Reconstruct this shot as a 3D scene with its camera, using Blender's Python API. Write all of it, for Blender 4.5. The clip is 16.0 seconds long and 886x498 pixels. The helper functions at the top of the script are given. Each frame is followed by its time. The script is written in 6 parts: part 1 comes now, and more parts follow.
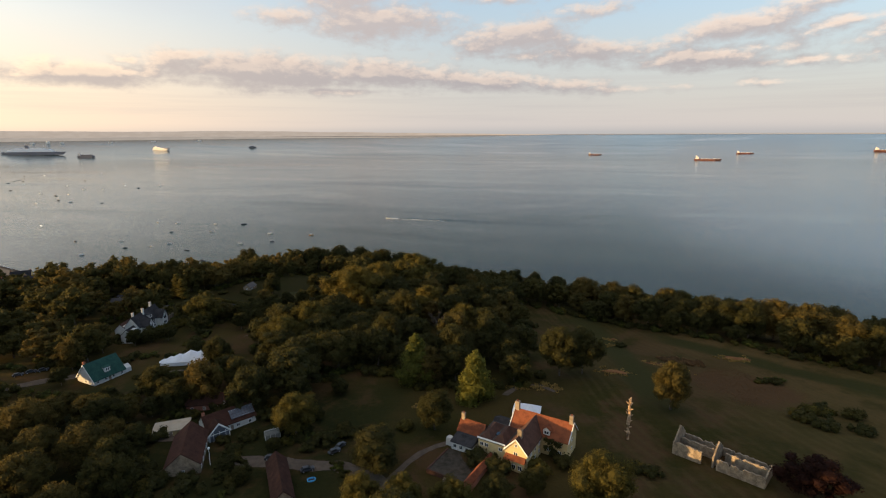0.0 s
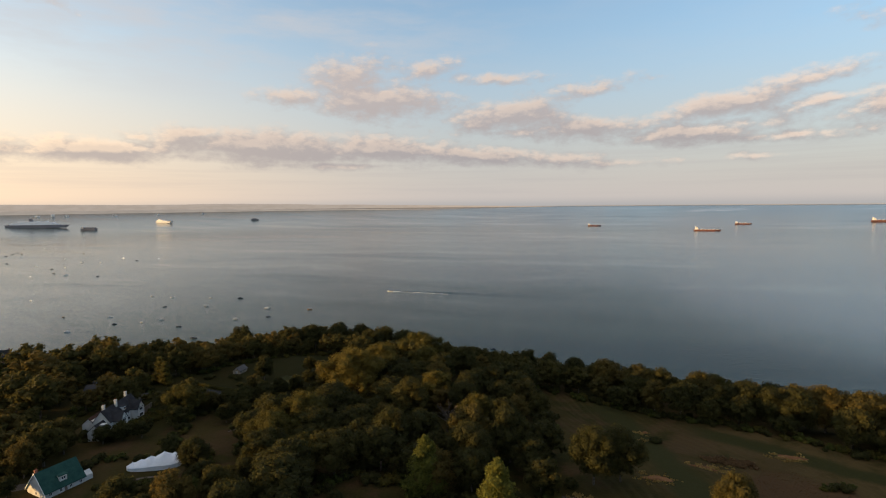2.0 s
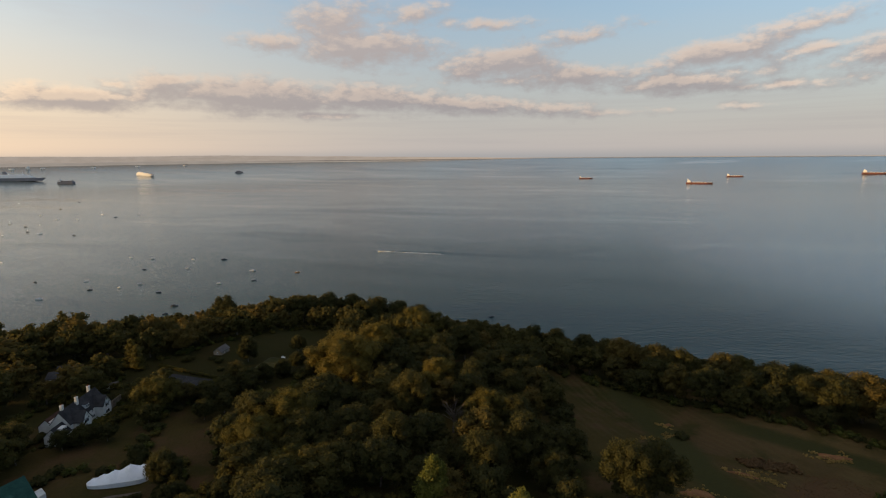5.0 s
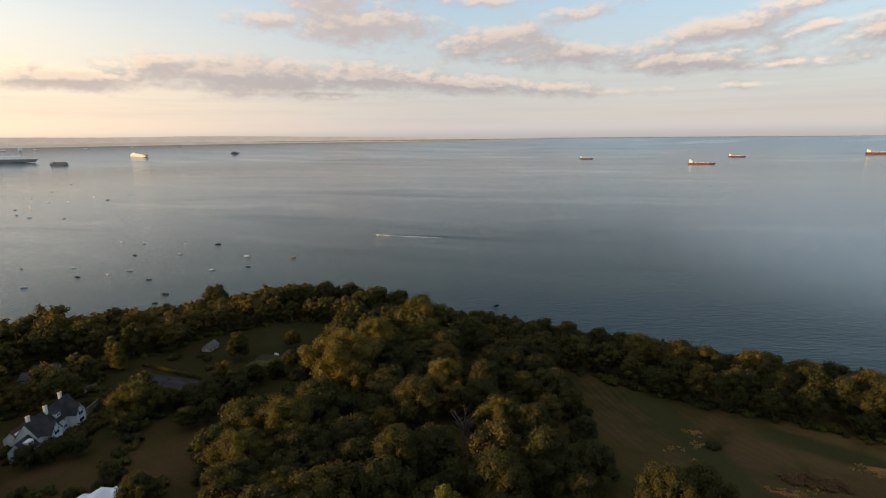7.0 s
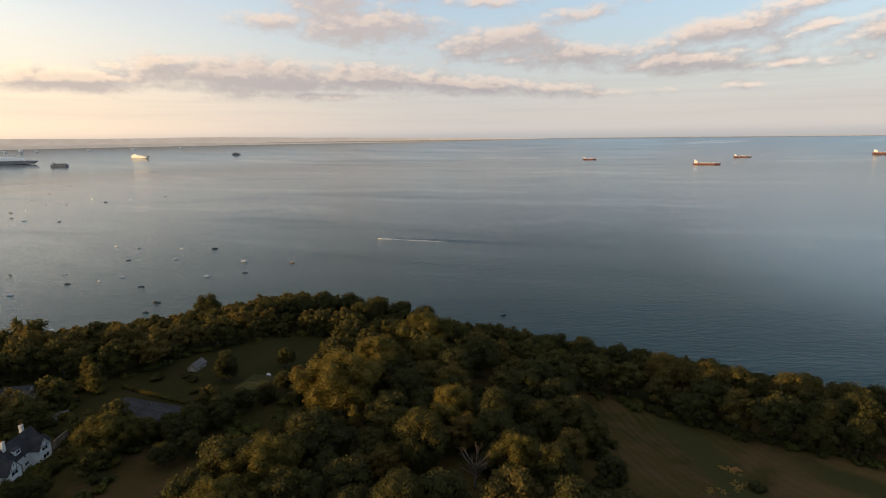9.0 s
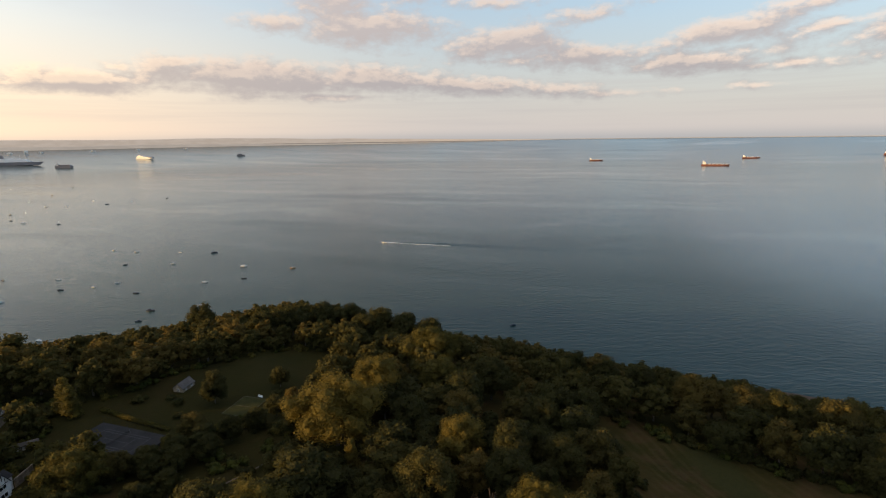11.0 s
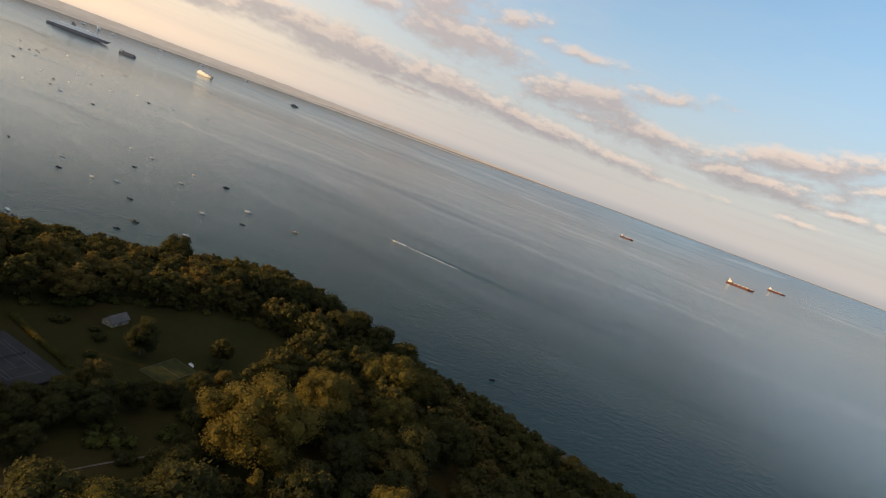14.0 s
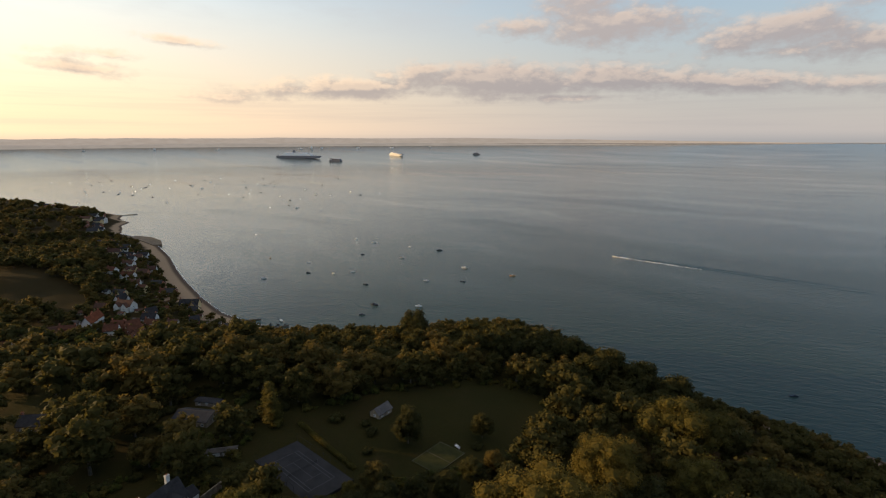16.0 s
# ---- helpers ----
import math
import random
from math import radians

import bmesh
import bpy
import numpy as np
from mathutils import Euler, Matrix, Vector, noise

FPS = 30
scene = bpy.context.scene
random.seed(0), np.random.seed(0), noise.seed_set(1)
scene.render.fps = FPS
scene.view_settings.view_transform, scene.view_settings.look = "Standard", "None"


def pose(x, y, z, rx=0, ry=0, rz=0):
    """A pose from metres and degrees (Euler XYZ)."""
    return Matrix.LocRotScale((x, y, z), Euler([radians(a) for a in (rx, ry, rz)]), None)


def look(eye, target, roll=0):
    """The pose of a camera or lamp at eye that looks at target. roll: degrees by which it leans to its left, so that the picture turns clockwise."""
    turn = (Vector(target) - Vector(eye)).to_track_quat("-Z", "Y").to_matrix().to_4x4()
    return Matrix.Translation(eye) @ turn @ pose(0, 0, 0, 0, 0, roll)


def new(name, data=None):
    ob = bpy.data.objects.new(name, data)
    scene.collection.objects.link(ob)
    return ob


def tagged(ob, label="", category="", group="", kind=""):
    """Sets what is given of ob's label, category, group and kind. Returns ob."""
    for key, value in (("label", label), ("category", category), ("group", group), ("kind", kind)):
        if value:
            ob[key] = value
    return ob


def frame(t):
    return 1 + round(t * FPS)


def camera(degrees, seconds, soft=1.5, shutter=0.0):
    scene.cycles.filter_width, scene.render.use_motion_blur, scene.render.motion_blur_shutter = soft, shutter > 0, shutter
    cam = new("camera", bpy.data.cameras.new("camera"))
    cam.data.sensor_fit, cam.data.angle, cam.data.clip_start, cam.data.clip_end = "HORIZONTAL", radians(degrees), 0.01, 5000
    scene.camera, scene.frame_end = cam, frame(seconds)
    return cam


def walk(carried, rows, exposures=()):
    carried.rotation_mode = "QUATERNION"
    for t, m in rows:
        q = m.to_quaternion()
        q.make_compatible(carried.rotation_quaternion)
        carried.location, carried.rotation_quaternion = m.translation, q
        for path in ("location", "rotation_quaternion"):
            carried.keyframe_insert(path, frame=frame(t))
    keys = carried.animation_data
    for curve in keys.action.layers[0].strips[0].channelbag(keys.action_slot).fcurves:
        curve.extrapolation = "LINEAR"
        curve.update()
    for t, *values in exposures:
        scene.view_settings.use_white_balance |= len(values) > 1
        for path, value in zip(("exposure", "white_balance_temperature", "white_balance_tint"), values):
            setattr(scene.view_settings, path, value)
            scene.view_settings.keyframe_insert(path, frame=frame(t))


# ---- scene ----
cam = camera(80.4, 16.0, soft=1.1)
PATH = [
    (0, (1.645, 3.008, 145.641), (1.245, 22.528, 141.301), -0.3),
    (0.5, (0.365, 9.022, 145.570), (-0.025, 28.552, 141.250), -0.3),
    (1, (-1.099, 15.266, 145.334), (-1.509, 34.796, 141.034), -0.3),
    (1.5, (-2.543, 20.965, 145.383), (-2.933, 40.545, 141.313), -0.3),
    (2, (-3.637, 27.547, 145.754), (-4.027, 47.477, 144.064), -0.5),
    (2.5, (-4.920, 33.376, 147.041), (-5.260, 53.376, 147.231), -0.5),
    (3, (-6.453, 39.277, 148.615), (-6.743, 59.247, 149.556), -0.6),
    (3.5, (-7.580, 44.966, 150.440), (-7.810, 64.906, 151.880), -0.6),
    (4, (-8.598, 51.257, 152.148), (-8.698, 71.217, 153.358), -0.6),
    (4.5, (-9.875, 56.445, 153.079), (-9.905, 76.345, 151.059), -0.5),
    (5, (-10.966, 62.213, 153.330), (-10.936, 81.903, 149.810), -0.5),
    (7.5, (-15.286, 92.631, 153.478), (-15.196, 112.171, 149.238), -0.6),
    (8, (-15.889, 98.800, 153.501), (-15.809, 118.350, 149.281), -0.6),
    (8.5, (-16.300, 104.445, 153.755), (-16.240, 123.995, 149.525), -0.6),
    (9, (-16.556, 110.860, 153.597), (-16.546, 130.410, 149.387), -0.7),
    (11.5, (-17.998, 139.740, 153.504), (-18.238, 159.300, 149.334), -0.7),
    (12, (-18.135, 145.679, 153.420), (-18.455, 165.238, 149.260), -0.7),
    (12.5, (-18.147, 151.246, 153.250), (-18.547, 170.816, 149.130), -0.6),
    (13, (-18.699, 157.108, 153.056), (-18.719, 176.698, 149.046), 6.0),
    (13.5, (-19.610, 162.995, 152.500), (-19.050, 182.615, 148.650), 14.8),
    (14, (-21.511, 169.968, 151.848), (-22.111, 189.608, 148.158), 20.1),
    (14.5, (-24.125, 175.068, 152.237), (-27.725, 194.368, 148.427), 16.8),
    (15, (-27.436, 179.909, 152.863), (-34.596, 198.139, 148.793), 5.5),
    (15.5, (-30.792, 185.245, 152.943), (-38.362, 203.296, 148.843), 1.5),
    (16, (-33.947, 190.565, 153.061), (-42.177, 208.335, 148.971), -0.1),
]
EXPOSURES = [(0, 0.88), (1.4, 0.88), (2.0, 0.69), (2.5, 0.38), (3.0, 0.20), (4.0, -0.12), (4.5, 0.06), (5.0, 0.50), (7.3, 0.85), (12.5, 0.82), (14.5, 0.72), (16, 0.62)]
walk(cam, [(t, look(eye, target, roll)) for t, eye, target, roll in PATH], EXPOSURES)


# ---- sky, clouds and sun ----
SUN_AZ, SUN_EL = -101.0, 5.4          # degrees; azimuth from +y towards +x
world = bpy.data.worlds.new("evening_sky")
scene.world = world
world.use_nodes = True
wt = world.node_tree
wt.nodes.clear()


class Nodes:
    """Short hand for building a node tree."""

    def __init__(self, tree):
        self.tree = tree

    def add(self, kind, ins=None, operation=None):
        n = self.tree.nodes.new(kind)
        if operation:
            n.operation = operation
        for k, v in (ins or {}).items():
            s = n.inputs[k]
            if isinstance(v, bpy.types.NodeSocket):
                self.tree.links.new(v, s)
            else:
                s.default_value = v
        return n

    def math(self, op, a, b=0.0, c=0.0, clamp=False):
        n = self.add("ShaderNodeMath", {0: a, 1: b, 2: c}, op)
        n.use_clamp = clamp
        return n.outputs[0]

    def mix(self, f, a, b, blend="MIX"):
        n = self.add("ShaderNodeMix")
        n.data_type, n.blend_type = "RGBA", blend
        for k, v in ((0, f), (6, a), (7, b)):
            if isinstance(v, bpy.types.NodeSocket):
                self.tree.links.new(v, n.inputs[k])
            else:
                n.inputs[k].default_value = v
        return n.outputs[2]

    def noise(self, vec, scale, detail=3.0, rough=0.55):
        return self.add("ShaderNodeTexNoise", {"Vector": vec, "Scale": scale, "Detail": detail, "Roughness": rough}).outputs[0]

    def smooth(self, v, lo, hi, a=0.0, b=1.0):
        n = self.add("ShaderNodeMapRange")
        n.interpolation_type = "SMOOTHSTEP"
        if lo > hi:
            lo, hi, a, b = hi, lo, b, a
        for k, x in enumerate((v, lo, hi, a, b)):
            if isinstance(x, bpy.types.NodeSocket):
                self.tree.links.new(x, n.inputs[k])
            else:
                n.inputs[k].default_value = x
        return n.outputs[0]

    def ramp(self, v, stops):
        n = self.add("ShaderNodeValToRGB", {0: v})
        e = n.color_ramp.elements
        while len(e) < len(stops):
            e.new(0.5)
        for i, (p, c) in enumerate(stops):
            e[i].position, e[i].color = p, (*c, 1)
        return n.outputs[0]


def build_sky():
    n = Nodes(wt)
    sky = n.add("ShaderNodeTexSky")
    sky.sky_type, sky.sun_disc = "NISHITA", False
    sky.sun_elevation, sky.sun_rotation = radians(SUN_EL), radians(SUN_AZ)
    sky.altitude, sky.air_density, sky.dust_density, sky.ozone_density = 100.0, 1.0, 1.5, 1.2
    way = n.add("ShaderNodeTexCoord").outputs["Generated"]
    xyz = n.add("ShaderNodeSeparateXYZ", {0: way}).outputs
    az = n.math("MULTIPLY", n.math("ARCTAN2", xyz[0], xyz[1]), 57.2958)
    el = n.math("MULTIPLY", n.math("ARCSINE", xyz[2]), 57.2958)

    def plane(u, v, du=0.0, dv=0.0):
        x = n.math("MULTIPLY", n.math("ADD", az, du), u)
        y = n.math("MULTIPLY", n.math("ADD", el, dv), v)
        return n.add("ShaderNodeCombineXYZ", {0: x, 1: y, 2: 0.0}).outputs[0]

    # banks of cloud: azimuth, elevation, half width, half height, weight, tilt
    long_bank = [(-34, 5.2, 12, 1.25, 1.2, 0.03), (-20, 6.1, 12, 1.9, 1.6, 0.0), (-8, 5.8, 13, 1.55, 1.5, -0.03), (4, 5.1, 12, 1.15, 1.35, -0.08),
                 (-12, 4.1, 9, 0.45, 0.75, 0.0), (-27, 4.9, 9, 0.5, 0.7, 0.0)]
    puffs = [(-37.2, 5.8, 1.9, 0.9, 1.0, 0.0), (-31, 6.5, 1.8, 0.6, 0.9, 0.0), (-26.0, 7.1, 3.0, 0.8, 1.1, 0.05), (-31.5, 5.2, 1.2, 0.6, 0.8, 0.0), (-12.2, 5.3, 1.2, 0.6, 0.7, 0.0), (-4, 6.4, 2.2, 0.6, 0.8, 0.0)]
    middle = [(-10.8, 13.2, 5.0, 2.3, 1.2, 0.08), (-16.5, 11.0, 4.2, 1.1, 0.95, 0.0), (-8, 11.0, 8.5, 2.2, 1.3, -0.05), (-3.2, 13.9, 4.0, 1.0, 0.95, 0.28), (4, 13.0, 5.0, 0.6, 0.8, 0.0),
              (5.5, 9.3, 6.8, 1.9, 1.4, 0.10), (14, 7.7, 7.5, 1.5, 1.25, -0.06), (15, 11.5, 4.2, 0.95, 0.95, 0.10), (7, 7.6, 6.0, 0.6, 0.7, 0.0)]
    right = [(24.5, 6.7, 8.0, 1.3, 1.4, 0.03), (31, 6.0, 7.0, 0.6, 0.85, 0.0), (21, 8.2, 4.0, 0.7, 0.8, 0.2), (27.5, 9.2, 7.0, 1.4, 1.3, 0.18), (34.5, 10.8, 4.5, 1.0, 1.05, 0.10), (35, 8.8, 4.5, 0.7, 0.85, 0.1),
             # banks past azimuth 45 are unseen, added for the eastern sea to reflect
             (39, 8.2, 4.0, 1.3, 1.2, 0.10), (50, 9.5, 9.0, 2.4, 1.1, 0.1), (63, 12.5, 12.0, 3.4, 1.2, 0.05), (78, 9.0, 12.0, 3.0, 1.1, 0.0), (92, 14.0, 14.0, 4.0, 1.0, 0.0), (55, 17.0, 12.0, 2.4, 0.8, 0.1)]
    small = [(-50, 8.9, 3.2, 0.5, 0.8, -0.10), (-59, 6.2, 3.5, 0.5, 0.6, -0.05), (-57, 7.5, 3.5, 0.4, 0.55, 0.0), (-47, 4.1, 4, 0.35, 0.55, -0.04), (29.5, 4.2, 2.0, 0.4, 0.7, 0.0), (17.5, 4.1, 4.0, 0.4, 0.6, 0.0),
             (-40.3, 19.2, 3.0, 1.4, 0.72, -0.45), (-37.2, 22.6, 3.0, 1.0, 0.7, -0.1), (-33.8, 21.3, 2.6, 0.8, 0.6, -0.15)]
    groups = long_bank + puffs + middle + right + small

    def cover(du, dv):
        total = None
        for a, e, w, h, k, tilt in groups:
            x = n.math("SUBTRACT", az, a - du)
            u = n.math("MULTIPLY", x, 1.0 / w)
            y = n.math("SUBTRACT", n.math("SUBTRACT", el, e - dv), n.math("MULTIPLY", x, tilt))
            v = n.math("MULTIPLY", y, 1.0 / h)
            d = n.math("ADD", n.math("MULTIPLY", u, u), n.math("MULTIPLY", v, v))
            m = n.math("MULTIPLY", n.math("SUBTRACT", 1.0, n.math("SQRT", d)), k)
            total = m if total is None else n.math("SMOOTH_MAX", total, m, 0.10)
        total = n.math("MAXIMUM", total, -1.0)
        billow = n.math("MULTIPLY", n.math("SUBTRACT", n.noise(plane(0.15, 0.34, du, dv), 1.0, 6.0, 0.58), 0.5), 5.2)
        puff = n.math("MULTIPLY", n.math("SUBTRACT", n.noise(plane(0.62, 1.05, du, dv), 1.0, 6.0, 0.62), 0.5), 3.0)
        return n.math("ADD", n.math("MULTIPLY", total, 1.9), n.math("ADD", billow, puff))

    here = cover(0.0, 0.0)
    there = cover(-0.55, 0.65)
    mask = n.math("MULTIPLY", n.smooth(here, -0.75, 1.75, 0.0, 0.93), n.smooth(el, 1.6, 4.4, 0.15, 1.0))
    edge = n.math("SUBTRACT", here, there)
    glow = n.math("MULTIPLY", n.smooth(edge, -0.1, 1.5), n.smooth(here, 2.6, 0.5, 0.55, 1.0))
    # thin high veils, and long low layers over the horizon
    wisp = n.noise(plane(0.045, 0.22), 1.0, 7.0, 0.58)
    streak = n.noise(n.add("ShaderNodeVectorRotate", {"Vector": plane(0.10, 0.42), "Angle": 0.35}).outputs[0], 1.0, 6.0, 0.6)
    high = n.math("MULTIPLY", n.smooth(n.math("ADD", n.math("MULTIPLY", wisp, 0.5), n.math("MULTIPLY", streak, 0.5)), 0.40, 0.66), n.smooth(el, 8.0, 16.0, 0.0, 0.62))
    high = n.math("MULTIPLY", high, n.smooth(az, 14.0, -22.0, 0.14, 1.0))
    # an unseen veil overhead is added to fill the shade on the land
    high = n.math("MAXIMUM", high, n.math("MULTIPLY", n.smooth(wisp, 0.35, 0.7), n.smooth(el, 31.0, 50.0, 0.0, 0.8)))
    layer = n.math("MULTIPLY", n.smooth(n.noise(plane(0.035, 1.1), 1.0, 5.0, 0.6), 0.42, 0.68), n.math("MULTIPLY", n.smooth(el, 7.0, 4.0), n.smooth(el, 0.3, 1.6)))
    # the glow of the sun's side, low down
    side = n.smooth(az, 6.0, -86.0)
    haze = n.smooth(el, 17.0, -2.0)
    veil = n.smooth(el, 36.0, 4.0, 0.0, 0.62)
    low = n.mix(side, (0.63, 0.565, 0.53, 1), (1.58, 1.07, 0.63, 1))
    pale = n.mix(side, (0.58, 0.60, 0.64, 1), (1.60, 1.32, 1.00, 1))
    blue = n.mix(1.0, sky.outputs[0], (SKY_GAIN * 0.64, SKY_GAIN * 1.0, SKY_GAIN * 1.29, 1), "MULTIPLY")
    clear = n.mix(n.math("MULTIPLY", haze, 0.95), n.mix(veil, blue, pale), low)
    # above 30 degrees the added veil is brightened as fill light
    clear = n.mix(high, clear, n.mix(n.smooth(el, 30.0, 48.0), (0.66, 0.63, 0.63, 1), (1.62, 1.34, 1.12, 1)))
    clear = n.mix(n.math("MULTIPLY", layer, 0.30), clear, n.mix(side, (0.50, 0.465, 0.46, 1), (1.0, 0.76, 0.56, 1)))
    clear = n.mix(n.smooth(el, 0.95, -0.42, 0.0, 0.82), clear, n.mix(side, (0.415, 0.415, 0.42, 1), (0.92, 0.72, 0.54, 1)))
    shade = n.mix(n.smooth(el, 4.0, 13.0), (0.425, 0.39, 0.395, 1), (0.53, 0.47, 0.46, 1))
    # the unseen eastern banks get a stronger lit colour to brighten the water
    lit = n.mix(n.smooth(az, -20.0, -40.0), n.mix(n.smooth(az, 40.0, 62.0), n.mix(n.smooth(az, 15.0, 35.0), (0.82, 0.665, 0.56, 1), (0.95, 0.75, 0.61, 1)), (1.35, 1.04, 0.83, 1)), (1.22, 0.93, 0.66, 1))
    cloud = n.mix(glow, shade, lit)
    cloud = n.mix(n.math("MULTIPLY", side, 0.42), cloud, (1.15, 0.86, 0.60, 1))
    full = n.mix(mask, clear, cloud)
    bg = n.add("ShaderNodeBackground", {0: full, 1: 0.6})
    n.add("ShaderNodeOutputWorld", {0: bg.outputs[0]})


SKY_GAIN = 0.34
build_sky()

sun_data = bpy.data.lights.new("sun", "SUN")
sun_data.energy, sun_data.angle, sun_data.color = 5.4, radians(0.6), (1.0, 0.64, 0.275)
sun = new("sun", sun_data)
toward_sun = Vector((math.sin(radians(SUN_AZ)) * math.cos(radians(SUN_EL)), math.cos(radians(SUN_AZ)) * math.cos(radians(SUN_EL)), math.sin(radians(SUN_EL))))
sun.rotation_euler = toward_sun.to_track_quat("Z", "Y").to_euler()


# ---- materials ----
def material(name, build, bump=0.0):
    m = bpy.data.materials.new(name)
    m.use_nodes = True
    m.node_tree.nodes.clear()
    n = Nodes(m.node_tree)
    n.out = n.add("ShaderNodeOutputMaterial")
    shader = build(n)
    m.node_tree.links.new(shader, n.out.inputs[0])
    return m


def coords(n, world=True):
    if world:
        return n.add("ShaderNodeNewGeometry").outputs["Position"]
    return n.add("ShaderNodeTexCoord").outputs["Object"]


def bsdf(n, color, rough=0.8, metal=0.0, normal=None, spec=0.3, **more):
    ins = {"Base Color": color, "Roughness": rough, "Metallic": metal, "Specular IOR Level": spec}
    ins.update(more)
    if normal is not None:
        ins["Normal"] = normal
    return n.add("ShaderNodeBsdfPrincipled", ins).outputs[0]


def bumped(n, height, strength=0.3, dist=0.1):
    return n.add("ShaderNodeBump", {"Height": height, "Strength": strength, "Distance": dist}).outputs[0]


def rgb(c):
    return (c[0], c[1], c[2], 1)


def mottled(name, a, b, scale=0.8, fine=9.0, rough=0.85, metal=0.0, relief=0.2, spec=0.1, dist=0.05):
    """A worn surface: two colours mixed at a coarse and a fine scale, with relief."""
    def build(n):
        p = coords(n)
        coarse = n.noise(p, scale, 4.0)
        grain = n.noise(p, fine, 3.0)
        f = n.math("ADD", n.math("MULTIPLY", coarse, 0.65), n.math("MULTIPLY", grain, 0.35))
        rnd = n.add("ShaderNodeObjectInfo").outputs["Random"]
        f = n.math("ADD", f, n.math("MULTIPLY", n.math("SUBTRACT", rnd, 0.5), 0.15))
        col = n.mix(n.smooth(f, 0.32, 0.68), rgb(a), rgb(b))
        return bsdf(n, col, rough, metal, bumped(n, f, relief, dist), spec)
    return material(name, build)


def leaves(name, dark, light, dry, scale=1.0):
    def build(n):
        p = coords(n)
        rnd = n.add("ShaderNodeObjectInfo").outputs["Random"]
        isl = n.add("ShaderNodeNewGeometry").outputs["Random Per Island"]
        clump = n.noise(p, 0.35, 3.0)
        f = n.math("ADD", n.math("MULTIPLY", isl, 0.28), n.math("MULTIPLY", clump, 0.72))
        col = n.mix(n.smooth(f, 0.2, 0.8), rgb(dark), rgb(light))
        tint = n.smooth(rnd, 0.55, 1.0, 0.0, 0.75)
        col = n.mix(tint, col, n.mix(f, rgb(light), rgb(dry)))
        b = bsdf(n, col, 0.7, spec=0.05)
        t = n.add("ShaderNodeBsdfTranslucent", {0: col}).outputs[0]
        return n.add("ShaderNodeMixShader", {0: 0.44, 1: b, 2: t}).outputs[0]
    return material(name, build)


def ground_build(n):
    p = coords(n)
    wide = n.noise(p, 0.012, 4.0)
    mid = n.noise(p, 0.07, 5.0, 0.62)
    fine = n.noise(p, 0.9, 4.0)
    side = n.add("ShaderNodeSeparateXYZ", {0: p}).outputs[0]
    ahead = n.add("ShaderNodeSeparateXYZ", {0: p}).outputs[1]
    green = n.mix(fine, (0.0347, 0.0255, 0.0087, 1), (0.0571, 0.0409, 0.0132, 1))
    dry = n.mix(fine, (0.0447, 0.0270, 0.0132, 1), (0.0756, 0.0438, 0.0197, 1))
    lush = n.mix(fine, (0.0239, 0.0212, 0.0066, 1), (0.0370, 0.0328, 0.0095, 1))
    green = n.mix(n.smooth(n.noise(p, 0.022, 4.0, 0.6), 0.43, 0.6), green, lush)
    f = n.math("ADD", n.math("MULTIPLY", wide, 0.5), n.math("MULTIPLY", mid, 0.5))
    col = n.mix(n.smooth(f, 0.49, 0.60), green, dry)
    # swaths left by the mower, bending with the slope
    bend = n.math("ADD", n.math("ADD", n.math("MULTIPLY", side, 0.96), n.math("MULTIPLY", ahead, 0.27)), n.math("MULTIPLY", n.noise(p, 0.011, 2.0), 34.0))
    swath = n.math("MULTIPLY", n.smooth(n.math("SINE", n.math("MULTIPLY", bend, 1.45)), -0.3, 0.9), n.math("MULTIPLY", n.smooth(side, 30.0, 60.0), n.smooth(mid, 0.36, 0.56)))
    col = n.mix(n.math("MULTIPLY", swath, 0.34), col, (0.0679, 0.0525, 0.0205, 1))
    # eastern field: a paler dry green, with low sunlight put into the colour
    sunlit_grass = n.mix(fine, (0.0725, 0.0504, 0.0190, 1), (0.1033, 0.0700, 0.0248, 1))
    col = n.mix(n.math("MULTIPLY", n.smooth(side, 75.0, 165.0), n.smooth(mid, 0.30, 0.58, 0.15, 0.62)), col, sunlit_grass)
    fern = n.add("ShaderNodeVectorMath", {0: n.add("ShaderNodeVectorMath", {0: p, 1: (130.0, 217.0, 0.0)}, operation="SUBTRACT").outputs[0], 1: (0.036, 0.046, 0.0)}, operation="MULTIPLY").outputs[0]
    ring = n.math("ADD", n.add("ShaderNodeVectorMath", {0: fern}, operation="LENGTH").outputs["Value"], n.math("MULTIPLY", n.math("SUBTRACT", mid, 0.5), 1.6))
    col = n.mix(n.smooth(ring, 1.15, 0.6, 0.0, 0.8), col, n.mix(fine, (0.0602, 0.0314, 0.0160, 1), (0.0910, 0.0481, 0.0233, 1)))
    # clearing: lawn green, darkened to paint in the tree shade
    shaded_lawn = n.mix(fine, (0.0154, 0.0146, 0.0044, 1), (0.0239, 0.0226, 0.0066, 1))
    col = n.mix(n.math("MULTIPLY", n.smooth(side, -70.0, -100.0, 0.0, 0.8), n.smooth(ahead, 270.0, 300.0)), col, shaded_lawn)
    z = n.add("ShaderNodeSeparateXYZ", {0: p}).outputs[2]
    sand = n.mix(fine, (0.23, 0.155, 0.095, 1), (0.33, 0.235, 0.15, 1))
    sand = n.mix(n.smooth(z, 0.75, 0.3), sand, (0.0848, 0.0598, 0.0438, 1))
    beach = n.smooth(n.math("ADD", z, n.math("MULTIPLY", n.math("SUBTRACT", mid, 0.5), 1.5)), 1.5, 2.6)
    mown = n.mix(fine, (0.0277, 0.0263, 0.0095, 1), (0.0431, 0.0394, 0.0132, 1))
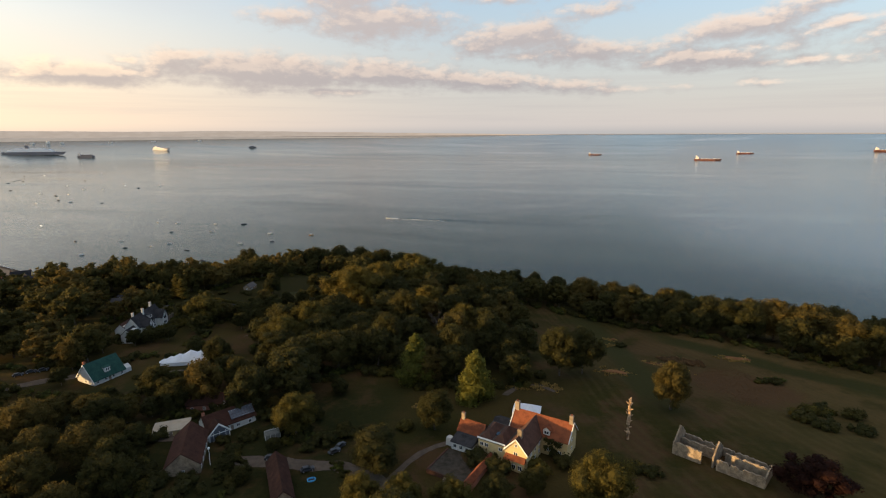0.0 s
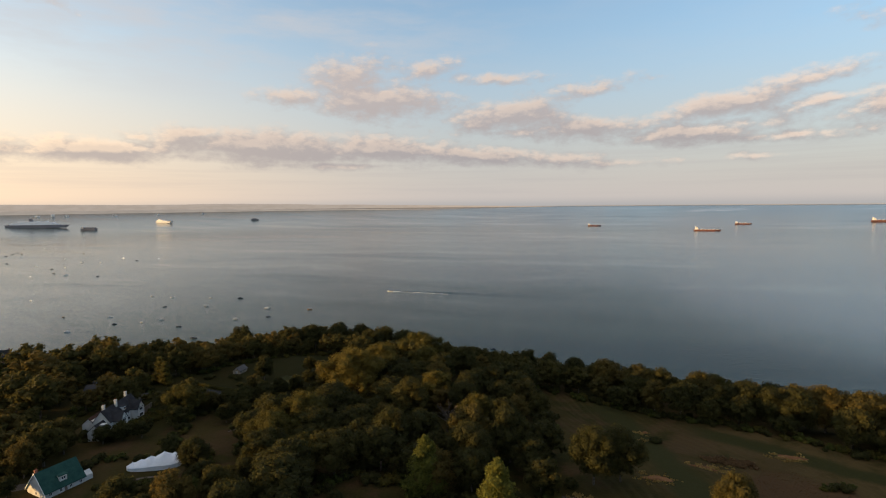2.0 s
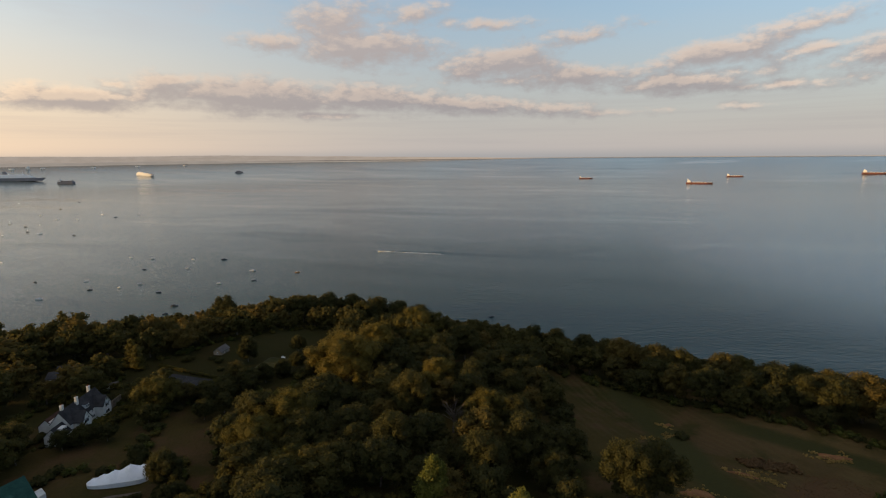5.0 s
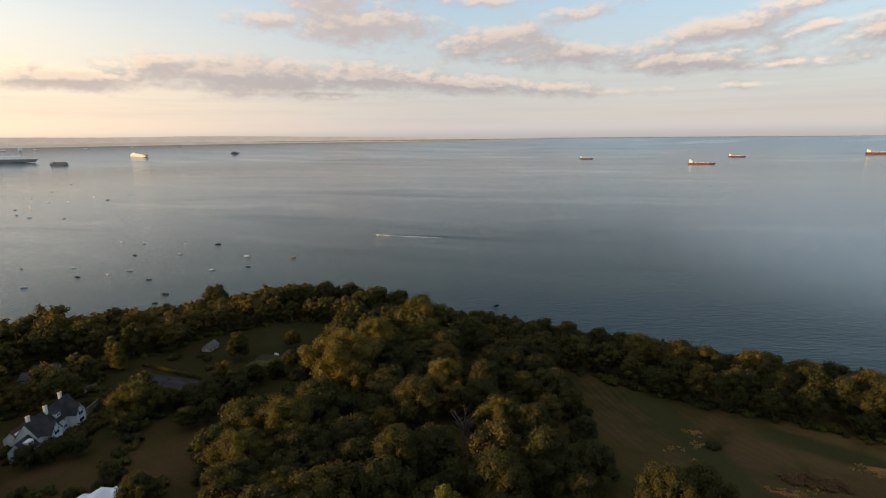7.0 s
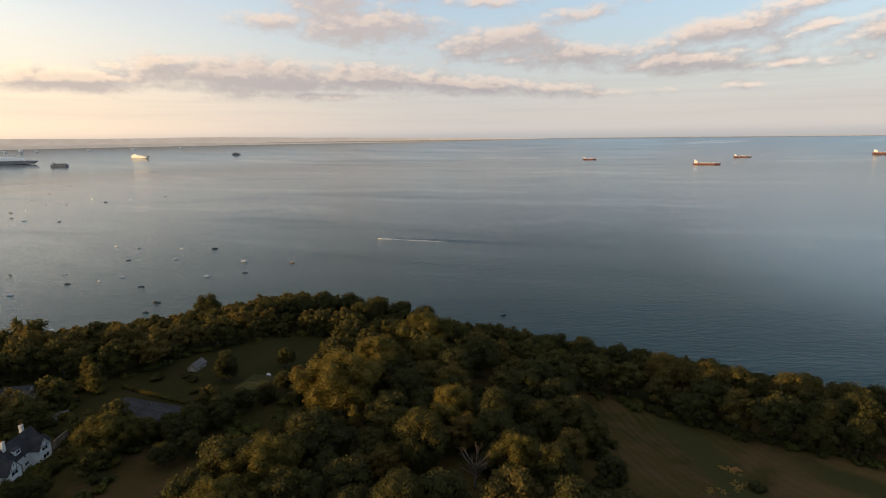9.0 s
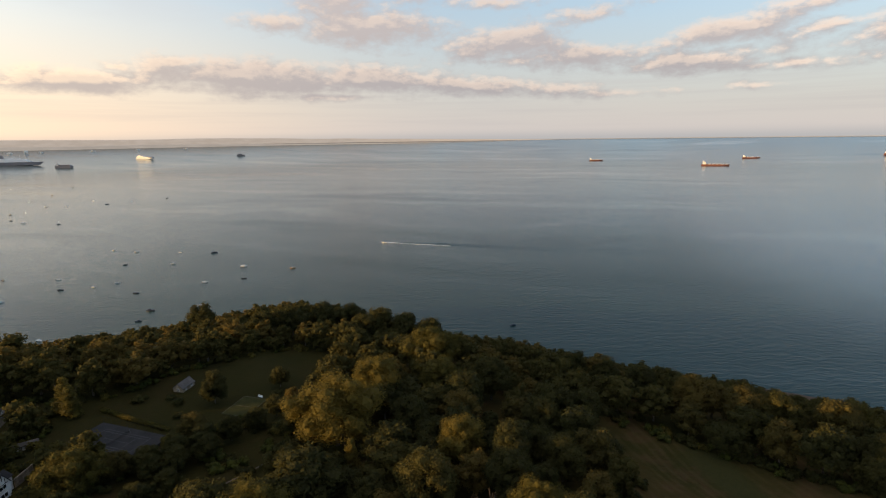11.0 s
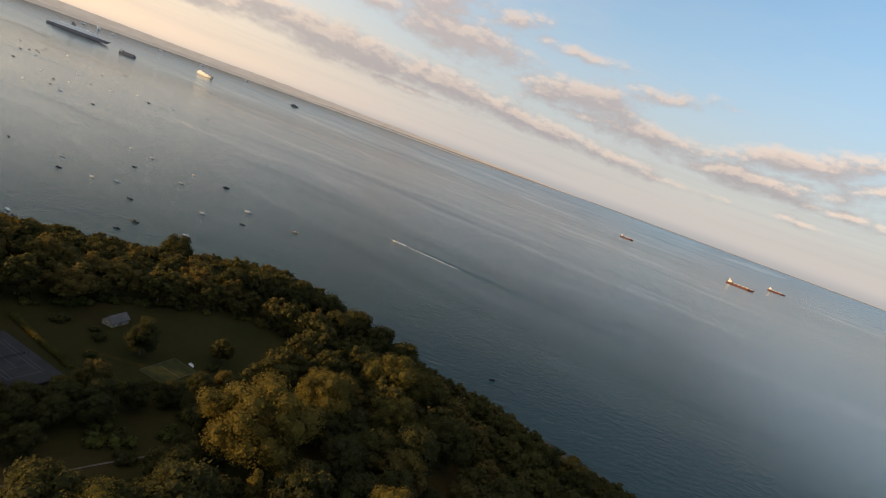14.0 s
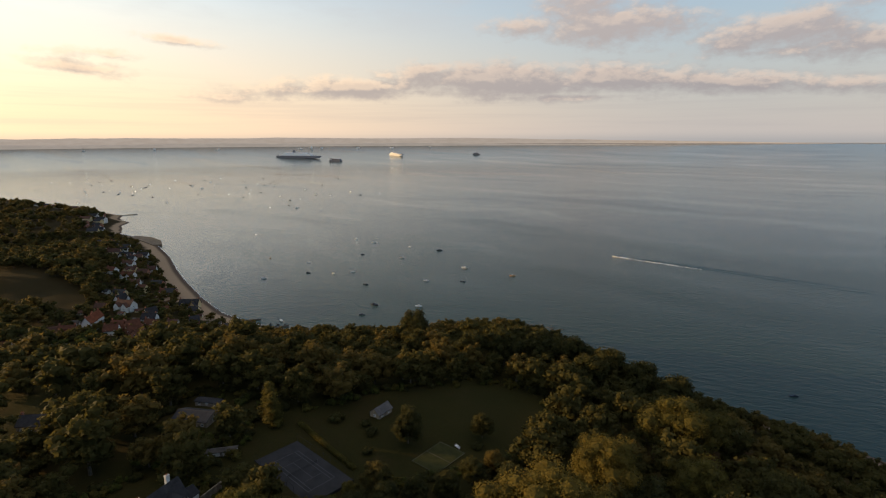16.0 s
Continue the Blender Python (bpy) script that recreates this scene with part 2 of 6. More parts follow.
    wander = n.math("MULTIPLY", n.math("SUBTRACT", n.noise(p, 0.03, 3.0), 0.5), 22.0)
    lane = n.math("ABSOLUTE", n.math("SUBTRACT", n.math("ADD", side, wander), 84.0))
    col = n.mix(n.math("MULTIPLY", n.smooth(lane, 12.0, 5.0), n.smooth(ahead, 165.0, 200.0)), col, mown)
    slope = n.math("ADD", n.math("MULTIPLY", side, 0.62), n.math("MULTIPLY", ahead, 0.78))
    lane2 = n.math("ABSOLUTE", n.math("SUBTRACT", n.math("ADD", slope, wander), 292.0))
    col = n.mix(n.math("MULTIPLY", n.smooth(lane2, 10.0, 4.0), n.smooth(side, 105.0, 125.0)), col, mown)
    col = n.mix(n.smooth(side, -400.0, -450.0), col, n.mix(mid, (0.0215, 0.0160, 0.0062, 1), (0.0350, 0.0250, 0.0098, 1)))
    # darker green round the farm buildings: evening shade put into the grass colour
    farm_shade = n.mix(fine, (0.0125, 0.0142, 0.0050, 1), (0.0225, 0.0245, 0.0082, 1))
    farm = n.math("MULTIPLY", n.smooth(n.math("ADD", side, wander), -8.0, -40.0), n.smooth(n.math("ADD", ahead, wander), 216.0, 190.0))
    col = n.mix(n.math("MULTIPLY", farm, n.smooth(mid, 0.62, 0.45, 0.35, 0.9)), col, farm_shade)
    col = n.mix(beach, sand, col)
    h = n.math("ADD", mid, n.math("MULTIPLY", fine, 0.4))
    return bsdf(n, col, 0.95, normal=bumped(n, h, 0.6, 1.2), spec=0.02)


def sea_build(n):
    p = coords(n)
    xyz = n.add("ShaderNodeSeparateXYZ", {0: p}).outputs
    stretched = n.add("ShaderNodeVectorMath", {0: p, 1: (0.42, 1.0, 1.0)}, operation="MULTIPLY").outputs[0]
    swell = n.noise(stretched, 0.09, 3.0)
    wave = n.noise(stretched, 0.24, 3.0, 0.6)
    ripple = n.noise(stretched, 0.60, 3.0, 0.6)
    chop = n.noise(p, 1.6, 2.0)
    h = n.math("ADD", n.math("ADD", n.math("MULTIPLY", swell, 0.55), n.math("MULTIPLY", wave, 0.95)), n.math("ADD", n.math("MULTIPLY", ripple, 0.55), n.math("MULTIPLY", chop, 0.12)))
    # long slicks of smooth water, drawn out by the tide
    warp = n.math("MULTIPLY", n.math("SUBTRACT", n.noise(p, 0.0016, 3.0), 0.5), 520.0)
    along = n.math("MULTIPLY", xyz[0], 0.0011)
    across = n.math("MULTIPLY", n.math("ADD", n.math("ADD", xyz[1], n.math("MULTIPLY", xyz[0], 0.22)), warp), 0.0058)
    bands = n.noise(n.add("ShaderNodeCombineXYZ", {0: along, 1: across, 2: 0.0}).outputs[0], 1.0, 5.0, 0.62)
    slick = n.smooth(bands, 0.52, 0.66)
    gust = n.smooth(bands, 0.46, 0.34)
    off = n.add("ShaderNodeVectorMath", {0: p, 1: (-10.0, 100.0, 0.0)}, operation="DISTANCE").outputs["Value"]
    # specular boosts by position, west and east, that paint sheen on the water
    west_boost = n.smooth(n.math("ADD", n.math("MULTIPLY", xyz[0], -1.0), n.math("MULTIPLY", xyz[1], -0.42)), 0.0, 620.0)
    east_boost = n.smooth(n.math("SUBTRACT", xyz[0], n.math("MULTIPLY", xyz[1], 0.36)), -30.0, 430.0)
    sheen_boost = n.math("ADD", n.math("MULTIPLY", west_boost, n.smooth(xyz[0], -900.0, -1700.0, 0.75, 1.9)), n.math("MULTIPLY", east_boost, 2.1))
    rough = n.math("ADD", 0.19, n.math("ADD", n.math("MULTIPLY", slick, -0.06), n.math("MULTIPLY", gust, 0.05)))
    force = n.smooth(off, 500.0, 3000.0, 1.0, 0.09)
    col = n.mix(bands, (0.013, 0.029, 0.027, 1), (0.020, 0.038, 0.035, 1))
    col = n.mix(n.smooth(xyz[0], 150.0, -500.0), col, n.mix(bands, (0.021, 0.039, 0.033, 1), (0.031, 0.052, 0.043, 1)))     # base colour lifted westward: brightness put into the bay's colour
    tilt = n.add("ShaderNodeVectorMath", {0: n.add("ShaderNodeNewGeometry").outputs["Normal"], 1: (0.82, 0.82, 0.82), 2: (0.0, 0.0, 0.18)}, operation="MULTIPLY_ADD").outputs[0]
    level = n.add("ShaderNodeVectorMath", {0: tilt}, operation="NORMALIZE").outputs[0]
    normal = n.add("ShaderNodeBump", {"Height": h, "Strength": force, "Distance": 0.5, "Normal": level}).outputs[0]
    # specular level follows distance and side, so the sea's brightness is painted in
    sheen = n.math("ADD", n.smooth(off, 500.0, 2700.0, 0.06, 1.0), n.math("MULTIPLY", n.smooth(off, 450.0, 1000.0), sheen_boost))
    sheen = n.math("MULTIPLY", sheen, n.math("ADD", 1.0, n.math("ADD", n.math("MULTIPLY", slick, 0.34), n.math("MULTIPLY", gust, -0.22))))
    # extra specular lightens the western and the farthest water
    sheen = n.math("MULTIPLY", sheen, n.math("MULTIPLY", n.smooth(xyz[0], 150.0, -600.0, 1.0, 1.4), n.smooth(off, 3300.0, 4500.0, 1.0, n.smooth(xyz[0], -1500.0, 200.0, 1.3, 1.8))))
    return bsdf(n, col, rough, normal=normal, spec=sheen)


M = {}
M["ground"] = material("grass_and_earth", ground_build)
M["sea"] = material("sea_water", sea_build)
M["leaf"] = leaves("broad_leaves", (0.0364, 0.035, 0.0139), (0.0577, 0.0534, 0.0152), (0.0772, 0.0603, 0.0167))
# brighter gold leaf colour for crowns that should look sunlit
M["leaf_sunlit"] = leaves("sunlit_gold_leaves", (0.0517, 0.0451, 0.0134), (0.1145, 0.0933, 0.0205), (0.1294, 0.0902, 0.0197))
M["leaf_fresh"] = leaves("bright_green_leaves", (0.0424, 0.0459, 0.0146), (0.085, 0.0895, 0.0181), (0.1061, 0.0918, 0.0181))
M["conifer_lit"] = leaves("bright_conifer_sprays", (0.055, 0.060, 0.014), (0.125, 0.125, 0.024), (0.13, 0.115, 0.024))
M["bracken"] = leaves("dead_bracken", (0.105, 0.062, 0.030), (0.165, 0.094, 0.042), (0.17, 0.09, 0.04))
M["earth"] = mottled("bare_reddish_earth", (0.12, 0.054, 0.024), (0.20, 0.094, 0.040), 0.3, 2.0, 0.95, relief=0.5, spec=0.03)
M["leaf_russet"] = leaves("russet_brown_leaves", (0.0511, 0.0437, 0.0157), (0.0985, 0.0758, 0.0205), (0.1183, 0.0769, 0.0205))
M["leaf_copper"] = leaves("copper_beech_leaves", (0.020, 0.009, 0.007), (0.034, 0.015, 0.010), (0.045, 0.016, 0.011))
M["bark"] = mottled("bark", (0.05, 0.04, 0.03), (0.13, 0.10, 0.075), 1.2, 8.0, 0.95, relief=0.6)
M["deadwood"] = mottled("bleached_dead_wood", (0.22, 0.145, 0.085), (0.38, 0.26, 0.16), 1.0, 8.0, 0.9)
M["twig"] = mottled("grey_dead_twigs", (0.055, 0.043, 0.034), (0.10, 0.080, 0.064), 1.0, 8.0, 0.95)
M["paving"] = mottled("mossy_stone_paving", (0.022, 0.020, 0.013), (0.062, 0.050, 0.038), 0.7, 4.0, 0.95)
M["render"] = mottled("cream_rendered_wall", (0.42, 0.31, 0.15), (0.52, 0.40, 0.21), 0.5, 6.0, 0.9)
M["white"] = mottled("white_painted_wall", (0.46, 0.44, 0.40), (0.58, 0.56, 0.52), 0.5, 6.0, 0.8)
M["stone"] = mottled("grey_rubble_stone", (0.125, 0.098, 0.070), (0.29, 0.226, 0.158), 0.7, 3.0, 0.95, relief=0.7, dist=0.15)
M["brick"] = mottled("red_brick", (0.20, 0.085, 0.055), (0.32, 0.14, 0.09), 0.6, 5.0, 0.9)
M["tile"] = mottled("red_clay_roof_tiles", (0.105, 0.034, 0.017), (0.19, 0.062, 0.028), 0.5, 4.0, 0.85, relief=0.5)
M["tile_brown"] = mottled("weathered_brown_roof_tiles", (0.050, 0.027, 0.020), (0.090, 0.047, 0.033), 0.5, 4.0, 0.9, relief=0.5)
# red tile darkened so that village roofs read as shaded
M["dim_tile"] = mottled("dim_red_roof_tiles", (0.062, 0.027, 0.017), (0.115, 0.045, 0.026), 0.5, 4.0, 0.9, relief=0.5)
# farm roofs: red tile darkened, the evening shade being in the colour
M["farm_tile"] = mottled("shade_dark_red_tiles", (0.030, 0.015, 0.011), (0.062, 0.028, 0.019), 0.5, 4.0, 0.92, relief=0.5)
M["slate"] = mottled("grey_roof_slates", (0.022, 0.021, 0.022), (0.044, 0.042, 0.043), 0.5, 4.0, 0.95, relief=0.4)
M["green_tile"] = mottled("green_glazed_roof_tiles", (0.013, 0.044, 0.036), (0.025, 0.070, 0.056), 0.5, 4.0, 0.8, relief=0.4)
M["lead"] = mottled("grey_flat_roof_felt", (0.045, 0.038, 0.032), (0.085, 0.073, 0.062), 0.4, 3.0, 0.85)
M["canvas"] = mottled("white_marquee_canvas", (0.56, 0.57, 0.58), (0.68, 0.68, 0.69), 0.3, 2.0, 0.7)
M["frame"] = mottled("white_window_paint", (0.65, 0.64, 0.62), (0.78, 0.77, 0.75), 1.0, 9.0, 0.6)
M["gravel"] = mottled("pale_gravel_drive", (0.070, 0.054, 0.040), (0.115, 0.088, 0.066), 0.4, 6.0, 0.95)
M["court"] = mottled("blue_grey_tennis_court", (0.025, 0.024, 0.024), (0.037, 0.035, 0.035), 0.2, 4.0, 0.95, spec=0.02)
M["line"] = mottled("worn_white_court_line", (0.050, 0.050, 0.050), (0.085, 0.085, 0.083), 1.0, 9.0, 0.9)
M["old_glass"] = mottled("dull_glasshouse_panes", (0.10, 0.105, 0.095), (0.16, 0.165, 0.15), 0.6, 3.0, 0.5)
M["lawn"] = mottled("mown_lawn_grass", (0.026, 0.026, 0.010), (0.042, 0.041, 0.014), 0.3, 3.0, 0.95, spec=0.03)
M["wood"] = mottled("weathered_timber", (0.13, 0.10, 0.075), (0.24, 0.19, 0.145), 1.0, 8.0, 0.9)
M["rock"] = mottled("wet_dark_rock", (0.045, 0.040, 0.034), (0.10, 0.09, 0.075), 0.5, 3.0, 0.8, relief=0.8, dist=0.3)
M["chalk"] = mottled("faded_chalk_line", (0.040, 0.038, 0.022), (0.075, 0.070, 0.045), 1.0, 6.0, 0.95)
M["grey_tile"] = mottled("pale_grey_roof_tiles", (0.075, 0.068, 0.064), (0.125, 0.112, 0.105), 0.6, 4.0, 0.9, relief=0.4)
M["sandy"] = mottled("sandy_shingle", (0.13, 0.095, 0.062), (0.21, 0.155, 0.105), 0.3, 3.0, 0.95)
M["gorse"] = leaves("dry_yellow_grass_tufts", (0.20, 0.13, 0.04), (0.36, 0.24, 0.075), (0.30, 0.18, 0.06))
# hull grey is lifted: the haze over far ships is in its colour
M["steel"] = mottled("dark_painted_steel", (0.15, 0.145, 0.155), (0.20, 0.19, 0.20), 0.05, 0.6, 0.5)
M["ship_red"] = mottled("red_lead_hull", (0.095, 0.042, 0.034), (0.14, 0.06, 0.045), 0.05, 0.6, 0.6)
M["ship_white"] = mottled("white_ship_paint", (0.50, 0.48, 0.45), (0.60, 0.58, 0.55), 0.05, 0.6, 0.5)
M["far_wall"] = mottled("hazy_pale_walls", (0.66, 0.60, 0.52), (0.78, 0.71, 0.62), 0.05, 0.6, 0.9)
M["gelcoat"] = mottled("white_gelcoat", (0.45, 0.45, 0.44), (0.60, 0.59, 0.57), 0.8, 5.0, 0.3)
M["boat_dark"] = mottled("dark_blue_boat_paint", (0.020, 0.026, 0.040), (0.04, 0.05, 0.07), 0.8, 5.0, 0.35)
M["boat_tan"] = mottled("varnished_boat_timber", (0.22, 0.12, 0.05), (0.34, 0.20, 0.09), 0.8, 5.0, 0.4)
M["foam"] = mottled("white_sea_foam", (0.50, 0.50, 0.49), (0.74, 0.73, 0.71), 0.5, 3.0, 0.8)
M["rubber"] = mottled("black_tyre_rubber", (0.018, 0.018, 0.018), (0.03, 0.03, 0.03), 3.0, 20.0, 0.9)


def glass_build(n):
    return bsdf(n, (0.02, 0.024, 0.028, 1), 0.08, spec=0.6)


M["glass"] = material("dark_window_glass", glass_build)
M["car_glass"] = mottled("tinted_car_glass", (0.012, 0.014, 0.016), (0.022, 0.024, 0.026), 0.6, 5.0, 0.35, spec=0.2)
M["panel"] = mottled("blue_grey_solar_cells", (0.055, 0.065, 0.085), (0.085, 0.098, 0.12), 0.5, 4.0, 0.3, spec=0.4)
M["pale_felt"] = mottled("pale_cream_flat_roofing", (0.30, 0.25, 0.18), (0.40, 0.33, 0.24), 0.4, 3.0, 0.9)


def paint(name, c):
    return mottled(name, c, tuple(min(1.0, v * 1.15) for v in c), 0.5, 5.0, 0.3, spec=0.4)


M["car_silver"] = paint("silver_car_paint", (0.38, 0.39, 0.40))
M["car_blue"] = paint("bright_blue_plastic", (0.05, 0.30, 0.55))
M["car_dark"] = paint("dark_car_paint", (0.035, 0.037, 0.042))


# ---- mesh helpers ----
class Geo:
    """Collects vertices and faces, in metres, for one mesh."""

    def __init__(self):
        self.v, self.f = [], []

    def add(self, verts, faces):
        k = len(self.v)
        self.v += [tuple(p) for p in verts]
        self.f += [tuple(i + k for i in f) for f in faces]
        return self

    def box(self, x0, x1, y0, y1, z0, z1):
        p = [(x, y, z) for z in (z0, z1) for y in (y0, y1) for x in (x0, x1)]
        return self.add(p, [(0, 2, 3, 1), (4, 5, 7, 6), (0, 1, 5, 4), (2, 6, 7, 3), (0, 4, 6, 2), (1, 3, 7, 5)])

    def prism(self, pts, z0, z1, top=None):
        """Stands a flat outline up from z0 to z1; top: the outline at z1 where it differs."""
        n = len(pts)
        top = top or pts
        ring = [(x, y, z0) for x, y in pts] + [(x, y, z1) for x, y in top]
        return self.add(ring, [tuple(range(n))[::-1], tuple(range(n, 2 * n))] + [(i, (i + 1) % n, n + (i + 1) % n, n + i) for i in range(n)])

    def tube(self, path, sides=8):
        """A tapered limb along points (x, y, z, radius)."""
        k = len(self.v)
        for i, (x, y, z, r) in enumerate(path):
            a = Vector(path[max(i - 1, 0)][:3])
            b = Vector(path[min(i + 1, len(path) - 1)][:3])
            q = (b - a).to_track_quat("Z", "Y")
            for s in range(sides):
                w = 2 * math.pi * s / sides
                self.v.append(tuple(Vector((x, y, z)) + q @ Vector((r * math.cos(w), r * math.sin(w), 0))))
        for i in range(len(path) - 1):
            for s in range(sides):
                t = (s + 1) % sides
                self.f.append((k + i * sides + s, k + i * sides + t, k + (i + 1) * sides + t, k + (i + 1) * sides + s))
        self.f.append(tuple(k + s for s in range(sides))[::-1])
        self.f.append(tuple(k + (len(path) - 1) * sides + s for s in range(sides)))
        return self

    def gable(self, x0, x1, y0, y1, z0, z1, over=0.35, thick=0.22):
        """A pitched roof of real thickness whose ridge runs along x."""
        ym = (y0 + y1) / 2
        fall = (z1 - z0) / (ym - y0)
        for side in (-1, 1):
            ye = ym + side * (ym - y0 + over)
            ze = z0 - over * fall
            pts = [(x, y, z + h) for h in (0, thick) for x in (x0 - over, x1 + over) for y, z in ((ym, z1), (ye, ze))]
            self.add(pts, [(0, 1, 3, 2), (4, 6, 7, 5), (0, 4, 5, 1), (2, 3, 7, 6), (0, 2, 6, 4), (1, 5, 7, 3)])
        return self

    def walls(self, x0, x1, y0, y1, z0, z1, zr):
        """Outer walls with gable ends that meet a ridge along x at zr."""
        ym = (y0 + y1) / 2
        p = [(x, y, z) for x in (x0, x1) for y, z in ((y0, z0), (y1, z0), (y1, z1), (ym, zr), (y0, z1))]
        return self.add(p, [(0, 1, 2, 3, 4), (9, 8, 7, 6, 5), (0, 4, 9, 5), (1, 6, 7, 2), (0, 5, 6, 1), (2, 7, 8, 3), (3, 8, 9, 4)])

    def data(self, name, mat, smooth=False):
        me = bpy.data.meshes.new(name)
        me.from_pydata(self.v, [], self.f)
        me.materials.append(mat)
        if smooth:
            me.polygons.foreach_set("use_smooth", [True] * len(me.polygons))
        me.update()
        return me


def part(name, geo, mat, parent=None, label="", smooth=False):
    me = geo if isinstance(geo, bpy.types.Mesh) else geo.data(name, mat, smooth)
    ob = new(name, me)
    ob.parent = parent
    if label:
        ob["label"] = label
    return ob


def thing(name, m, label, category, group="", kind=""):
    ob = new(name)
    ob.empty_display_size = 1.0
    ob.matrix_basis = m
    return tagged(ob, label, category, group, kind)


# ---- the lie of the land ----
SHORE = [(-2600, 1150), (-1560, 925), (-1190, 900), (-1100, 883), (-1013, 838), (-952, 792), (-902, 750), (-835, 738), (-752, 712), (-653, 658), (-576, 608), (-523, 577),
         (-455, 540), (-403, 516), (-369, 510), (-338, 505), (-300, 515), (-250, 545), (-200, 575), (-150, 592), (-100, 578),
         (-62, 548), (0, 513), (45, 497), (95, 470), (140, 448), (192, 425), (232, 402), (300, 380), (420, 345), (700, 280),
         (1400, 60), (2400, -500), (2400, -2500), (-2600, -2500)]
HEIGHTS = [(28, 155, 46.5), (80, 150, 46), (-60, 150, 44.5), (-90, 150, 44), (-150, 210, 41), (-200, 200, 42), (-35, 215, 43),
           (64, 203, 45), (97, 236, 38), (136, 252, 32), (190, 232, 32), (92, 283, 29), (70, 331, 29), (-5, 260, 41), (-20, 330, 37)]
HEIGHTS += [(-60, 300, 38), (-120, 360, 35), (-155, 328, 35.5), (-150, 385, 33), (-110, 410, 32), (-130, 460, 25), (-190, 455, 19),
            (-200, 500, 8), (-170, 280, 38), (-215, 340, 34), (-290, 310, 31), (-380, 400, 19), (-430, 440, 11), (-500, 520, 5)]
HEIGHTS += [(-360, 470, 8), (-560, 480, 13), (-650, 460, 19), (-800, 650, 10), (-1000, 760, 15), (-1100, 800, 18), (-1400, 850, 18), (-1500, 600, 20),
            (0, 0, 50), (-300, 0, 50), (300, 0, 45), (300, 250, 27), (-800, 200, 40), (500, 200, 28), (20, 440, 30), (-60, 480, 26)]


def strand(x):
    """The width of the beach."""
    x = np.asarray(x, float)
    return 12.0 + 4.0 * np.clip((-350.0 - x) / 60.0, 0, 1) + 9.0 * np.clip((x - 20.0) / 60.0, 0, 1)


def land(x, y):
    """Height of the ground at arrays x, y, and the distance inland from the shore (minus: out to sea)."""
    x, y = np.asarray(x, float), np.asarray(y, float)
    near = np.full(x.shape, 1e9)
    inside = np.zeros(x.shape, bool)
    for (ax, ay), (bx, by) in zip(SHORE, SHORE[1:] + SHORE[:1]):
        dx, dy = bx - ax, by - ay
        t = np.clip(((x - ax) * dx + (y - ay) * dy) / (dx * dx + dy * dy), 0, 1)
        near = np.minimum(near, np.hypot(x - ax - t * dx, y - ay - t * dy))
        inside ^= ((ay > y) != (by > y)) & (x < dx * (y - ay) / (by - ay + 1e-9) + ax)
    s = np.where(inside, near, -near)
    top, total = np.zeros(x.shape), np.zeros(x.shape)
    for hx, hy, hz in HEIGHTS:
        w = 1.0 / ((x - hx) ** 2 + (y - hy) ** 2 + 900.0) ** 1.6
        top += w * hz
        total += w
    top = top / total + 0.9 * np.sin(x * 0.045 + 1.3) * np.sin(y * 0.05) + 0.35 * np.sin(x * 0.13 + y * 0.09)
    sand = strand(x)
    bank = np.where(s < sand, 1.56 * s / sand, 1.56 + 0.30 * (s - sand))
    k = 6.0
    soft = -k * np.log(np.exp(-np.clip(top, -50, 200) / k) + np.exp(-np.clip(bank, -50, 200) / k))
    z = np.where(s < 0, np.maximum(-6.0, 0.1 * s), np.where(s < sand, bank, np.maximum(soft, 1.3)))
    return z, s


def height(x, y):
    return float(land(np.array([x]), np.array([y]))[0][0])


def spaced(lo, fine_lo, fine_hi, hi, step, grow=1.25):
    """Grid lines: even between fine_lo and fine_hi, ever wider outside."""
    mid = list(np.arange(fine_lo, fine_hi + step, step))
    for limit, sign in ((lo, -1), (hi, 1)):
        d, p = step, (mid[0] if sign < 0 else mid[-1])
        while (p - limit) * sign < 0:
            d *= grow
            p = p + sign * d
            if sign < 0:
                mid.insert(0, max(p, limit))
            else:
                mid.append(min(p, limit))
    return np.array(mid)


gx, gy = spaced(-2500, -620, 330, 2300, 5.0), spaced(-2400, 90, 640, 1150, 5.0)
GX, GY = np.meshgrid(gx, gy)
GZ, GS = land(GX, GY)
nx, ny = len(gx), len(gy)
cells = (np.arange(ny - 1)[:, None] * nx + np.arange(nx - 1)[None, :]).reshape(-1)
gm = bpy.data.meshes.new("ground")
gm.from_pydata(np.stack([GX, GY, GZ], -1).reshape(-1, 3).tolist(), [], np.stack([cells, cells + 1, cells + nx + 1, cells + nx], 1).tolist())
gm.materials.append(M["ground"])
gm.polygons.foreach_set("use_smooth", [True] * len(gm.polygons))
tagged(new("ground", gm), "rough grass headland with dry patches falling to a sandy shore", "ground", kind="structure")

# ---- the sea: flat to 3.3 km, then bent up a little so that it meets the horizon ----
MIDX, MIDY, EYE_Z, FLAT = -10.0, 100.0, 151.0, 3300.0


def afar(d):
    """Where a point of the sea d metres off is put: its distance, its height and its scale."""
    if d <= FLAT:
        return d, 0.0, 1.0
    r = FLAT + 1780.0 * (1 - FLAT / d)
    return r, EYE_Z * (1 - r / d), r / d


def at_sea(x, y):
    d = math.hypot(x - MIDX, y - MIDY)
    r, z, s = afar(d)
    return MIDX + (x - MIDX) * r / d, MIDY + (y - MIDY) * r / d, z, s


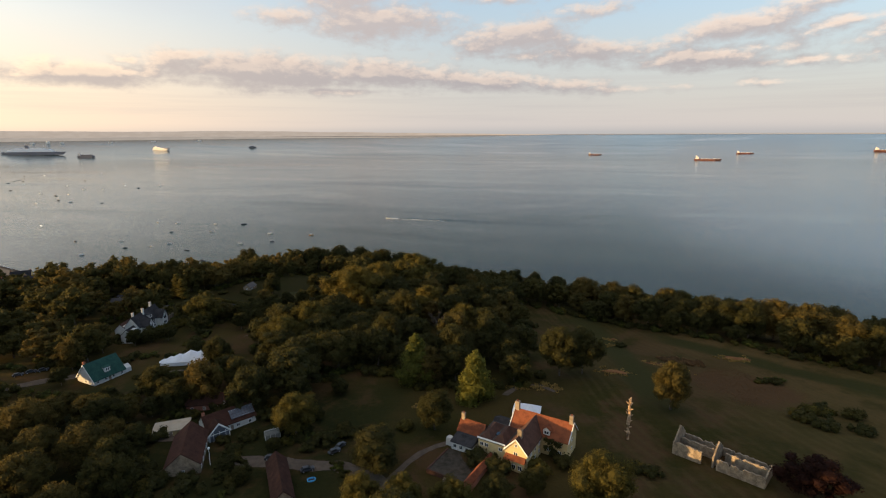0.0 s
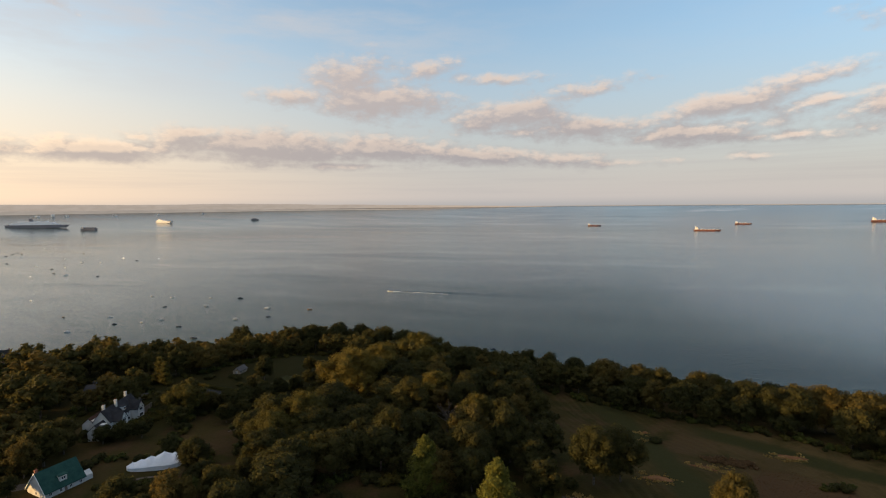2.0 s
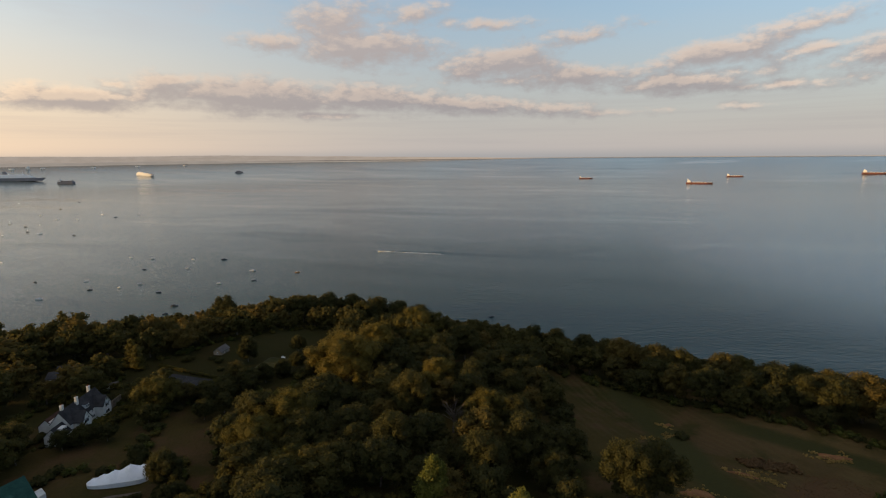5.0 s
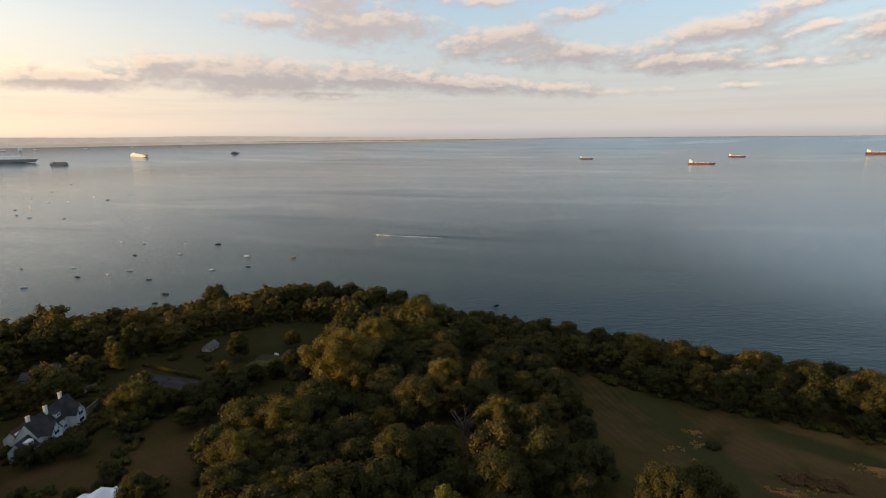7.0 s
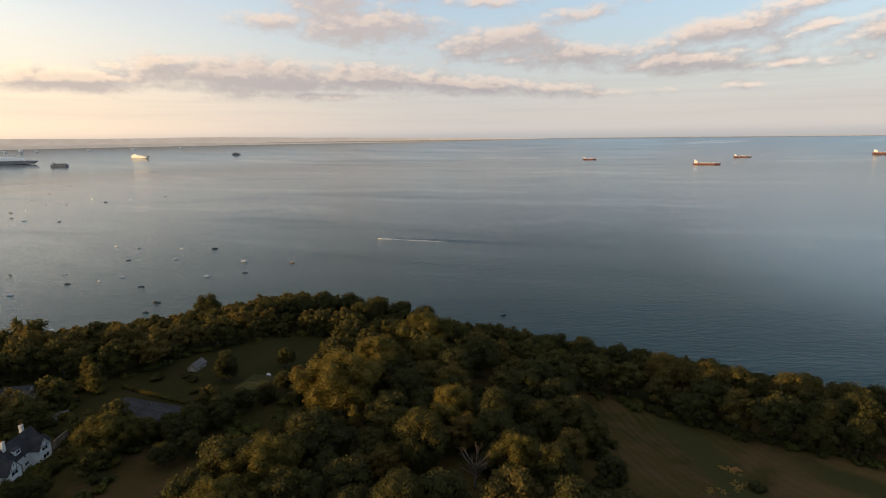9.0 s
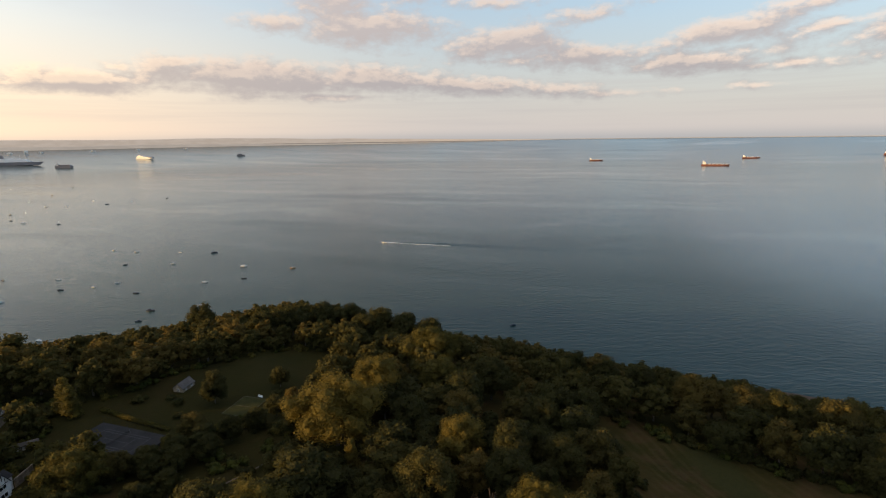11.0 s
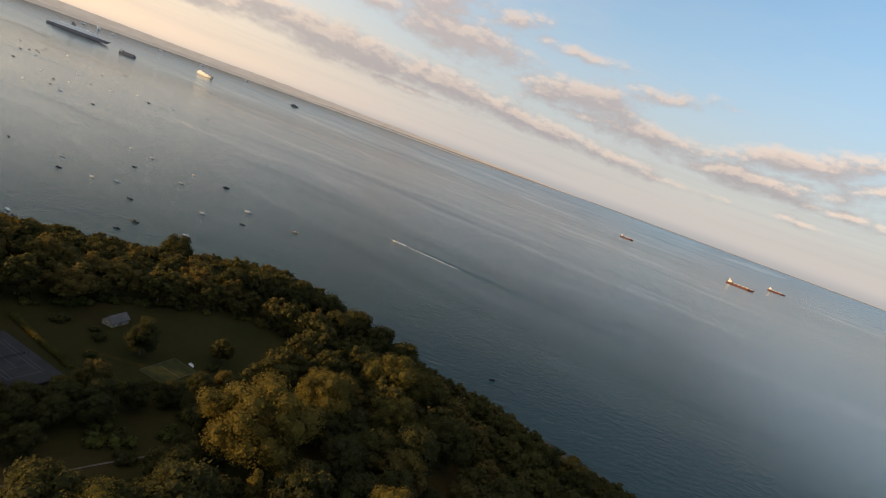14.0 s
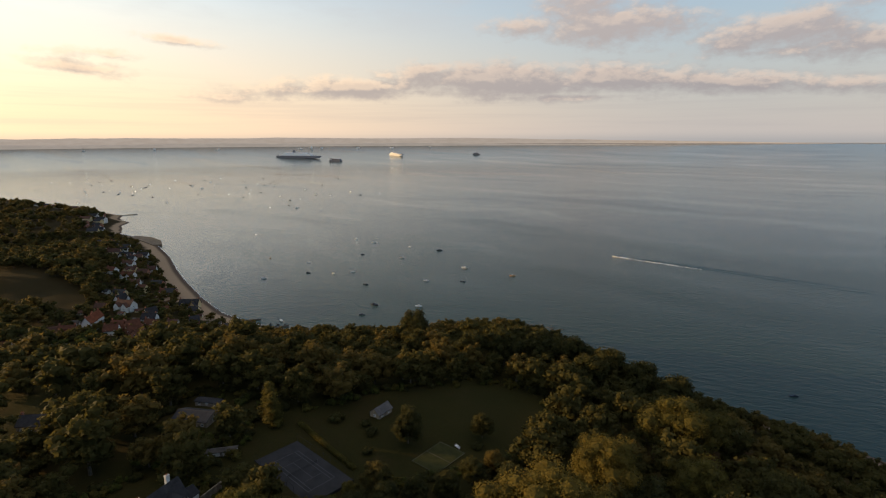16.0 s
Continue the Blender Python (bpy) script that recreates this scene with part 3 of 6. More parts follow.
rings = [0, 150, 300, 450, 600, 800, 1000, 1300, 1600, 2000, 2500, 2900, 3300, 3500, 3750, 4000, 4400, 5000, 5800, 7000, 9000, 12000, 17000, 26000]
turns = 160
sea = Geo()
for d in rings[1:]:
    r, z, s = afar(d)
    for i in range(turns):
        a = 2 * math.pi * i / turns
        sea.v.append((MIDX + r * math.sin(a), MIDY + r * math.cos(a), z))
sea.v.append((MIDX, MIDY, 0.0))
for i in range(turns):
    sea.f.append((len(sea.v) - 1, (i + 1) % turns, i))
    for k in range(len(rings) - 2):
        a, b = k * turns + i, k * turns + (i + 1) % turns
        sea.f.append((a, b, b + turns, a + turns))
tagged(part("water", sea, M["sea"], smooth=True), "quiet blue-grey sea reaching to the horizon, sheen raised by position", "sea", kind="structure")


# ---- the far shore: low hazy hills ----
# distance haze is put into the colour here, and emission lifts it further
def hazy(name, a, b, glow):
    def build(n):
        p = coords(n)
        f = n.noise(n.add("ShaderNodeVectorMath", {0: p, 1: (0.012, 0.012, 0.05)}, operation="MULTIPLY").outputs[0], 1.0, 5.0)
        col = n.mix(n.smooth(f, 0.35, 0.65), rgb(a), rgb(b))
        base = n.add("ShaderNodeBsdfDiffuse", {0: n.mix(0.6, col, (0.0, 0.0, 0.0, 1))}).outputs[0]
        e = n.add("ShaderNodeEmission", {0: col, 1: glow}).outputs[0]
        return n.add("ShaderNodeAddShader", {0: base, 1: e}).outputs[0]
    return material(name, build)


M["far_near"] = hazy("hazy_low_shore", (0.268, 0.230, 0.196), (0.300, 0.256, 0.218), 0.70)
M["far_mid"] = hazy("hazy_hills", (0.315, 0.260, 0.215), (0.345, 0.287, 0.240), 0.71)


def far_ridge(name, d0, d1, a0, a1, top, rough, mat, seed, label, taper=True):
    g, n = Geo(), 260
    for i in range(n + 1):
        u = i / n
        a = radians(a0 + (a1 - a0) * u)
        d = d0 + (d1 - d0) * u
        r, z, s = afar(d)
        fade = min(1.0, (1 - u) * 3.0) if taper else 1.0
        h = fade * (top + rough * (noise.noise((u * 9, seed, 0)) + 0.5 * noise.noise((u * 31, seed, 4)) + 0.22 * noise.noise((u * 120, seed, 9))))
        for rr, zz in ((r, z - 2), (r + 4, z + max(h, 0.5) * 0.85), (r + 14, z + max(h, 0.6)), (r + 30, z - 2)):
            g.v.append((MIDX + rr * math.sin(a), MIDY + rr * math.cos(a), zz))
    for i in range(n):
        for k in range(3):
            g.f.append((i * 4 + k, (i + 1) * 4 + k, (i + 1) * 4 + k + 1, i * 4 + k + 1))
    return tagged(part(name, g, mat), label, "far shore", kind="structure")


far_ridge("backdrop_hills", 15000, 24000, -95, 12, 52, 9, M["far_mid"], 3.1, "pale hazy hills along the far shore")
# opaque glowing strip that imitates haze where sea meets sky
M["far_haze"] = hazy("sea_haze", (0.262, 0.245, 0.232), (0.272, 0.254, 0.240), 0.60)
far_ridge("backdrop_haze", 25500, 25500, -20, 75, 5, 0.6, M["far_haze"], 1.7, "glowing strip standing for pale haze along the sea horizon", False)
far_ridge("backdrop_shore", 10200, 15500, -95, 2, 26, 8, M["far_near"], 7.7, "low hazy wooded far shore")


# ---- trees ----
rng = np.random.default_rng(11)


def leaf_cloud(lobes, count, size, seed, core=0.86, flat=0.0):
    """A crown: small leaf sprays spread over many lobes (x, y, z, radius), round dim cores that close the gaps."""
    r = np.random.default_rng(seed)
    lob = np.array(lobes)
    weight = lob[:, 3] ** 2
    pick = r.choice(len(lob), count * 2, p=weight / weight.sum())
    d = r.normal(size=(count * 2, 3))
    d /= np.linalg.norm(d, axis=1)[:, None]
    rad = lob[pick, 3] * (0.80 + 0.42 * r.random(count * 2) ** 1.4)
    p = lob[pick, :3] + d * rad[:, None]
    keep = np.ones(len(p), bool)
    for x, y, z, q in lob:
        keep &= ((p[:, 0] - x) ** 2 + (p[:, 1] - y) ** 2 + (p[:, 2] - z) ** 2) > (q * 0.80) ** 2
    p, d = p[keep][:count], d[keep][:count]
    n = len(p)
    nrm = d + 0.72 * r.normal(size=(n, 3))
    nrm /= np.linalg.norm(nrm, axis=1)[:, None]
    side = np.cross(nrm, r.normal(size=(n, 3)))
    side /= np.linalg.norm(side, axis=1)[:, None]
    up = np.cross(nrm, side)
    s = size * (0.55 + 0.9 * r.random(n))[:, None]
    tri = np.stack([p - side * s - up * s * 0.5, p + side * s - up * s * 0.4, p + up * s * 1.1 + nrm * s * 0.2], 1).reshape(-1, 3)
    verts = tri.tolist()
    faces = [(3 * i, 3 * i + 1, 3 * i + 2) for i in range(n)]
    bm = bmesh.new()
    bmesh.ops.create_icosphere(bm, subdivisions=1, radius=1.0)
    ico = [tuple(v.co) for v in bm.verts]
    tri = [tuple(v.index for v in f.verts) for f in bm.faces]
    bm.free()
    for x, y, z, q in lob:
        k = len(verts)
        for a, b, c in ico:
            m = q * core * (0.9 + 0.2 * r.random())
            verts.append((x + a * m, y + b * m, z + c * m))
        faces += [tuple(i + k for i in t) for t in tri]
    return verts, faces


def crown_mesh(name, lobes, count, size, seed, mat, core=0.86):
    v, f = leaf_cloud(lobes, count, size, seed, core)
    me = bpy.data.meshes.new(name)
    me.from_pydata(v, [], f)
    me.materials.append(mat)
    me.update()
    return me


def round_lobes(seed, n, width=0.36, low=0.16, shape=1.0):
    """Lobes of a domed crown in a tree one metre high, spread over its outside."""
    r = np.random.default_rng(seed)
    out = []
    mid, tall = (low + 0.98) / 2, (0.98 - low) / 2
    for i in range(n):
        c = 1.0 - 1.72 * (i + 0.5) / n
        a = 2.39996 * i + 0.7 * r.random()
        ring = math.sqrt(1 - c * c) * (0.84 + 0.36 * math.sin(2 * a + seed) * r.random())
        q = (0.15 if n < 12 else 0.080) + (0.065 if n < 20 else 0.085) * r.random() ** 1.4
        k = 1.02 - q * 1.15 + 0.10 * r.normal()
        out.append((width * 1.12 * ring * k * math.cos(a) * shape, width * 1.12 * ring * k * math.sin(a) * shape, mid + tall * c * (0.97 - q) + 0.035 * r.normal(), q))
    out += [(0, 0, mid, width * 0.66), (0.02, 0.01, mid + tall * 0.36, width * 0.54), (-0.02, -0.01, mid - tall * 0.35, width * 0.54)]
    return out


def spire_lobes(seed, n, width=0.14):
    r = np.random.default_rng(seed)
    out = []
    for i in range(n):
        u = i / (n - 1)
        w = width * (1.0 - u) ** 0.7 + 0.015
        a = 2.4 * i
        out.append((w * 0.6 * math.cos(a), w * 0.6 * math.sin(a), 0.12 + 0.82 * u, 0.05 + w * 0.6))
    return out


def trunk_mesh(name, seed, lean=0.03, top=0.7, base=0.022):
    r = np.random.default_rng(seed)
    g = Geo()
    bx, by = lean * r.normal(), lean * r.normal()
    g.tube([(0, 0, -0.03, base * 1.5), (0, 0, 0.03, base), (bx * 0.5, by * 0.5, top * 0.5, base * 0.7), (bx, by, top, base * 0.25)], 6)
    for i in range(4):
        a = i * 1.7 + r.random()
        z = 0.2 + 0.1 * i
        g.tube([(bx * z, by * z, z, base * 0.45), (0.12 * math.cos(a), 0.12 * math.sin(a), z + 0.12, base * 0.28), (0.24 * math.cos(a), 0.24 * math.sin(a), z + 0.25, base * 0.1)], 4)
    return g.data(name, M["bark"], True)


TRUNKS = [trunk_mesh("trunk", s) for s in (1, 2, 3)]
STEM = trunk_mesh("trunk", 9, 0.0, 0.85, 0.014)
LEAFS = ["leaf", "leaf", "leaf_sunlit", "leaf_russet", "leaf", "leaf_fresh"]
NEAR = [crown_mesh("crown", round_lobes(20 + i, 40, 0.33 + 0.03 * (i % 3), 0.16), 15000 if i == 2 else 9000, 0.0100 if i == 2 else 0.0128, 40 + i, M[LEAFS[i]], 0.74) for i in range(6)]
MIDDLE = [crown_mesh("crown", round_lobes(320 + i, 26, 0.34 + 0.03 * (i % 3), 0.16), 3600, 0.0200, 340 + i, M[LEAFS[i]], 0.76) for i in range(6)]
FAR = [crown_mesh("crown", round_lobes(60 + i, 16, 0.36 + 0.03 * (i % 3), 0.16), 900, 0.033, 80 + i, M[LEAFS[i]], 0.80) for i in range(6)]
COARSE = [crown_mesh("crown", round_lobes(160 + i, 8, 0.38, 0.14), 190, 0.055, 180 + i, M[LEAFS[i]], 0.84) for i in range(6)]
COPPER = crown_mesh("crown", round_lobes(138, 30, 0.42, 0.10), 6000, 0.015, 132, M["leaf_copper"])
POPLAR = crown_mesh("crown", spire_lobes(5, 12, 0.12), 2400, 0.014, 51, M["leaf_sunlit"])
PINE = crown_mesh("crown", spire_lobes(6, 13, 0.24), 3600, 0.017, 52, M["conifer_lit"])

LABELS = {"leaf": "broad olive-green tree with a dense rounded crown", "leaf_sunlit": "tree with low sunlight put into its golden leaf colour",
          "leaf_fresh": "fresh green broadleaf tree with a full crown",
          "leaf_russet": "tree with russet-brown leaves in the low sun", "leaf_copper": "copper-leaved beech tree with a wide dark crown"}
by_leaf = {m: k for k, m in M.items()}


def tree(x, y, h, crown, wide=1.0, trunk=None, group="headland trees", label="", name="tree", turn=None):
    z = height(x, y)
    ob = thing(name, Matrix.Translation((x, y, z - 0.15)) @ Matrix.Rotation(float(rng.random() * 6.28) if turn is None else turn, 4, "Z") @ Matrix.Diagonal((h * wide, h * wide, h, 1)),
               label or LABELS.get(by_leaf.get(crown.materials[0], ""), LABELS["leaf"]), "tree", group)
    part("trunk", trunk or TRUNKS[int(rng.integers(3))], None, ob)
    part("crown", crown, None, ob)
    return ob


def within(x, y, poly):
    inside = False
    for (ax, ay), (bx, by) in zip(poly, poly[1:] + poly[:1]):
        if (ay > y) != (by > y) and x < (bx - ax) * (y - ay) / (by - ay) + ax:
            inside = not inside
    return inside


# open ground, where no wood grows
CLEARINGS = [
    [(40, 352), (58, 352), (89, 323), (120, 300), (148, 284), (172, 262), (205, 242), (240, 215), (240, 80), (-20, 80), (-5, 130), (-60, 135), (-100, 135), (-105, 180),
     (-60, 180), (-58, 200), (-38, 229), (-14, 205), (30, 205), (36, 250), (43, 273), (42, 304)],
    [(-200, 352), (-186, 362), (-176, 372), (-166, 390), (-147, 406), (-133, 425), (-115, 435), (-93, 434), (-78, 412), (-80, 386), (-84, 360), (-83, 330), (-68, 312), (-90, 300), (-118, 318), (-140, 303), (-182, 306)],
    [(-100, 225), (-134, 255), (-140, 290), (-118, 332), (-92, 332), (-74, 310), (-90, 277), (-95, 250), (-80, 215)],
    [(-215, 200), (-130, 190), (-105, 215), (-110, 240), (-140, 240), (-170, 222), (-215, 218)],
    [(-205, 255), (-160, 262), (-160, 300), (-205, 300)], [(-240, 322), (-195, 322), (-195, 360), (-240, 360)],
    [(-690, 480), (-660, 505), (-566, 488), (-495, 460), (-492, 437), (-548, 414), (-620, 440)], [(-310, 295), (-270, 295), (-270, 325), (-310, 325)]]
VILLAGE = [(-365, 385), (-340, 500), (-470, 555), (-640, 660), (-775, 720), (-735, 640), (-610, 540), (-510, 470), (-460, 375)]


# room kept round the houses: x, y, radius
ROOM = [(-7, 256, 8), (-11, 264, 6), (-138, 251, 14), (-150, 262, 9), (172, 398, 11), (214, 380, 11), (-140, 310, 11), (-132, 301, 9), (-124, 309, 8), (-189, 347, 9), (-185, 339, 6), (-176, 348, 6), (-164, 268, 9), (-163, 290, 8), (-155, 277, 8), (-146, 208, 10), (-160, 257, 14), (-152, 245, 12), (-140, 188, 16), (-160, 186, 14), (-150, 262, 12), (-70, 118, 22), (-45, 115, 22), (-60, 100, 20), (-151, 213, 15), (-146, 196, 13), (-160, 199, 10), (-174, 284, 15), (-170, 268, 13), (-160, 270, 10), (-185, 272, 10), (-217, 333, 13), (-208, 318, 11), (-279, 305, 13), (-266, 296, 10),
        (-127, 222, 14), (-186, 318, 8), (-393, 385, 14), (-402, 400, 12), (-380, 370, 12), (-366, 390, 12), (-352, 393, 12), (-375, 412, 12), (-447, 448, 14)]
PLACED = []
STUFF = []                            # far trees, to be joined into one wood


def put_tree(x, y, h, wide, kind, group, single=True):
    PLACED.append((x, y, h * wide * 0.5))
    # L crowns carry sunlight in their colour, D crowns stay darker
    pool = {"L": (2,), "R": (3,), "D": (0, 1, 4), "G": (5,)}[kind]
    k = pool[int(rng.integers(len(pool)))]
    if single:
        tree(x, y, h, (NEAR if y < 420 and x > -150 and group != "wood trees" or (x, y) in PRIME else MIDDLE)[k], wide, group=group)
    else:
        STUFF.append((x, y, h, wide, k))


WOOD = [(-61, 316, 24, 1.34, "L"), (-50, 349, 20.8, 1.08, "L"), (-28, 397, 23, 1.25, "L"), (-22, 356, 18.6, 1.08, "L"), (-14, 302, 17, 1.08, "L"), (-25, 274, 20, 1.1, "D"),
        (1, 279, 17, 1.08, "D"), (7, 265, 15, 1.1, "L"), (19, 259, 15, 1.1, "D"), (38, 264, 11, 1.1, "D"), (-74, 261, 18.8, 1.1, "L"), (2, 360, 19, 1.08, "D"),
        (19, 323, 17, 1.08, "D"), (-31, 248, 14, 1.1, "D"), (-33, 322, 16.5, 1.1, "D"), (4, 297, 17, 1.1, "D"), (21, 294, 15, 1.1, "D"), (39, 336, 17, 1.08, "D")]
PRIME = {(x, y) for x, y, h, w, k in WOOD}
BELT = [(92, 350, 21, 1.08, "R"), (108, 341, 20, 1.08, "R"), (120, 335, 18.5, 1.08, "D"), (140, 328, 20, 1.15, "R"), (150, 333, 18, 1.1, "L"), (136, 303, 16, 1.1, "D"), (185, 289, 22, 1.25, "R"), (176, 300, 20, 1.1, "R"), (168, 285, 19, 1.1, "D"), (212, 282, 21, 1.2, "R"), (78, 375, 18.6, 1.0, "D"),
        (62, 383, 18, 1.0, "D"), (47, 391, 18, 1.0, "D"), (153, 305, 19, 1.08, "D"), (-200, 502, 24, 1.0, "D"), (-196, 497, 18, 1.0, "D"), (-123, 468, 20, 1.1, "D"), (-105, 477, 20.5, 1.1, "D"), (-85, 481, 21, 1.1, "D"), (-64, 470, 22, 1.1, "D"), (-140, 460, 19, 1.0, "D"), (-46, 462, 21.5, 1.1, "D"), (-30, 455, 20, 1.1, "D"), (-72, 455, 20, 1.1, "D")]
PARK = [(-82, 243, 17, 1.1, "L"), (-64, 225, 12.4, 1.08, "L"), (-30, 240, 18, 1.08, "D"), (2, 225, 18, 1.08, "D"), (19, 235, 20, 1.08, "D"), (47, 212, 19.5, 0.92, "D"),
        (57, 213, 18.5, 0.92, "D"), (83, 184, 17.0, 0.92, "R"), (40.5, 125, 17.0, 0.92, "L"), (-5, 166, 13, 1.08, "D"), (-53, 166, 13.6, 1.08, "L"), (-22, 146, 12, 1.5, "D"),
        (26, 222, 14, 1.08, "D"), (-180, 252, 12, 1.08, "R"), (-85, 198, 13, 1.2, "D"), (-108, 228, 12, 1.08, "D"), (-104, 182, 11, 1.2, "D")]
PARK2 = [(-172, 221, 13, 1.0, "R"), (-166, 206, 8, 1.0, "D"), (-142, 286, 15.5, 1.15, "L"), (-126.5, 357, 13.5, 1.08, "D"), (-101, 373, 9, 1.1, "D"), (-88, 350, 8.5, 1.1, "R"), (-93, 342, 9, 1.1, "D"), (-98, 332, 9, 1.2, "D"), (-105, 323, 9.5, 1.1, "D"), (-112, 315, 10, 1.2, "D"), (-119, 308, 9.5, 1.2, "D"), (-127, 302, 9, 1.2, "D"), (-134, 297, 9.5, 1.2, "R"), (-116, 301, 9, 1.2, "D"), (-108, 309, 9, 1.2, "D"), (-122, 296, 9, 1.2, "D"), (-119.5, 322, 12, 0.95, "R"),
         (-127, 318, 5.5, 1.3, "L"), (-112, 287, 9, 1.15, "D"), (-118, 280, 8.5, 1.15, "D"), (-139, 156, 16, 1.1, "R"), (-111, 144, 15, 1.08, "R"), (-117, 128, 15.5, 1.08, "R")]
PARK3 = [(-96, 131, 13, 1.08, "D"), (-101, 118, 13.5, 1.08, "R"), (-119, 165, 13, 1.08, "D"), (-23, 125, 11, 1.08, "L"), (-12, 125, 11, 1.08, "L"), (1, 126, 9.5, 1.08, "L"),
         (13, 128, 8.5, 1.25, "D"), (24, 133, 7, 1.3, "D"), (-101, 140, 13, 1.08, "D"), (197, 278, 22, 1.3, "R"), (206, 262, 20, 1.2, "R"),
         (214, 250, 18, 1.1, "D"), (160, 292, 18, 1.08, "D")]
GARDEN = [(-157, 258, 8, 1.2, "D"), (-150, 262, 7, 1.2, "D"), (-163, 254, 8, 1.2, "D"), (-98, 214, 9, 1.1, "D"), (-89, 206, 8, 1.2, "D"), (-82, 211, 9, 1.1, "D"), (-75, 201, 6, 1.3, "D"), (-98, 203, 8, 1.1, "G"), (-117, 173, 9, 1.2, "R"), (-110, 177, 7, 1.2, "D"), (-69, 146, 5, 1.4, "D"),
          (-62, 141, 5, 1.4, "D"), (-109, 200, 9, 1.2, "D"), (-110, 187, 8, 1.2, "D"), (-103, 156, 8, 1.2, "D"), (-112, 158, 9, 1.2, "R"), (-141, 179, 10, 1.1, "R"), (-142, 170, 11, 1.1, "R"), (-131, 184, 9, 1.1, "D"),
          (-48, 176, 4.5, 1.4, "D"), (-44, 196, 6, 1.3, "D"), (-66, 182, 5, 1.4, "R"), (-58, 157, 4, 1.5, "D"), (-128, 170, 12, 1.1, "R"), (-125, 143, 14, 1.1, "R"), (-134, 135, 14, 1.1, "R")]
for rows, grp in ((GARDEN, "garden trees"), (WOOD, "wood trees"), (BELT, "shore wood trees"), (PARK, "parkland trees"), (PARK2, "parkland trees"), (PARK3, "parkland trees")):
    for x, y, h, w, k in rows:
        put_tree(x, y, h * 1.1, w, k, grp)


def far_slopes():
    """Low trees on the village slope and the far point."""
    pts = rng.uniform((-1700, 330), (-860, 900), (9000, 2))
    zs, ss = land(pts[:, 0], pts[:, 1])
    n = 0
    for (x, y), s in zip(pts.tolist(), ss.tolist()):
        if s < 25 or n > 1000 or (s < 110 and rng.random() < 0.25):
            continue
        n += 1
        # lighter russet kinds stand in for distance haze on these slopes
        put_tree(x, y, rng.uniform(9, 15), 1.25, "RDR"[int(rng.integers(3))], "", False)


def scatter():
    pts = rng.uniform((-900, 95), (420, 760), (34000, 2))
    zs, ss = land(pts[:, 0], pts[:, 1])
    picks = rng.random((34000, 5))
    cellsize, grid = 12.0, {}

    def note(x, y, r):
        grid.setdefault((int(x // cellsize), int(y // cellsize)), []).append((x, y, r))

    for x, y, r in PLACED:
        note(x, y, r)
    singles = 0
    for (x, y), s, q in zip(pts.tolist(), ss.tolist(), picks.tolist()):
        if s < strand(x) + 3 or x > 0.9 * y - 10 + 40 or y > 730:
            continue
        if x < -0.92 * y - 30 and (y < 190 or x < -70 - 2.2 * (y - 190)):
            continue
        if any(within(x, y, c) for c in CLEARINGS):
            continue
        if any((x - a) ** 2 + (y - b) ** 2 < c * c for a, b, c in ROOM):
            continue
        town = within(x, y, VILLAGE) or x < -760
        if town and q[0] < 0.7:
            continue
        far = x < -330
        h = 12.5 + 8.5 * q[1]
        if q[4] < 0.16:
            h *= 0.6
        h = min(h, ((7.5 + 0.15 * s) if x > 0 else (7.5 + 0.13 * s)) * (0.72 + 0.5 * q[0]))
        if -320 < x < -190 and 290 < y < 420:
            h *= 1.25
        if x > -70:
            h = min(h, 4.5 + 0.19 * s)
        if x > 150:
            h = min(h, 5.0 + 0.22 * max(0.0, s - 21))
        if x < -300:
            h *= 0.82
        if -345 < x < -215 and s < 75:
            h *= 0.75
        if town:
            h = min(h, 7.0)
        wide = 1.08 + 0.35 * q[2]
        r = 0.5 * h * wide
        i, j = int(x // cellsize), int(y // cellsize)
        if any((x - a) ** 2 + (y - b) ** 2 < (0.60 * (r + c)) ** 2 for u in (-2, -1, 0, 1, 2) for v in (-2, -1, 0, 1, 2) for a, b, c in grid.get((i + u, j + v), ())):
            continue
        note(x, y, r)
        near = -130 < x < 190 and y < 345 and singles < 200
        singles += near
        # west of -420 more russet is mixed in, imitating haze by colour
        kinds = "DDDDDDDDDDDR" if x > 40 else "DRDDRDRDDRDR" if x < -420 else "RDDDRDDRDDDR" if y < 205 or x < -170 else "DDDDDDDRDRDD"
        put_tree(x, y, h, wide, kinds[int(q[3] * 12)], "wood trees", near)


def unseen_shade_wood():
    """Unseen trees added to the west, to keep the low sun off the farm."""
    pts = rng.uniform((-400, 30), (-120, 160), (500, 2))
    for x, y in pts.tolist():
        if x > -0.92 * y - 44 or (y >= 190 and x > -80 - 2.2 * (y - 190)) or any((x - a) ** 2 + (y - b) ** 2 < 49.0 for a, b, c in PLACED[-300:]):
            continue
        put_tree(x, y, rng.uniform(14, 20), 1.1, "D", "", False)


scatter()
far_slopes()
unseen_shade_wood()


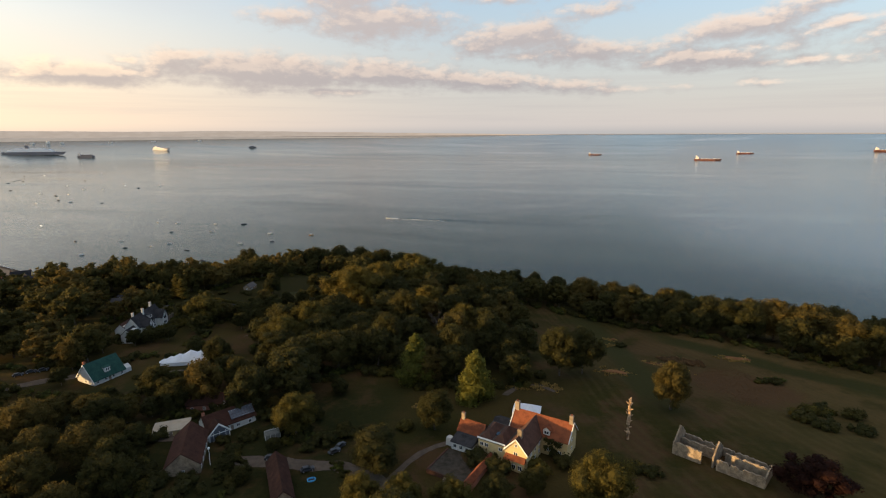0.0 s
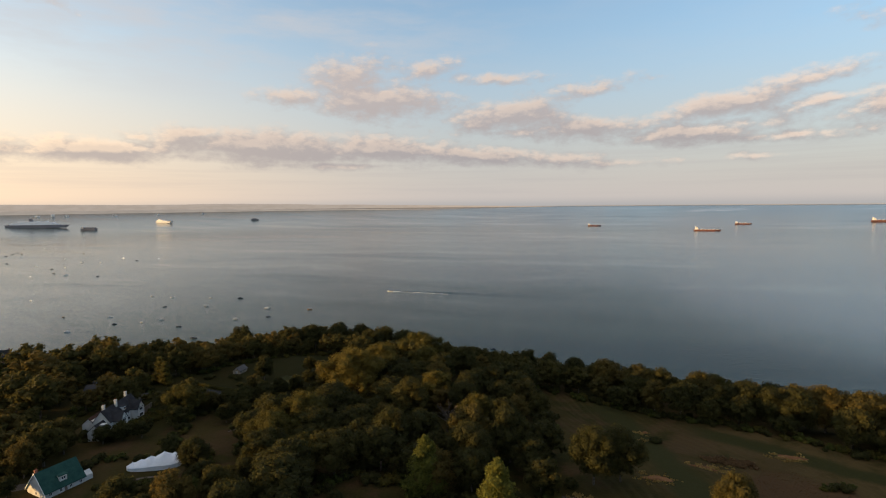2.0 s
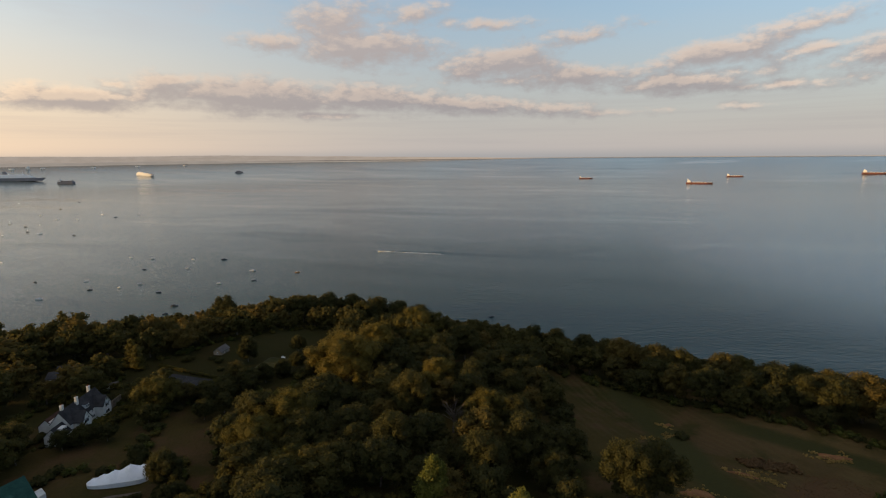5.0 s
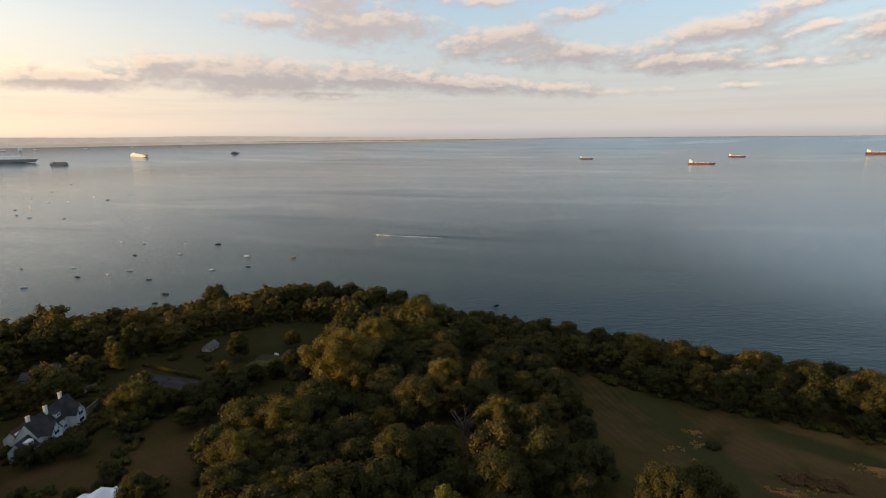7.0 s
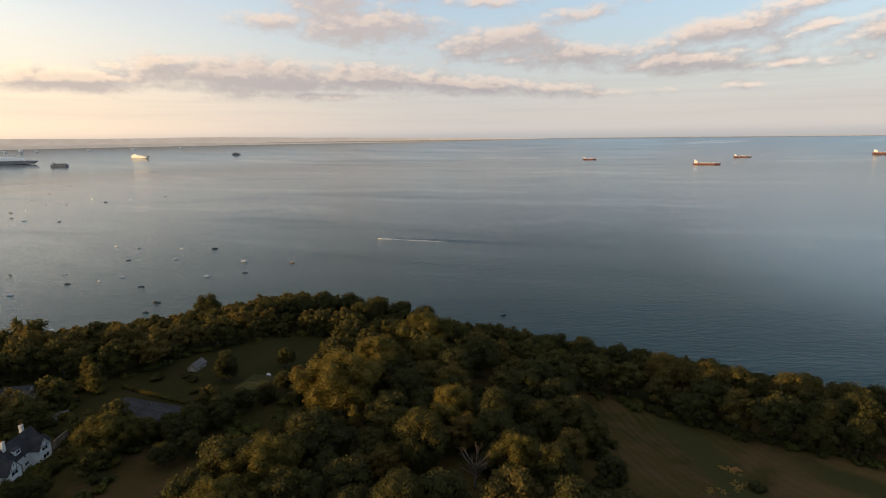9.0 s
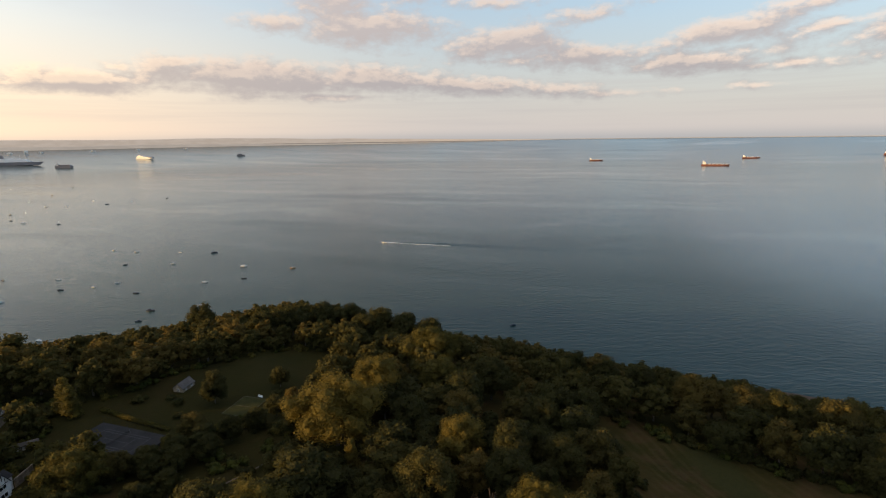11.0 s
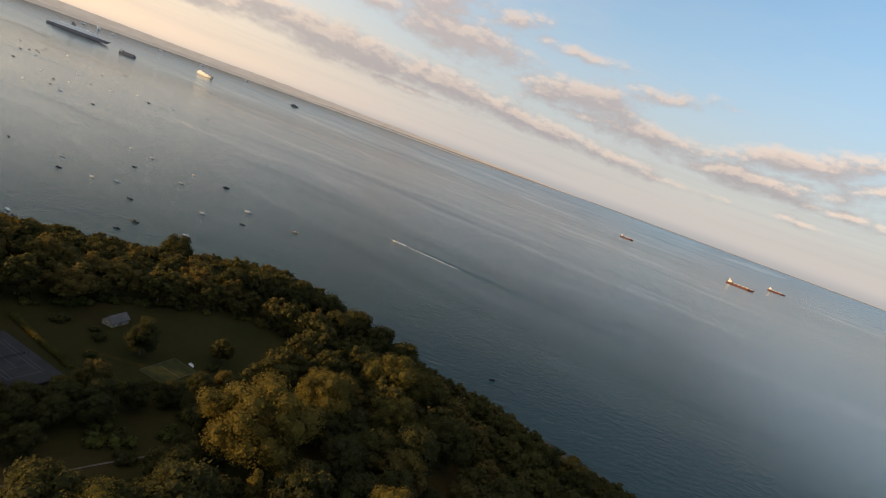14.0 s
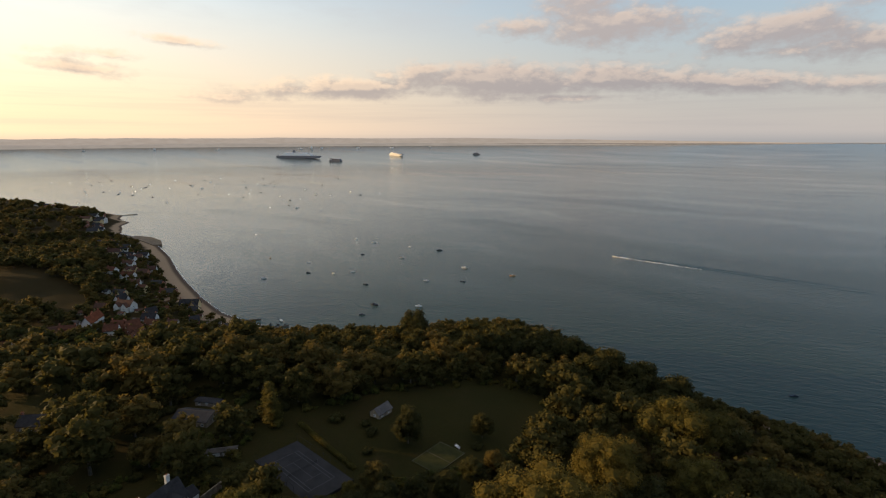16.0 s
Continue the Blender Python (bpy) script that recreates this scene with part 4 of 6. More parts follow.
def join_wood():
    """All far trees as one mesh, leaves only by clumps; their trunks stay hidden under the crowns."""
    vs, fs, mats, base = [], [], [], 0
    slots = ["leaf", "leaf_sunlit", "leaf_russet", "leaf_fresh"]
    cache = []
    for me in FAR + COARSE:
        co = np.empty(len(me.vertices) * 3)
        me.vertices.foreach_get("co", co)
        cache.append((co.reshape(-1, 3), [tuple(p.vertices) for p in me.polygons]))
    zs = land(np.array([s[0] for s in STUFF]), np.array([s[1] for s in STUFF]))[0]
    for (x, y, h, w, k), z in zip(STUFF, zs):
        co, faces = cache[k + (6 if x < -300 or x < -0.92 * y - 40 else 0)]
        a = rng.random() * 6.28
        c, s = math.cos(a), math.sin(a)
        m = np.array([[c * h * w, -s * h * w, 0], [s * h * w, c * h * w, 0], [0, 0, h]])
        vs.append(co @ m.T + np.array([x, y, z - 0.04 * h]))
        fs += [tuple(i + base for i in f) for f in faces]
        mats += [slots.index(LEAFS[k])] * len(faces)
        base += len(co)
        g = Geo().tube([(x, y, z - 0.3, h * 0.03), (x, y, z + h * 0.5, h * 0.014)], 5)
        vs.append(np.array(g.v))
        fs += [tuple(i + base for i in f) for f in g.f]
        mats += [4] * len(g.f)
        base += len(g.v)
    me = bpy.data.meshes.new("woodland")
    me.from_pydata(np.concatenate(vs).tolist(), [], fs)
    for k in slots:
        me.materials.append(M[k])
    me.materials.append(M["bark"])
    me.polygons.foreach_set("material_index", mats)
    me.update()
    tagged(new("woodland", me), "dense mixed woodland covering the headland slopes", "woodland", kind="stuff")


join_wood()
tree(-14, 207, 23, PINE, 1.05, STEM, label="tall pointed green conifer at the wood's edge", name="conifer_tree")
tree(10, 191, 21, PINE, 1.08, STEM, label="tall bright green pointed conifer behind the house", name="conifer_tree")
tree(-52, 297, 15, POPLAR, 1.2, STEM, label="slim golden-leaved tree among dark wood", name="poplar_tree")
tree(-184, 343.5, 15, POPLAR, 1.5, STEM, label="forked yellow-green poplar above a garden hedge", name="poplar_tree")
tree(-189, 347.5, 17.5, POPLAR, 1.5, STEM, label="slim yellow-green poplar beside the tennis court", name="poplar_tree")
tree(102, 134.5, 12, COPPER, 1.5, name="beech_tree")


# ---- houses ----
WIN = {}


def window_meshes(w, h):
    key = (round(w, 2), round(h, 2))
    if key not in WIN:
        f = Geo()
        for x0, x1, z0, z1 in ((-w / 2, -w / 2 + 0.1, 0, h), (w / 2 - 0.1, w / 2, 0, h), (-0.05, 0.05, 0.1, h - 0.1), (-w / 2 + 0.1, w / 2 - 0.1, 0, 0.1), (-w / 2 + 0.1, w / 2 - 0.1, h - 0.1, h)):
            f.box(x0, x1, -0.06, 0.04, z0, z1)
        WIN[key] = (f.data("window", M["frame"]), Geo().box(-w / 2 + 0.08, w / 2 - 0.08, -0.03, 0.02, 0.08, h - 0.08).data("pane", M["glass"]))
    return WIN[key]


def window(parent, x, y, z, face, w=1.1, h=1.2):
    """A window set in a wall of its house; face: the way it looks, in degrees about z (0 looks to -y)."""
    f, p = window_meshes(w, h)
    ob = part("window", f, None, parent)
    ob.matrix_basis = pose(x, y, z, 0, 0, face)
    part("pane", p, None, ob)
    return ob


def chimney(parent, x, y, z0, z1, mat, s=0.45):
    g = Geo().box(x - s, x + s, y - s * 0.8, y + s * 0.8, z0, z1).box(x - s - 0.08, x + s + 0.08, y - s * 0.8 - 0.08, y + s * 0.8 + 0.08, z1 - 0.35, z1 - 0.12)
    c = part("chimney", g, mat, parent)
    for dx in (-0.2, 0.2):
        part("chimney_pot", Geo().tube([(x + dx, y, z1 - 0.05, 0.14), (x + dx, y, z1 + 0.5, 0.11)], 8), M["tile"], c)
    return c


def end_chimneys(house, spots, z0, z1, mat):
    for cx, cy in spots:
        chimney(house, cx, cy, z0, z1, M[mat], 0.6)


def cottage(x, y, turn, L, W, eave, rise, wall, roof, label, chims=1, group="village houses", name="house", sink=0.3, wing=0.0, wings=(0.22,)):
    """A house whose ridge runs along its own x."""
    ob = thing(name, pose(x, y, height(x, y) - sink, 0, 0, turn), label, "house", group)
    part("wall", Geo().walls(-L / 2, L / 2, -W / 2, W / 2, 0, eave, eave + rise), M[wall], ob)
    part("roof", Geo().gable(-L / 2, L / 2, -W / 2, W / 2, eave, eave + rise), M[roof], ob)
    for wx in wings if wing else ():
        g = Geo().walls(-wing, 0, -W * 0.32, W * 0.32, 0, eave, eave + rise * 0.75)
        r = Geo().gable(-wing, W * 0.1, -W * 0.32, W * 0.32, eave, eave + rise * 0.75)
        for geo in (g, r):
            geo.v = [(L * wx + py, -W / 2 + 0.02 + px, pz) for px, py, pz in geo.v]
            geo.f = [f[::-1] for f in geo.f]
        part("wing_wall", g, M[wall], ob)
        part("wing_roof", r, M[roof], ob)
        window(ob, L * wx, -W / 2 - wing, eave * 0.55, 0)
        window(ob, L * wx, -W / 2 - wing, eave * 0.15, 0, 1.6, 1.3)
    for i in range(chims):
        chimney(ob, -L / 2 + 0.6 if i == 0 else L / 2 - 0.6, 0.3, eave + rise * 0.6, eave + rise + 1.2, M["brick"])
    n = max(2, int(L / 3.5))
    floors = 2 if eave > 4 else 1
    for k in range(floors):
        for i in range(n):
            wx = -L / 2 + (i + 0.5) * L / n
            if wing and any(abs(wx - L * k2) < W * 0.32 + 0.6 for k2 in wings):
                continue
            window(ob, wx, -W / 2, 0.9 + 2.6 * k, 0)
            window(ob, wx, W / 2, 0.9 + 2.6 * k, 180)
        window(ob, L / 2, 0, 0.9 + 2.6 * k, 90)
        window(ob, -L / 2, 0, 0.9 + 2.6 * k, -90)
    part("door", Geo().box(-0.5, 0.5, -W / 2 - 0.06, -W / 2 + 0.02, 0.1, 2.15), M["wood"], ob)
    return ob


# large farmhouse with gabled wing
hs = thing("farmhouse", pose(28.6, 158.3, 46.1, 0, 0, -30), "rambling cream farmhouse with red tiled roofs and chimneys", "house")


def turned(geo):
    """Swaps x and y, so that a ridge runs along y."""
    geo.v = [(py, px, pz) for px, py, pz in geo.v]
    geo.f = [f[::-1] for f in geo.f]
    return geo


part("wall", Geo().walls(-7.2, 12.0, -4.4, 4.4, -1, 5.8, 10.2), M["render"], hs)
part("roof", Geo().gable(-7.2, 12.0, -4.4, 4.4, 5.8, 10.2), M["tile"], hs)
for gx0 in (-7.62, 12.3):
    g = Geo()
    for sgn in (-1, 1):
        g.add([(gx0, 0, 10.35), (gx0, sgn * 4.75, 5.55), (gx0, sgn * 4.75, 5.95), (gx0, 0, 10.75), (gx0 + 0.3, 0, 10.35), (gx0 + 0.3, sgn * 4.75, 5.55), (gx0 + 0.3, sgn * 4.75, 5.95), (gx0 + 0.3, 0, 10.75)],
              [(0, 1, 2, 3), (4, 7, 6, 5), (3, 2, 6, 7), (0, 4, 5, 1)])
    part("gable_coping", g, M["white"], hs)
part("wing_wall", turned(Geo().walls(-16.6, -3.5, -3.6, 3.6, -1, 5.8, 9.9)), M["render"], hs)
part("wing_roof", turned(Geo().gable(-16.6, 0, -3.6, 3.6, 5.8, 9.9)), M["tile_brown"], hs)
for sgn in (-1, 1):
    part("bargeboard", Geo().add([(0, -17.05, 9.7), (0, -17.05, 10.2), (sgn * 4.0, -17.05, 5.75), (sgn * 4.0, -17.05, 5.3), (0, -16.96, 9.7), (0, -16.96, 10.2), (sgn * 4.0, -16.96, 5.75), (sgn * 4.0, -16.96, 5.3)],
                                 [(0, 1, 2, 3), (4, 7, 6, 5), (1, 5, 6, 2), (0, 3, 7, 4)]), M["frame"], hs)
part("bay", Geo().prism([(-3.2, -16.6), (3.2, -16.6), (3.2, -18.0), (-3.2, -18.0)][::-1], -1, 3.4), M["render"], hs)
part("bay_roof", Geo().prism([(-3.5, -16.6), (3.5, -16.6), (3.5, -18.3), (-3.5, -18.3)][::-1], 3.4, 4.6, [(-3.2, -16.6), (3.2, -16.6), (3.2, -16.7), (-3.2, -16.7)][::-1]), M["tile"], hs)
chimney(hs, -6.6, 0, 8.5, 12.9, M["stone"], 0.7)
chimney(hs, 11.6, 0, 8.5, 12.9, M["stone"], 0.6)
chimney(hs, 0.2, -14.0, 8.0, 12.0, M["stone"], 0.7)
part("flat_wing", Geo().box(-13.2, -3.62, -15.4, -4.6, -1, 5.5), M["render"], hs)
part("flat_roof", Geo().box(-13.5, -3.9, -15.7, -4.3, 5.5, 5.75), M["lead"], hs)
for k in range(2):
    part("roof_hip", Geo().prism([(-13.1 + 4.6 * k, -15.0), (-8.9 + 4.6 * k, -15.0), (-8.9 + 4.6 * k, -5.0), (-13.1 + 4.6 * k, -5.0)], 5.75, 7.4, [(-11.1 + 4.6 * k, -12.6), (-10.9 + 4.6 * k, -12.6), (-10.9 + 4.6 * k, -7.0), (-11.1 + 4.6 * k, -7.0)]), M["tile_brown"], hs)
part("skylight", Geo().box(-9.0, -6.4, -11.6, -10.0, 5.75, 6.15), M["glass"], hs)
part("parapet", Geo().box(-13.5, -3.9, -15.75, -15.55, 5.75, 6.25), M["frame"], hs)
part("side_wall", Geo().walls(-22.2, -13.6, -12.6, -7.0, -1, 4.2, 7.0), M["stone"], hs)
part("side_roof", Geo().gable(-22.2, -13.6, -12.6, -7.0, 4.2, 7.0), M["tile"], hs)
chimney(hs, -21.6, -9.8, 5.4, 9.2, M["stone"], 0.55)
part("rear_roof", Geo().walls(-15.0, -7.7, -3.8, 5.0, 0, 2.6, 4.6), M["slate"], hs, "low dark slated rear range")
part("lean_to", Geo().box(-22.0, -14.6, -17.4, -12.64, -1, 2.6), M["white"], hs)
part("lean_to_roof", Geo().prism([(-22.3, -17.8), (-14.3, -17.8), (-14.3, -12.7), (-22.3, -12.7)], 2.6, 4.0, [(-22.1, -13.2), (-14.5, -13.2), (-14.5, -12.7), (-22.1, -12.7)]), M["slate"], hs)
part("porch", Geo().prism([(-24.8, -16.4), (-22.6, -16.4), (-22.6, -14.2), (-24.8, -14.2)], -1, 2.6, [(-24.5, -16.1), (-22.9, -16.1), (-22.9, -14.5), (-24.5, -14.5)]), M["white"], hs)
part("passage_wall", turned(Geo().walls(-33, -17.4, -9.0, -6.8, -1, 2.2, 3.2)), M["brick"], hs)
part("passage_roof", turned(Geo().gable(-33, -17.4, -9.0, -6.8, 2.2, 3.2, 0.25, 0.15)), M["tile"], hs)
for wx in (-12.0, -10.4, -5.6):
    window(hs, wx, -15.4, 3.4, 0, 1.3, 1.2)
for wz, ww in ((4.5, 1.4), (7.2, 0.9)):
    window(hs, 0, -16.6, wz, 0, ww, 1.1)
for wx in (-2.0, 0, 2.0):
    window(hs, wx, -18.0, 0.9, 0, 1.3, 1.5)
for wx in (6, 9.6):
    for wz in (1.0, 3.7):
        window(hs, wx, -4.4, wz, 0)
for wy in (-13.5, -10, -6.5):
    for wz in (1.0, 3.6):
        window(hs, 3.6, wy, wz, 90)
for wx in (-20.6, -18.4, -16.2):
    window(hs, wx, -17.4, 0.8, 0, 1.3, 1.3)
window(hs, 12.0, 0, 1.2, 90)
window(hs, 12.0, 0, 4.0, 90)
dm = part("dormer", turned(Geo().walls(-4.1, -1.2, -1.1, 1.1, 6.2, 8.0, 8.9)), M["white"], hs)
dm.location = (5.0, 0, 0)
part("dormer_roof", turned(Geo().gable(-4.1, -1.2, -1.1, 1.1, 8.0, 8.9, 0.2, 0.12)), M["tile"], dm)
window(dm, 0, -4.1, 6.5, 0, 1.6, 1.2)
ivy = np.random.default_rng(5)
part("ivy", crown_mesh("ivy", [(float(7.5 + ivy.uniform(-2.6, 2.6)), -4.7, float(ivy.uniform(0.5, 5.2)), 0.9) for i in range(16)], 420, 0.3, 6, M["leaf"]), None, hs, "green climber on the wall")

part("patio", Geo().box(-22.5, -9.4, -30.5, -17.9, -1.2, 0.15), M["paving"], hs)
for x0, x1, y0, y1 in ((-22.8, -9.4, -30.9, -30.5), (-22.9, -22.5, -30.4, -18.2)):
    part("garden_wall", Geo().box(x0, x1, y0, y1, -1.2, 0.5), M["tile_brown"], hs)
part("garden_steps", Geo().box(-16.5, -14.0, -31.9, -30.9, -1.2, -0.2).box(-16.5, -14.0, -31.4, -30.9, -0.2, 0.1), M["stone"], hs)
gt = thing("garden_tent", pose(28.5, 178.5, height(28.5, 178.5), 0, 0, -14) @ Matrix.Diagonal((0.9, 0.85, 0.72, 1)), "white peaked garden tent behind the house", "tent")
part("canopy", Geo().prism([(-5.6, -4), (5.6, -4), (5.6, 4), (-5.6, 4)], 1.7, 4.6, [(-1.6, -0.15), (1.6, -0.15), (1.6, 0.15), (-1.6, 0.15)]), M["canvas"], gt)
part("side_cloth", Geo().box(-5.5, 5.5, -3.9, 3.9, -0.3, 1.7), M["canvas"], gt)

gr_house = cottage(-154.8, 215.6, 66, 14, 11.5, 2.6, 6.4, "white", "green_tile", "white house with a steep green tiled roof", 1, "farm buildings")
for sgn in (-1, 1):
    part("bargeboard", Geo().add([(-7.45, 0, 8.8), (-7.45, 0, 9.3), (-7.45, sgn * 6.2, 2.4), (-7.45, sgn * 6.2, 1.9), (-7.36, 0, 8.8), (-7.36, 0, 9.3), (-7.36, sgn * 6.2, 2.4), (-7.36, sgn * 6.2, 1.9)],
                                 [(0, 1, 2, 3), (4, 7, 6, 5), (1, 5, 6, 2), (0, 3, 7, 4)]), M["frame"], gr_house)
gd = part("dormer", Geo().box(-1.3, 1.3, -4.6, -2.2, 3.6, 6.2), M["white"], gr_house)
part("dormer_roof", Geo().box(-1.6, 1.6, -4.9, -1.6, 6.2, 6.4), M["green_tile"], gd)
window(gd, 0, -4.6, 4.6, 0, 1.6, 1.2)
part("annex", Geo().walls(7.1, 10.0, -5.5, -1.5, -0.5, 2.4, 3.8), M["white"], gr_house)
# white house: a long slated range, two projecting gables, tall white stacks
wh = thing("house", pose(-170.5, 276, 39.3, 0, 0, 92), "large white house with twin gables and dark slate roofs", "house", "farm buildings")
part("wall", Geo().walls(-12, 12, -4, 4, -3, 5.4, 10.6), M["white"], wh)
part("roof", Geo().gable(-12, 12, -4, 4, 5.4, 10.6), M["slate"], wh)
for wx in (-7.1, 7.4):
    part("wing_wall", turned(Geo().walls(-7.6, -3.9, wx - 2.9, wx + 2.9, -3, 5.2, 9.0)), M["white"], wh)
    part("wing_roof", turned(Geo().gable(-7.6, -0.4, wx - 2.9, wx + 2.9, 5.2, 9.0)), M["slate"], wh)
    part("gable_timber", Geo().box(wx - 2.2, wx + 2.2, -7.68, -7.6, 5.3, 5.5).box(wx - 0.1, wx + 0.1, -7.68, -7.6, 6.7, 8.5).box(wx - 1.2, wx - 1.05, -7.68, -7.6, 5.5, 7.2).box(wx + 1.05, wx + 1.2, -7.68, -7.6, 5.5, 7.2), M["rubber"], wh, "dark timber boards in the gable")
    window(wh, wx, -7.6, 3.7, 0, 2.8, 1.5)
    window(wh, wx, -7.6, 0.7, 0, 3.0, 1.7)
for wx, wz, ww in ((-2.6, 3.5, 1.2), (2.6, 3.5, 1.2), (-2.6, 0.7, 1.4), (2.8, 0.7, 2.0)):
    window(wh, wx, -4.0, wz, 0, ww, 1.4)
for wx in (-8, -3, 3, 8):
    window(wh, wx, 4.0, 3.5, 180)
window(wh, 12.0, 0, 3.6, 90, 1.4, 1.3)
part("door", Geo().box(-0.6, 0.6, -4.06, -3.98, -0.2, 2.2), M["wood"], wh)
end_chimneys(wh, ((9.3, 1.0), (-1.9, -0.8), (-9.6, 0.3)), 7.6, 12.8, "white")
wd = part("dormer", Geo().box(-0.7, 1.7, -3.6, -1.0, 6.6, 8.5), M["white"], wh)
part("dormer_roof", Geo().box(-1.0, 2.0, -3.9, -0.6, 8.5, 8.7), M["slate"], wd)
window(wd, 0.5, -3.6, 6.9, 0, 1.9, 1.3)
part("side_wall", Geo().walls(-18.5, -12.04, -4.2, 2.6, -3, 3.2, 6.6), M["white"], wh)
part("side_roof", Geo().gable(-18.5, -12.4, -4.2, 2.6, 3.2, 6.6), M["slate"], wh)
wd = part("dormer", Geo().box(-16.6, -13.6, -3.6, -1.6, 4.0, 5.9), M["white"], wh)
window(wd, -15.1, -3.6, 4.3, 0, 2.4, 1.2)
window(wh, -15.2, -4.2, 0.6, 0, 2.2, 1.5)
part("end_wall", Geo().walls(12.04, 17.0, -2.6, 2.6, -3, 2.6, 4.4), M["white"], wh)
part("end_roof", Geo().gable(12.4, 17.0, -2.6, 2.6, 2.6, 4.4), M["slate"], wh)
part("garden_wall", Geo().box(17.4, 26.0, -3.0, -2.6, -3, 0.6), M["stone"], wh)
part("rear_wing_wall", Geo().walls(-9.5, 2.0, 4.24, 11.0, -3, 3.2, 6.2), M["white"], wh)
part("rear_wing_roof", Geo().gable(-9.5, 2.0, 4.6, 11.0, 3.2, 6.2), M["tile_brown"], wh)
fc = cottage(-80, 173, 42, 17, 9, 3.0, 3.6, "white", "farm_tile", "white cottage with a tiled roof coloured dark for shade and a glazed gable", 1, "farm buildings")
# its gabled wing: dark glazing behind white boards
gable_wall = Geo().walls(-3.4, 0, -3.5, 3.5, 0, 2.9, 6.3)
gable_roof = Geo().gable(-3.2, 1.0, -3.5, 3.5, 2.9, 6.3)
for geo in (gable_wall, gable_roof):
    geo.v = [(-5.4 + py, -4.48 + px, pz) for px, py, pz in geo.v]
    geo.f = [f[::-1] for f in geo.f]
part("wing_wall", gable_wall, M["white"], fc)
part("wing_roof", gable_roof, M["farm_tile"], fc)
glazing = part("glazing", Geo().add([(-8.5, -7.92, 0.5), (-2.3, -7.92, 0.5), (-2.3, -7.92, 2.9), (-5.4, -7.92, 5.7), (-8.5, -7.92, 2.9),
                                     (-8.5, -7.86, 0.5), (-2.3, -7.86, 0.5), (-2.3, -7.86, 2.9), (-5.4, -7.86, 5.7), (-8.5, -7.86, 2.9)],
                                    [(0, 1, 2, 3, 4), (9, 8, 7, 6, 5), (0, 5, 6, 1), (1, 6, 7, 2), (2, 7, 8, 3), (3, 8, 9, 4), (4, 9, 5, 0)]), M["panel"], fc, "dark glazed gable end")
for x0, x1 in ((-5.48, -5.32), (-7.5, -7.38), (-3.42, -3.3)):
    part("glazing_bar", Geo().box(x0, x1, -8.0, -7.92, 0.5, 3.6), M["frame"], glazing)
part("glazing_bar", Geo().box(-8.5, -2.3, -8.02, -7.93, 2.75, 2.95), M["frame"], glazing)
for sgn in (-1, 1):
    part("bargeboard", Geo().add([(-5.4, -8.08, 5.95), (-5.4, -8.08, 6.55), (-5.4 + sgn * 3.9, -8.08, 2.95), (-5.4 + sgn * 3.9, -8.08, 2.3), (-5.4, -7.95, 5.95), (-5.4, -7.95, 6.55), (-5.4 + sgn * 3.9, -7.95, 2.95), (-5.4 + sgn * 3.9, -7.95, 2.3)],
                                 [(0, 1, 2, 3), (4, 7, 6, 5), (1, 5, 6, 2), (0, 3, 7, 4)]), M["frame"], fc)
cottage(-94, 186, 12, 13, 6, 3.0, 2.8, "brick", "farm_tile", "small brick outbuilding with a tiled roof coloured dark for shade", 0, "farm buildings")
cottage(-84, 152, -72, 19, 10, 3.6, 4.2, "stone", "farm_tile", "stone barn with a tiled roof coloured dark for shade", 0, "farm buildings", name="barn")
cottage(-49.6, 138, -66, 20, 5.8, 3.0, 2.9, "stone", "farm_tile", "long stone barn with a dark red tiled roof", 0, "farm buildings", name="barn")
cottage(-97, 167, 20, 11, 7, 2.4, 0.4, "render", "pale_felt", "low rendered outbuilding with a flat roof", 0, "farm buildings", name="outbuilding")
cottage(-149, 373, 80, 8.5, 5.4, 2.3, 2.2, "stone", "grey_tile", "small stone pavilion with a pale weathered roof on a lawn", 0, "farm buildings", name="pavilion")
cottage(-217, 333, 15, 16, 10, 2.8, 2.0, "stone", "slate", "low bungalow with a grey roof among trees", 0, "farm buildings", name="bungalow")
cottage(-279, 305, 30, 15, 8, 3.0, 3.2, "stone", "slate", "stone bungalow with a dark grey roof", 1, "farm buildings", name="bungalow")

# panels on the cottage roof, a small glasshouse, a long shed
pn = thing("solar_panels", pose(-75.0, 173.9, height(-80, 173) + 4.9, 40, 0, 42), "row of dark solar panels on a cottage roof", "solar panel")
for i in range(8):
    for k in range(2):
        part("panel", Geo().box(-4.2 + i * 1.05, -3.27 + i * 1.05, -1.72 + 1.74 * k, -0.06 + 1.74 * k, 0.06, 0.13), M["panel"], pn)
part("mounting_rail", Geo().box(-4.3, 4.2, -1.5, -1.35, 0.0, 0.06).box(-4.3, 4.2, 1.3, 1.45, 0.0, 0.06), M["frame"], pn)
gh = thing("glasshouse", pose(-61, 164.5, height(-61, 164.5), 0, 0, 30), "small pale glasshouse in the garden", "glasshouse")
part("frame", Geo().walls(-2.4, 2.4, -1.6, 1.6, -0.2, 1.8, 2.9), M["old_glass"], gh)
part("ridge_bar", Geo().box(-2.45, 2.45, -0.05, 0.05, 2.86, 2.98), M["frame"], gh)
for gx1 in (-2.42, -0.8, 0.8, 2.42):
    part("glazing_bar", Geo().box(gx1 - 0.04, gx1 + 0.04, -1.66, -1.6, -0.2, 1.8), M["frame"], gh)
cottage(-187, 319, 38, 11, 3, 2.2, 0.6, "white", "lead", "long low shed with a felted roof", 0, "farm buildings", name="shed")
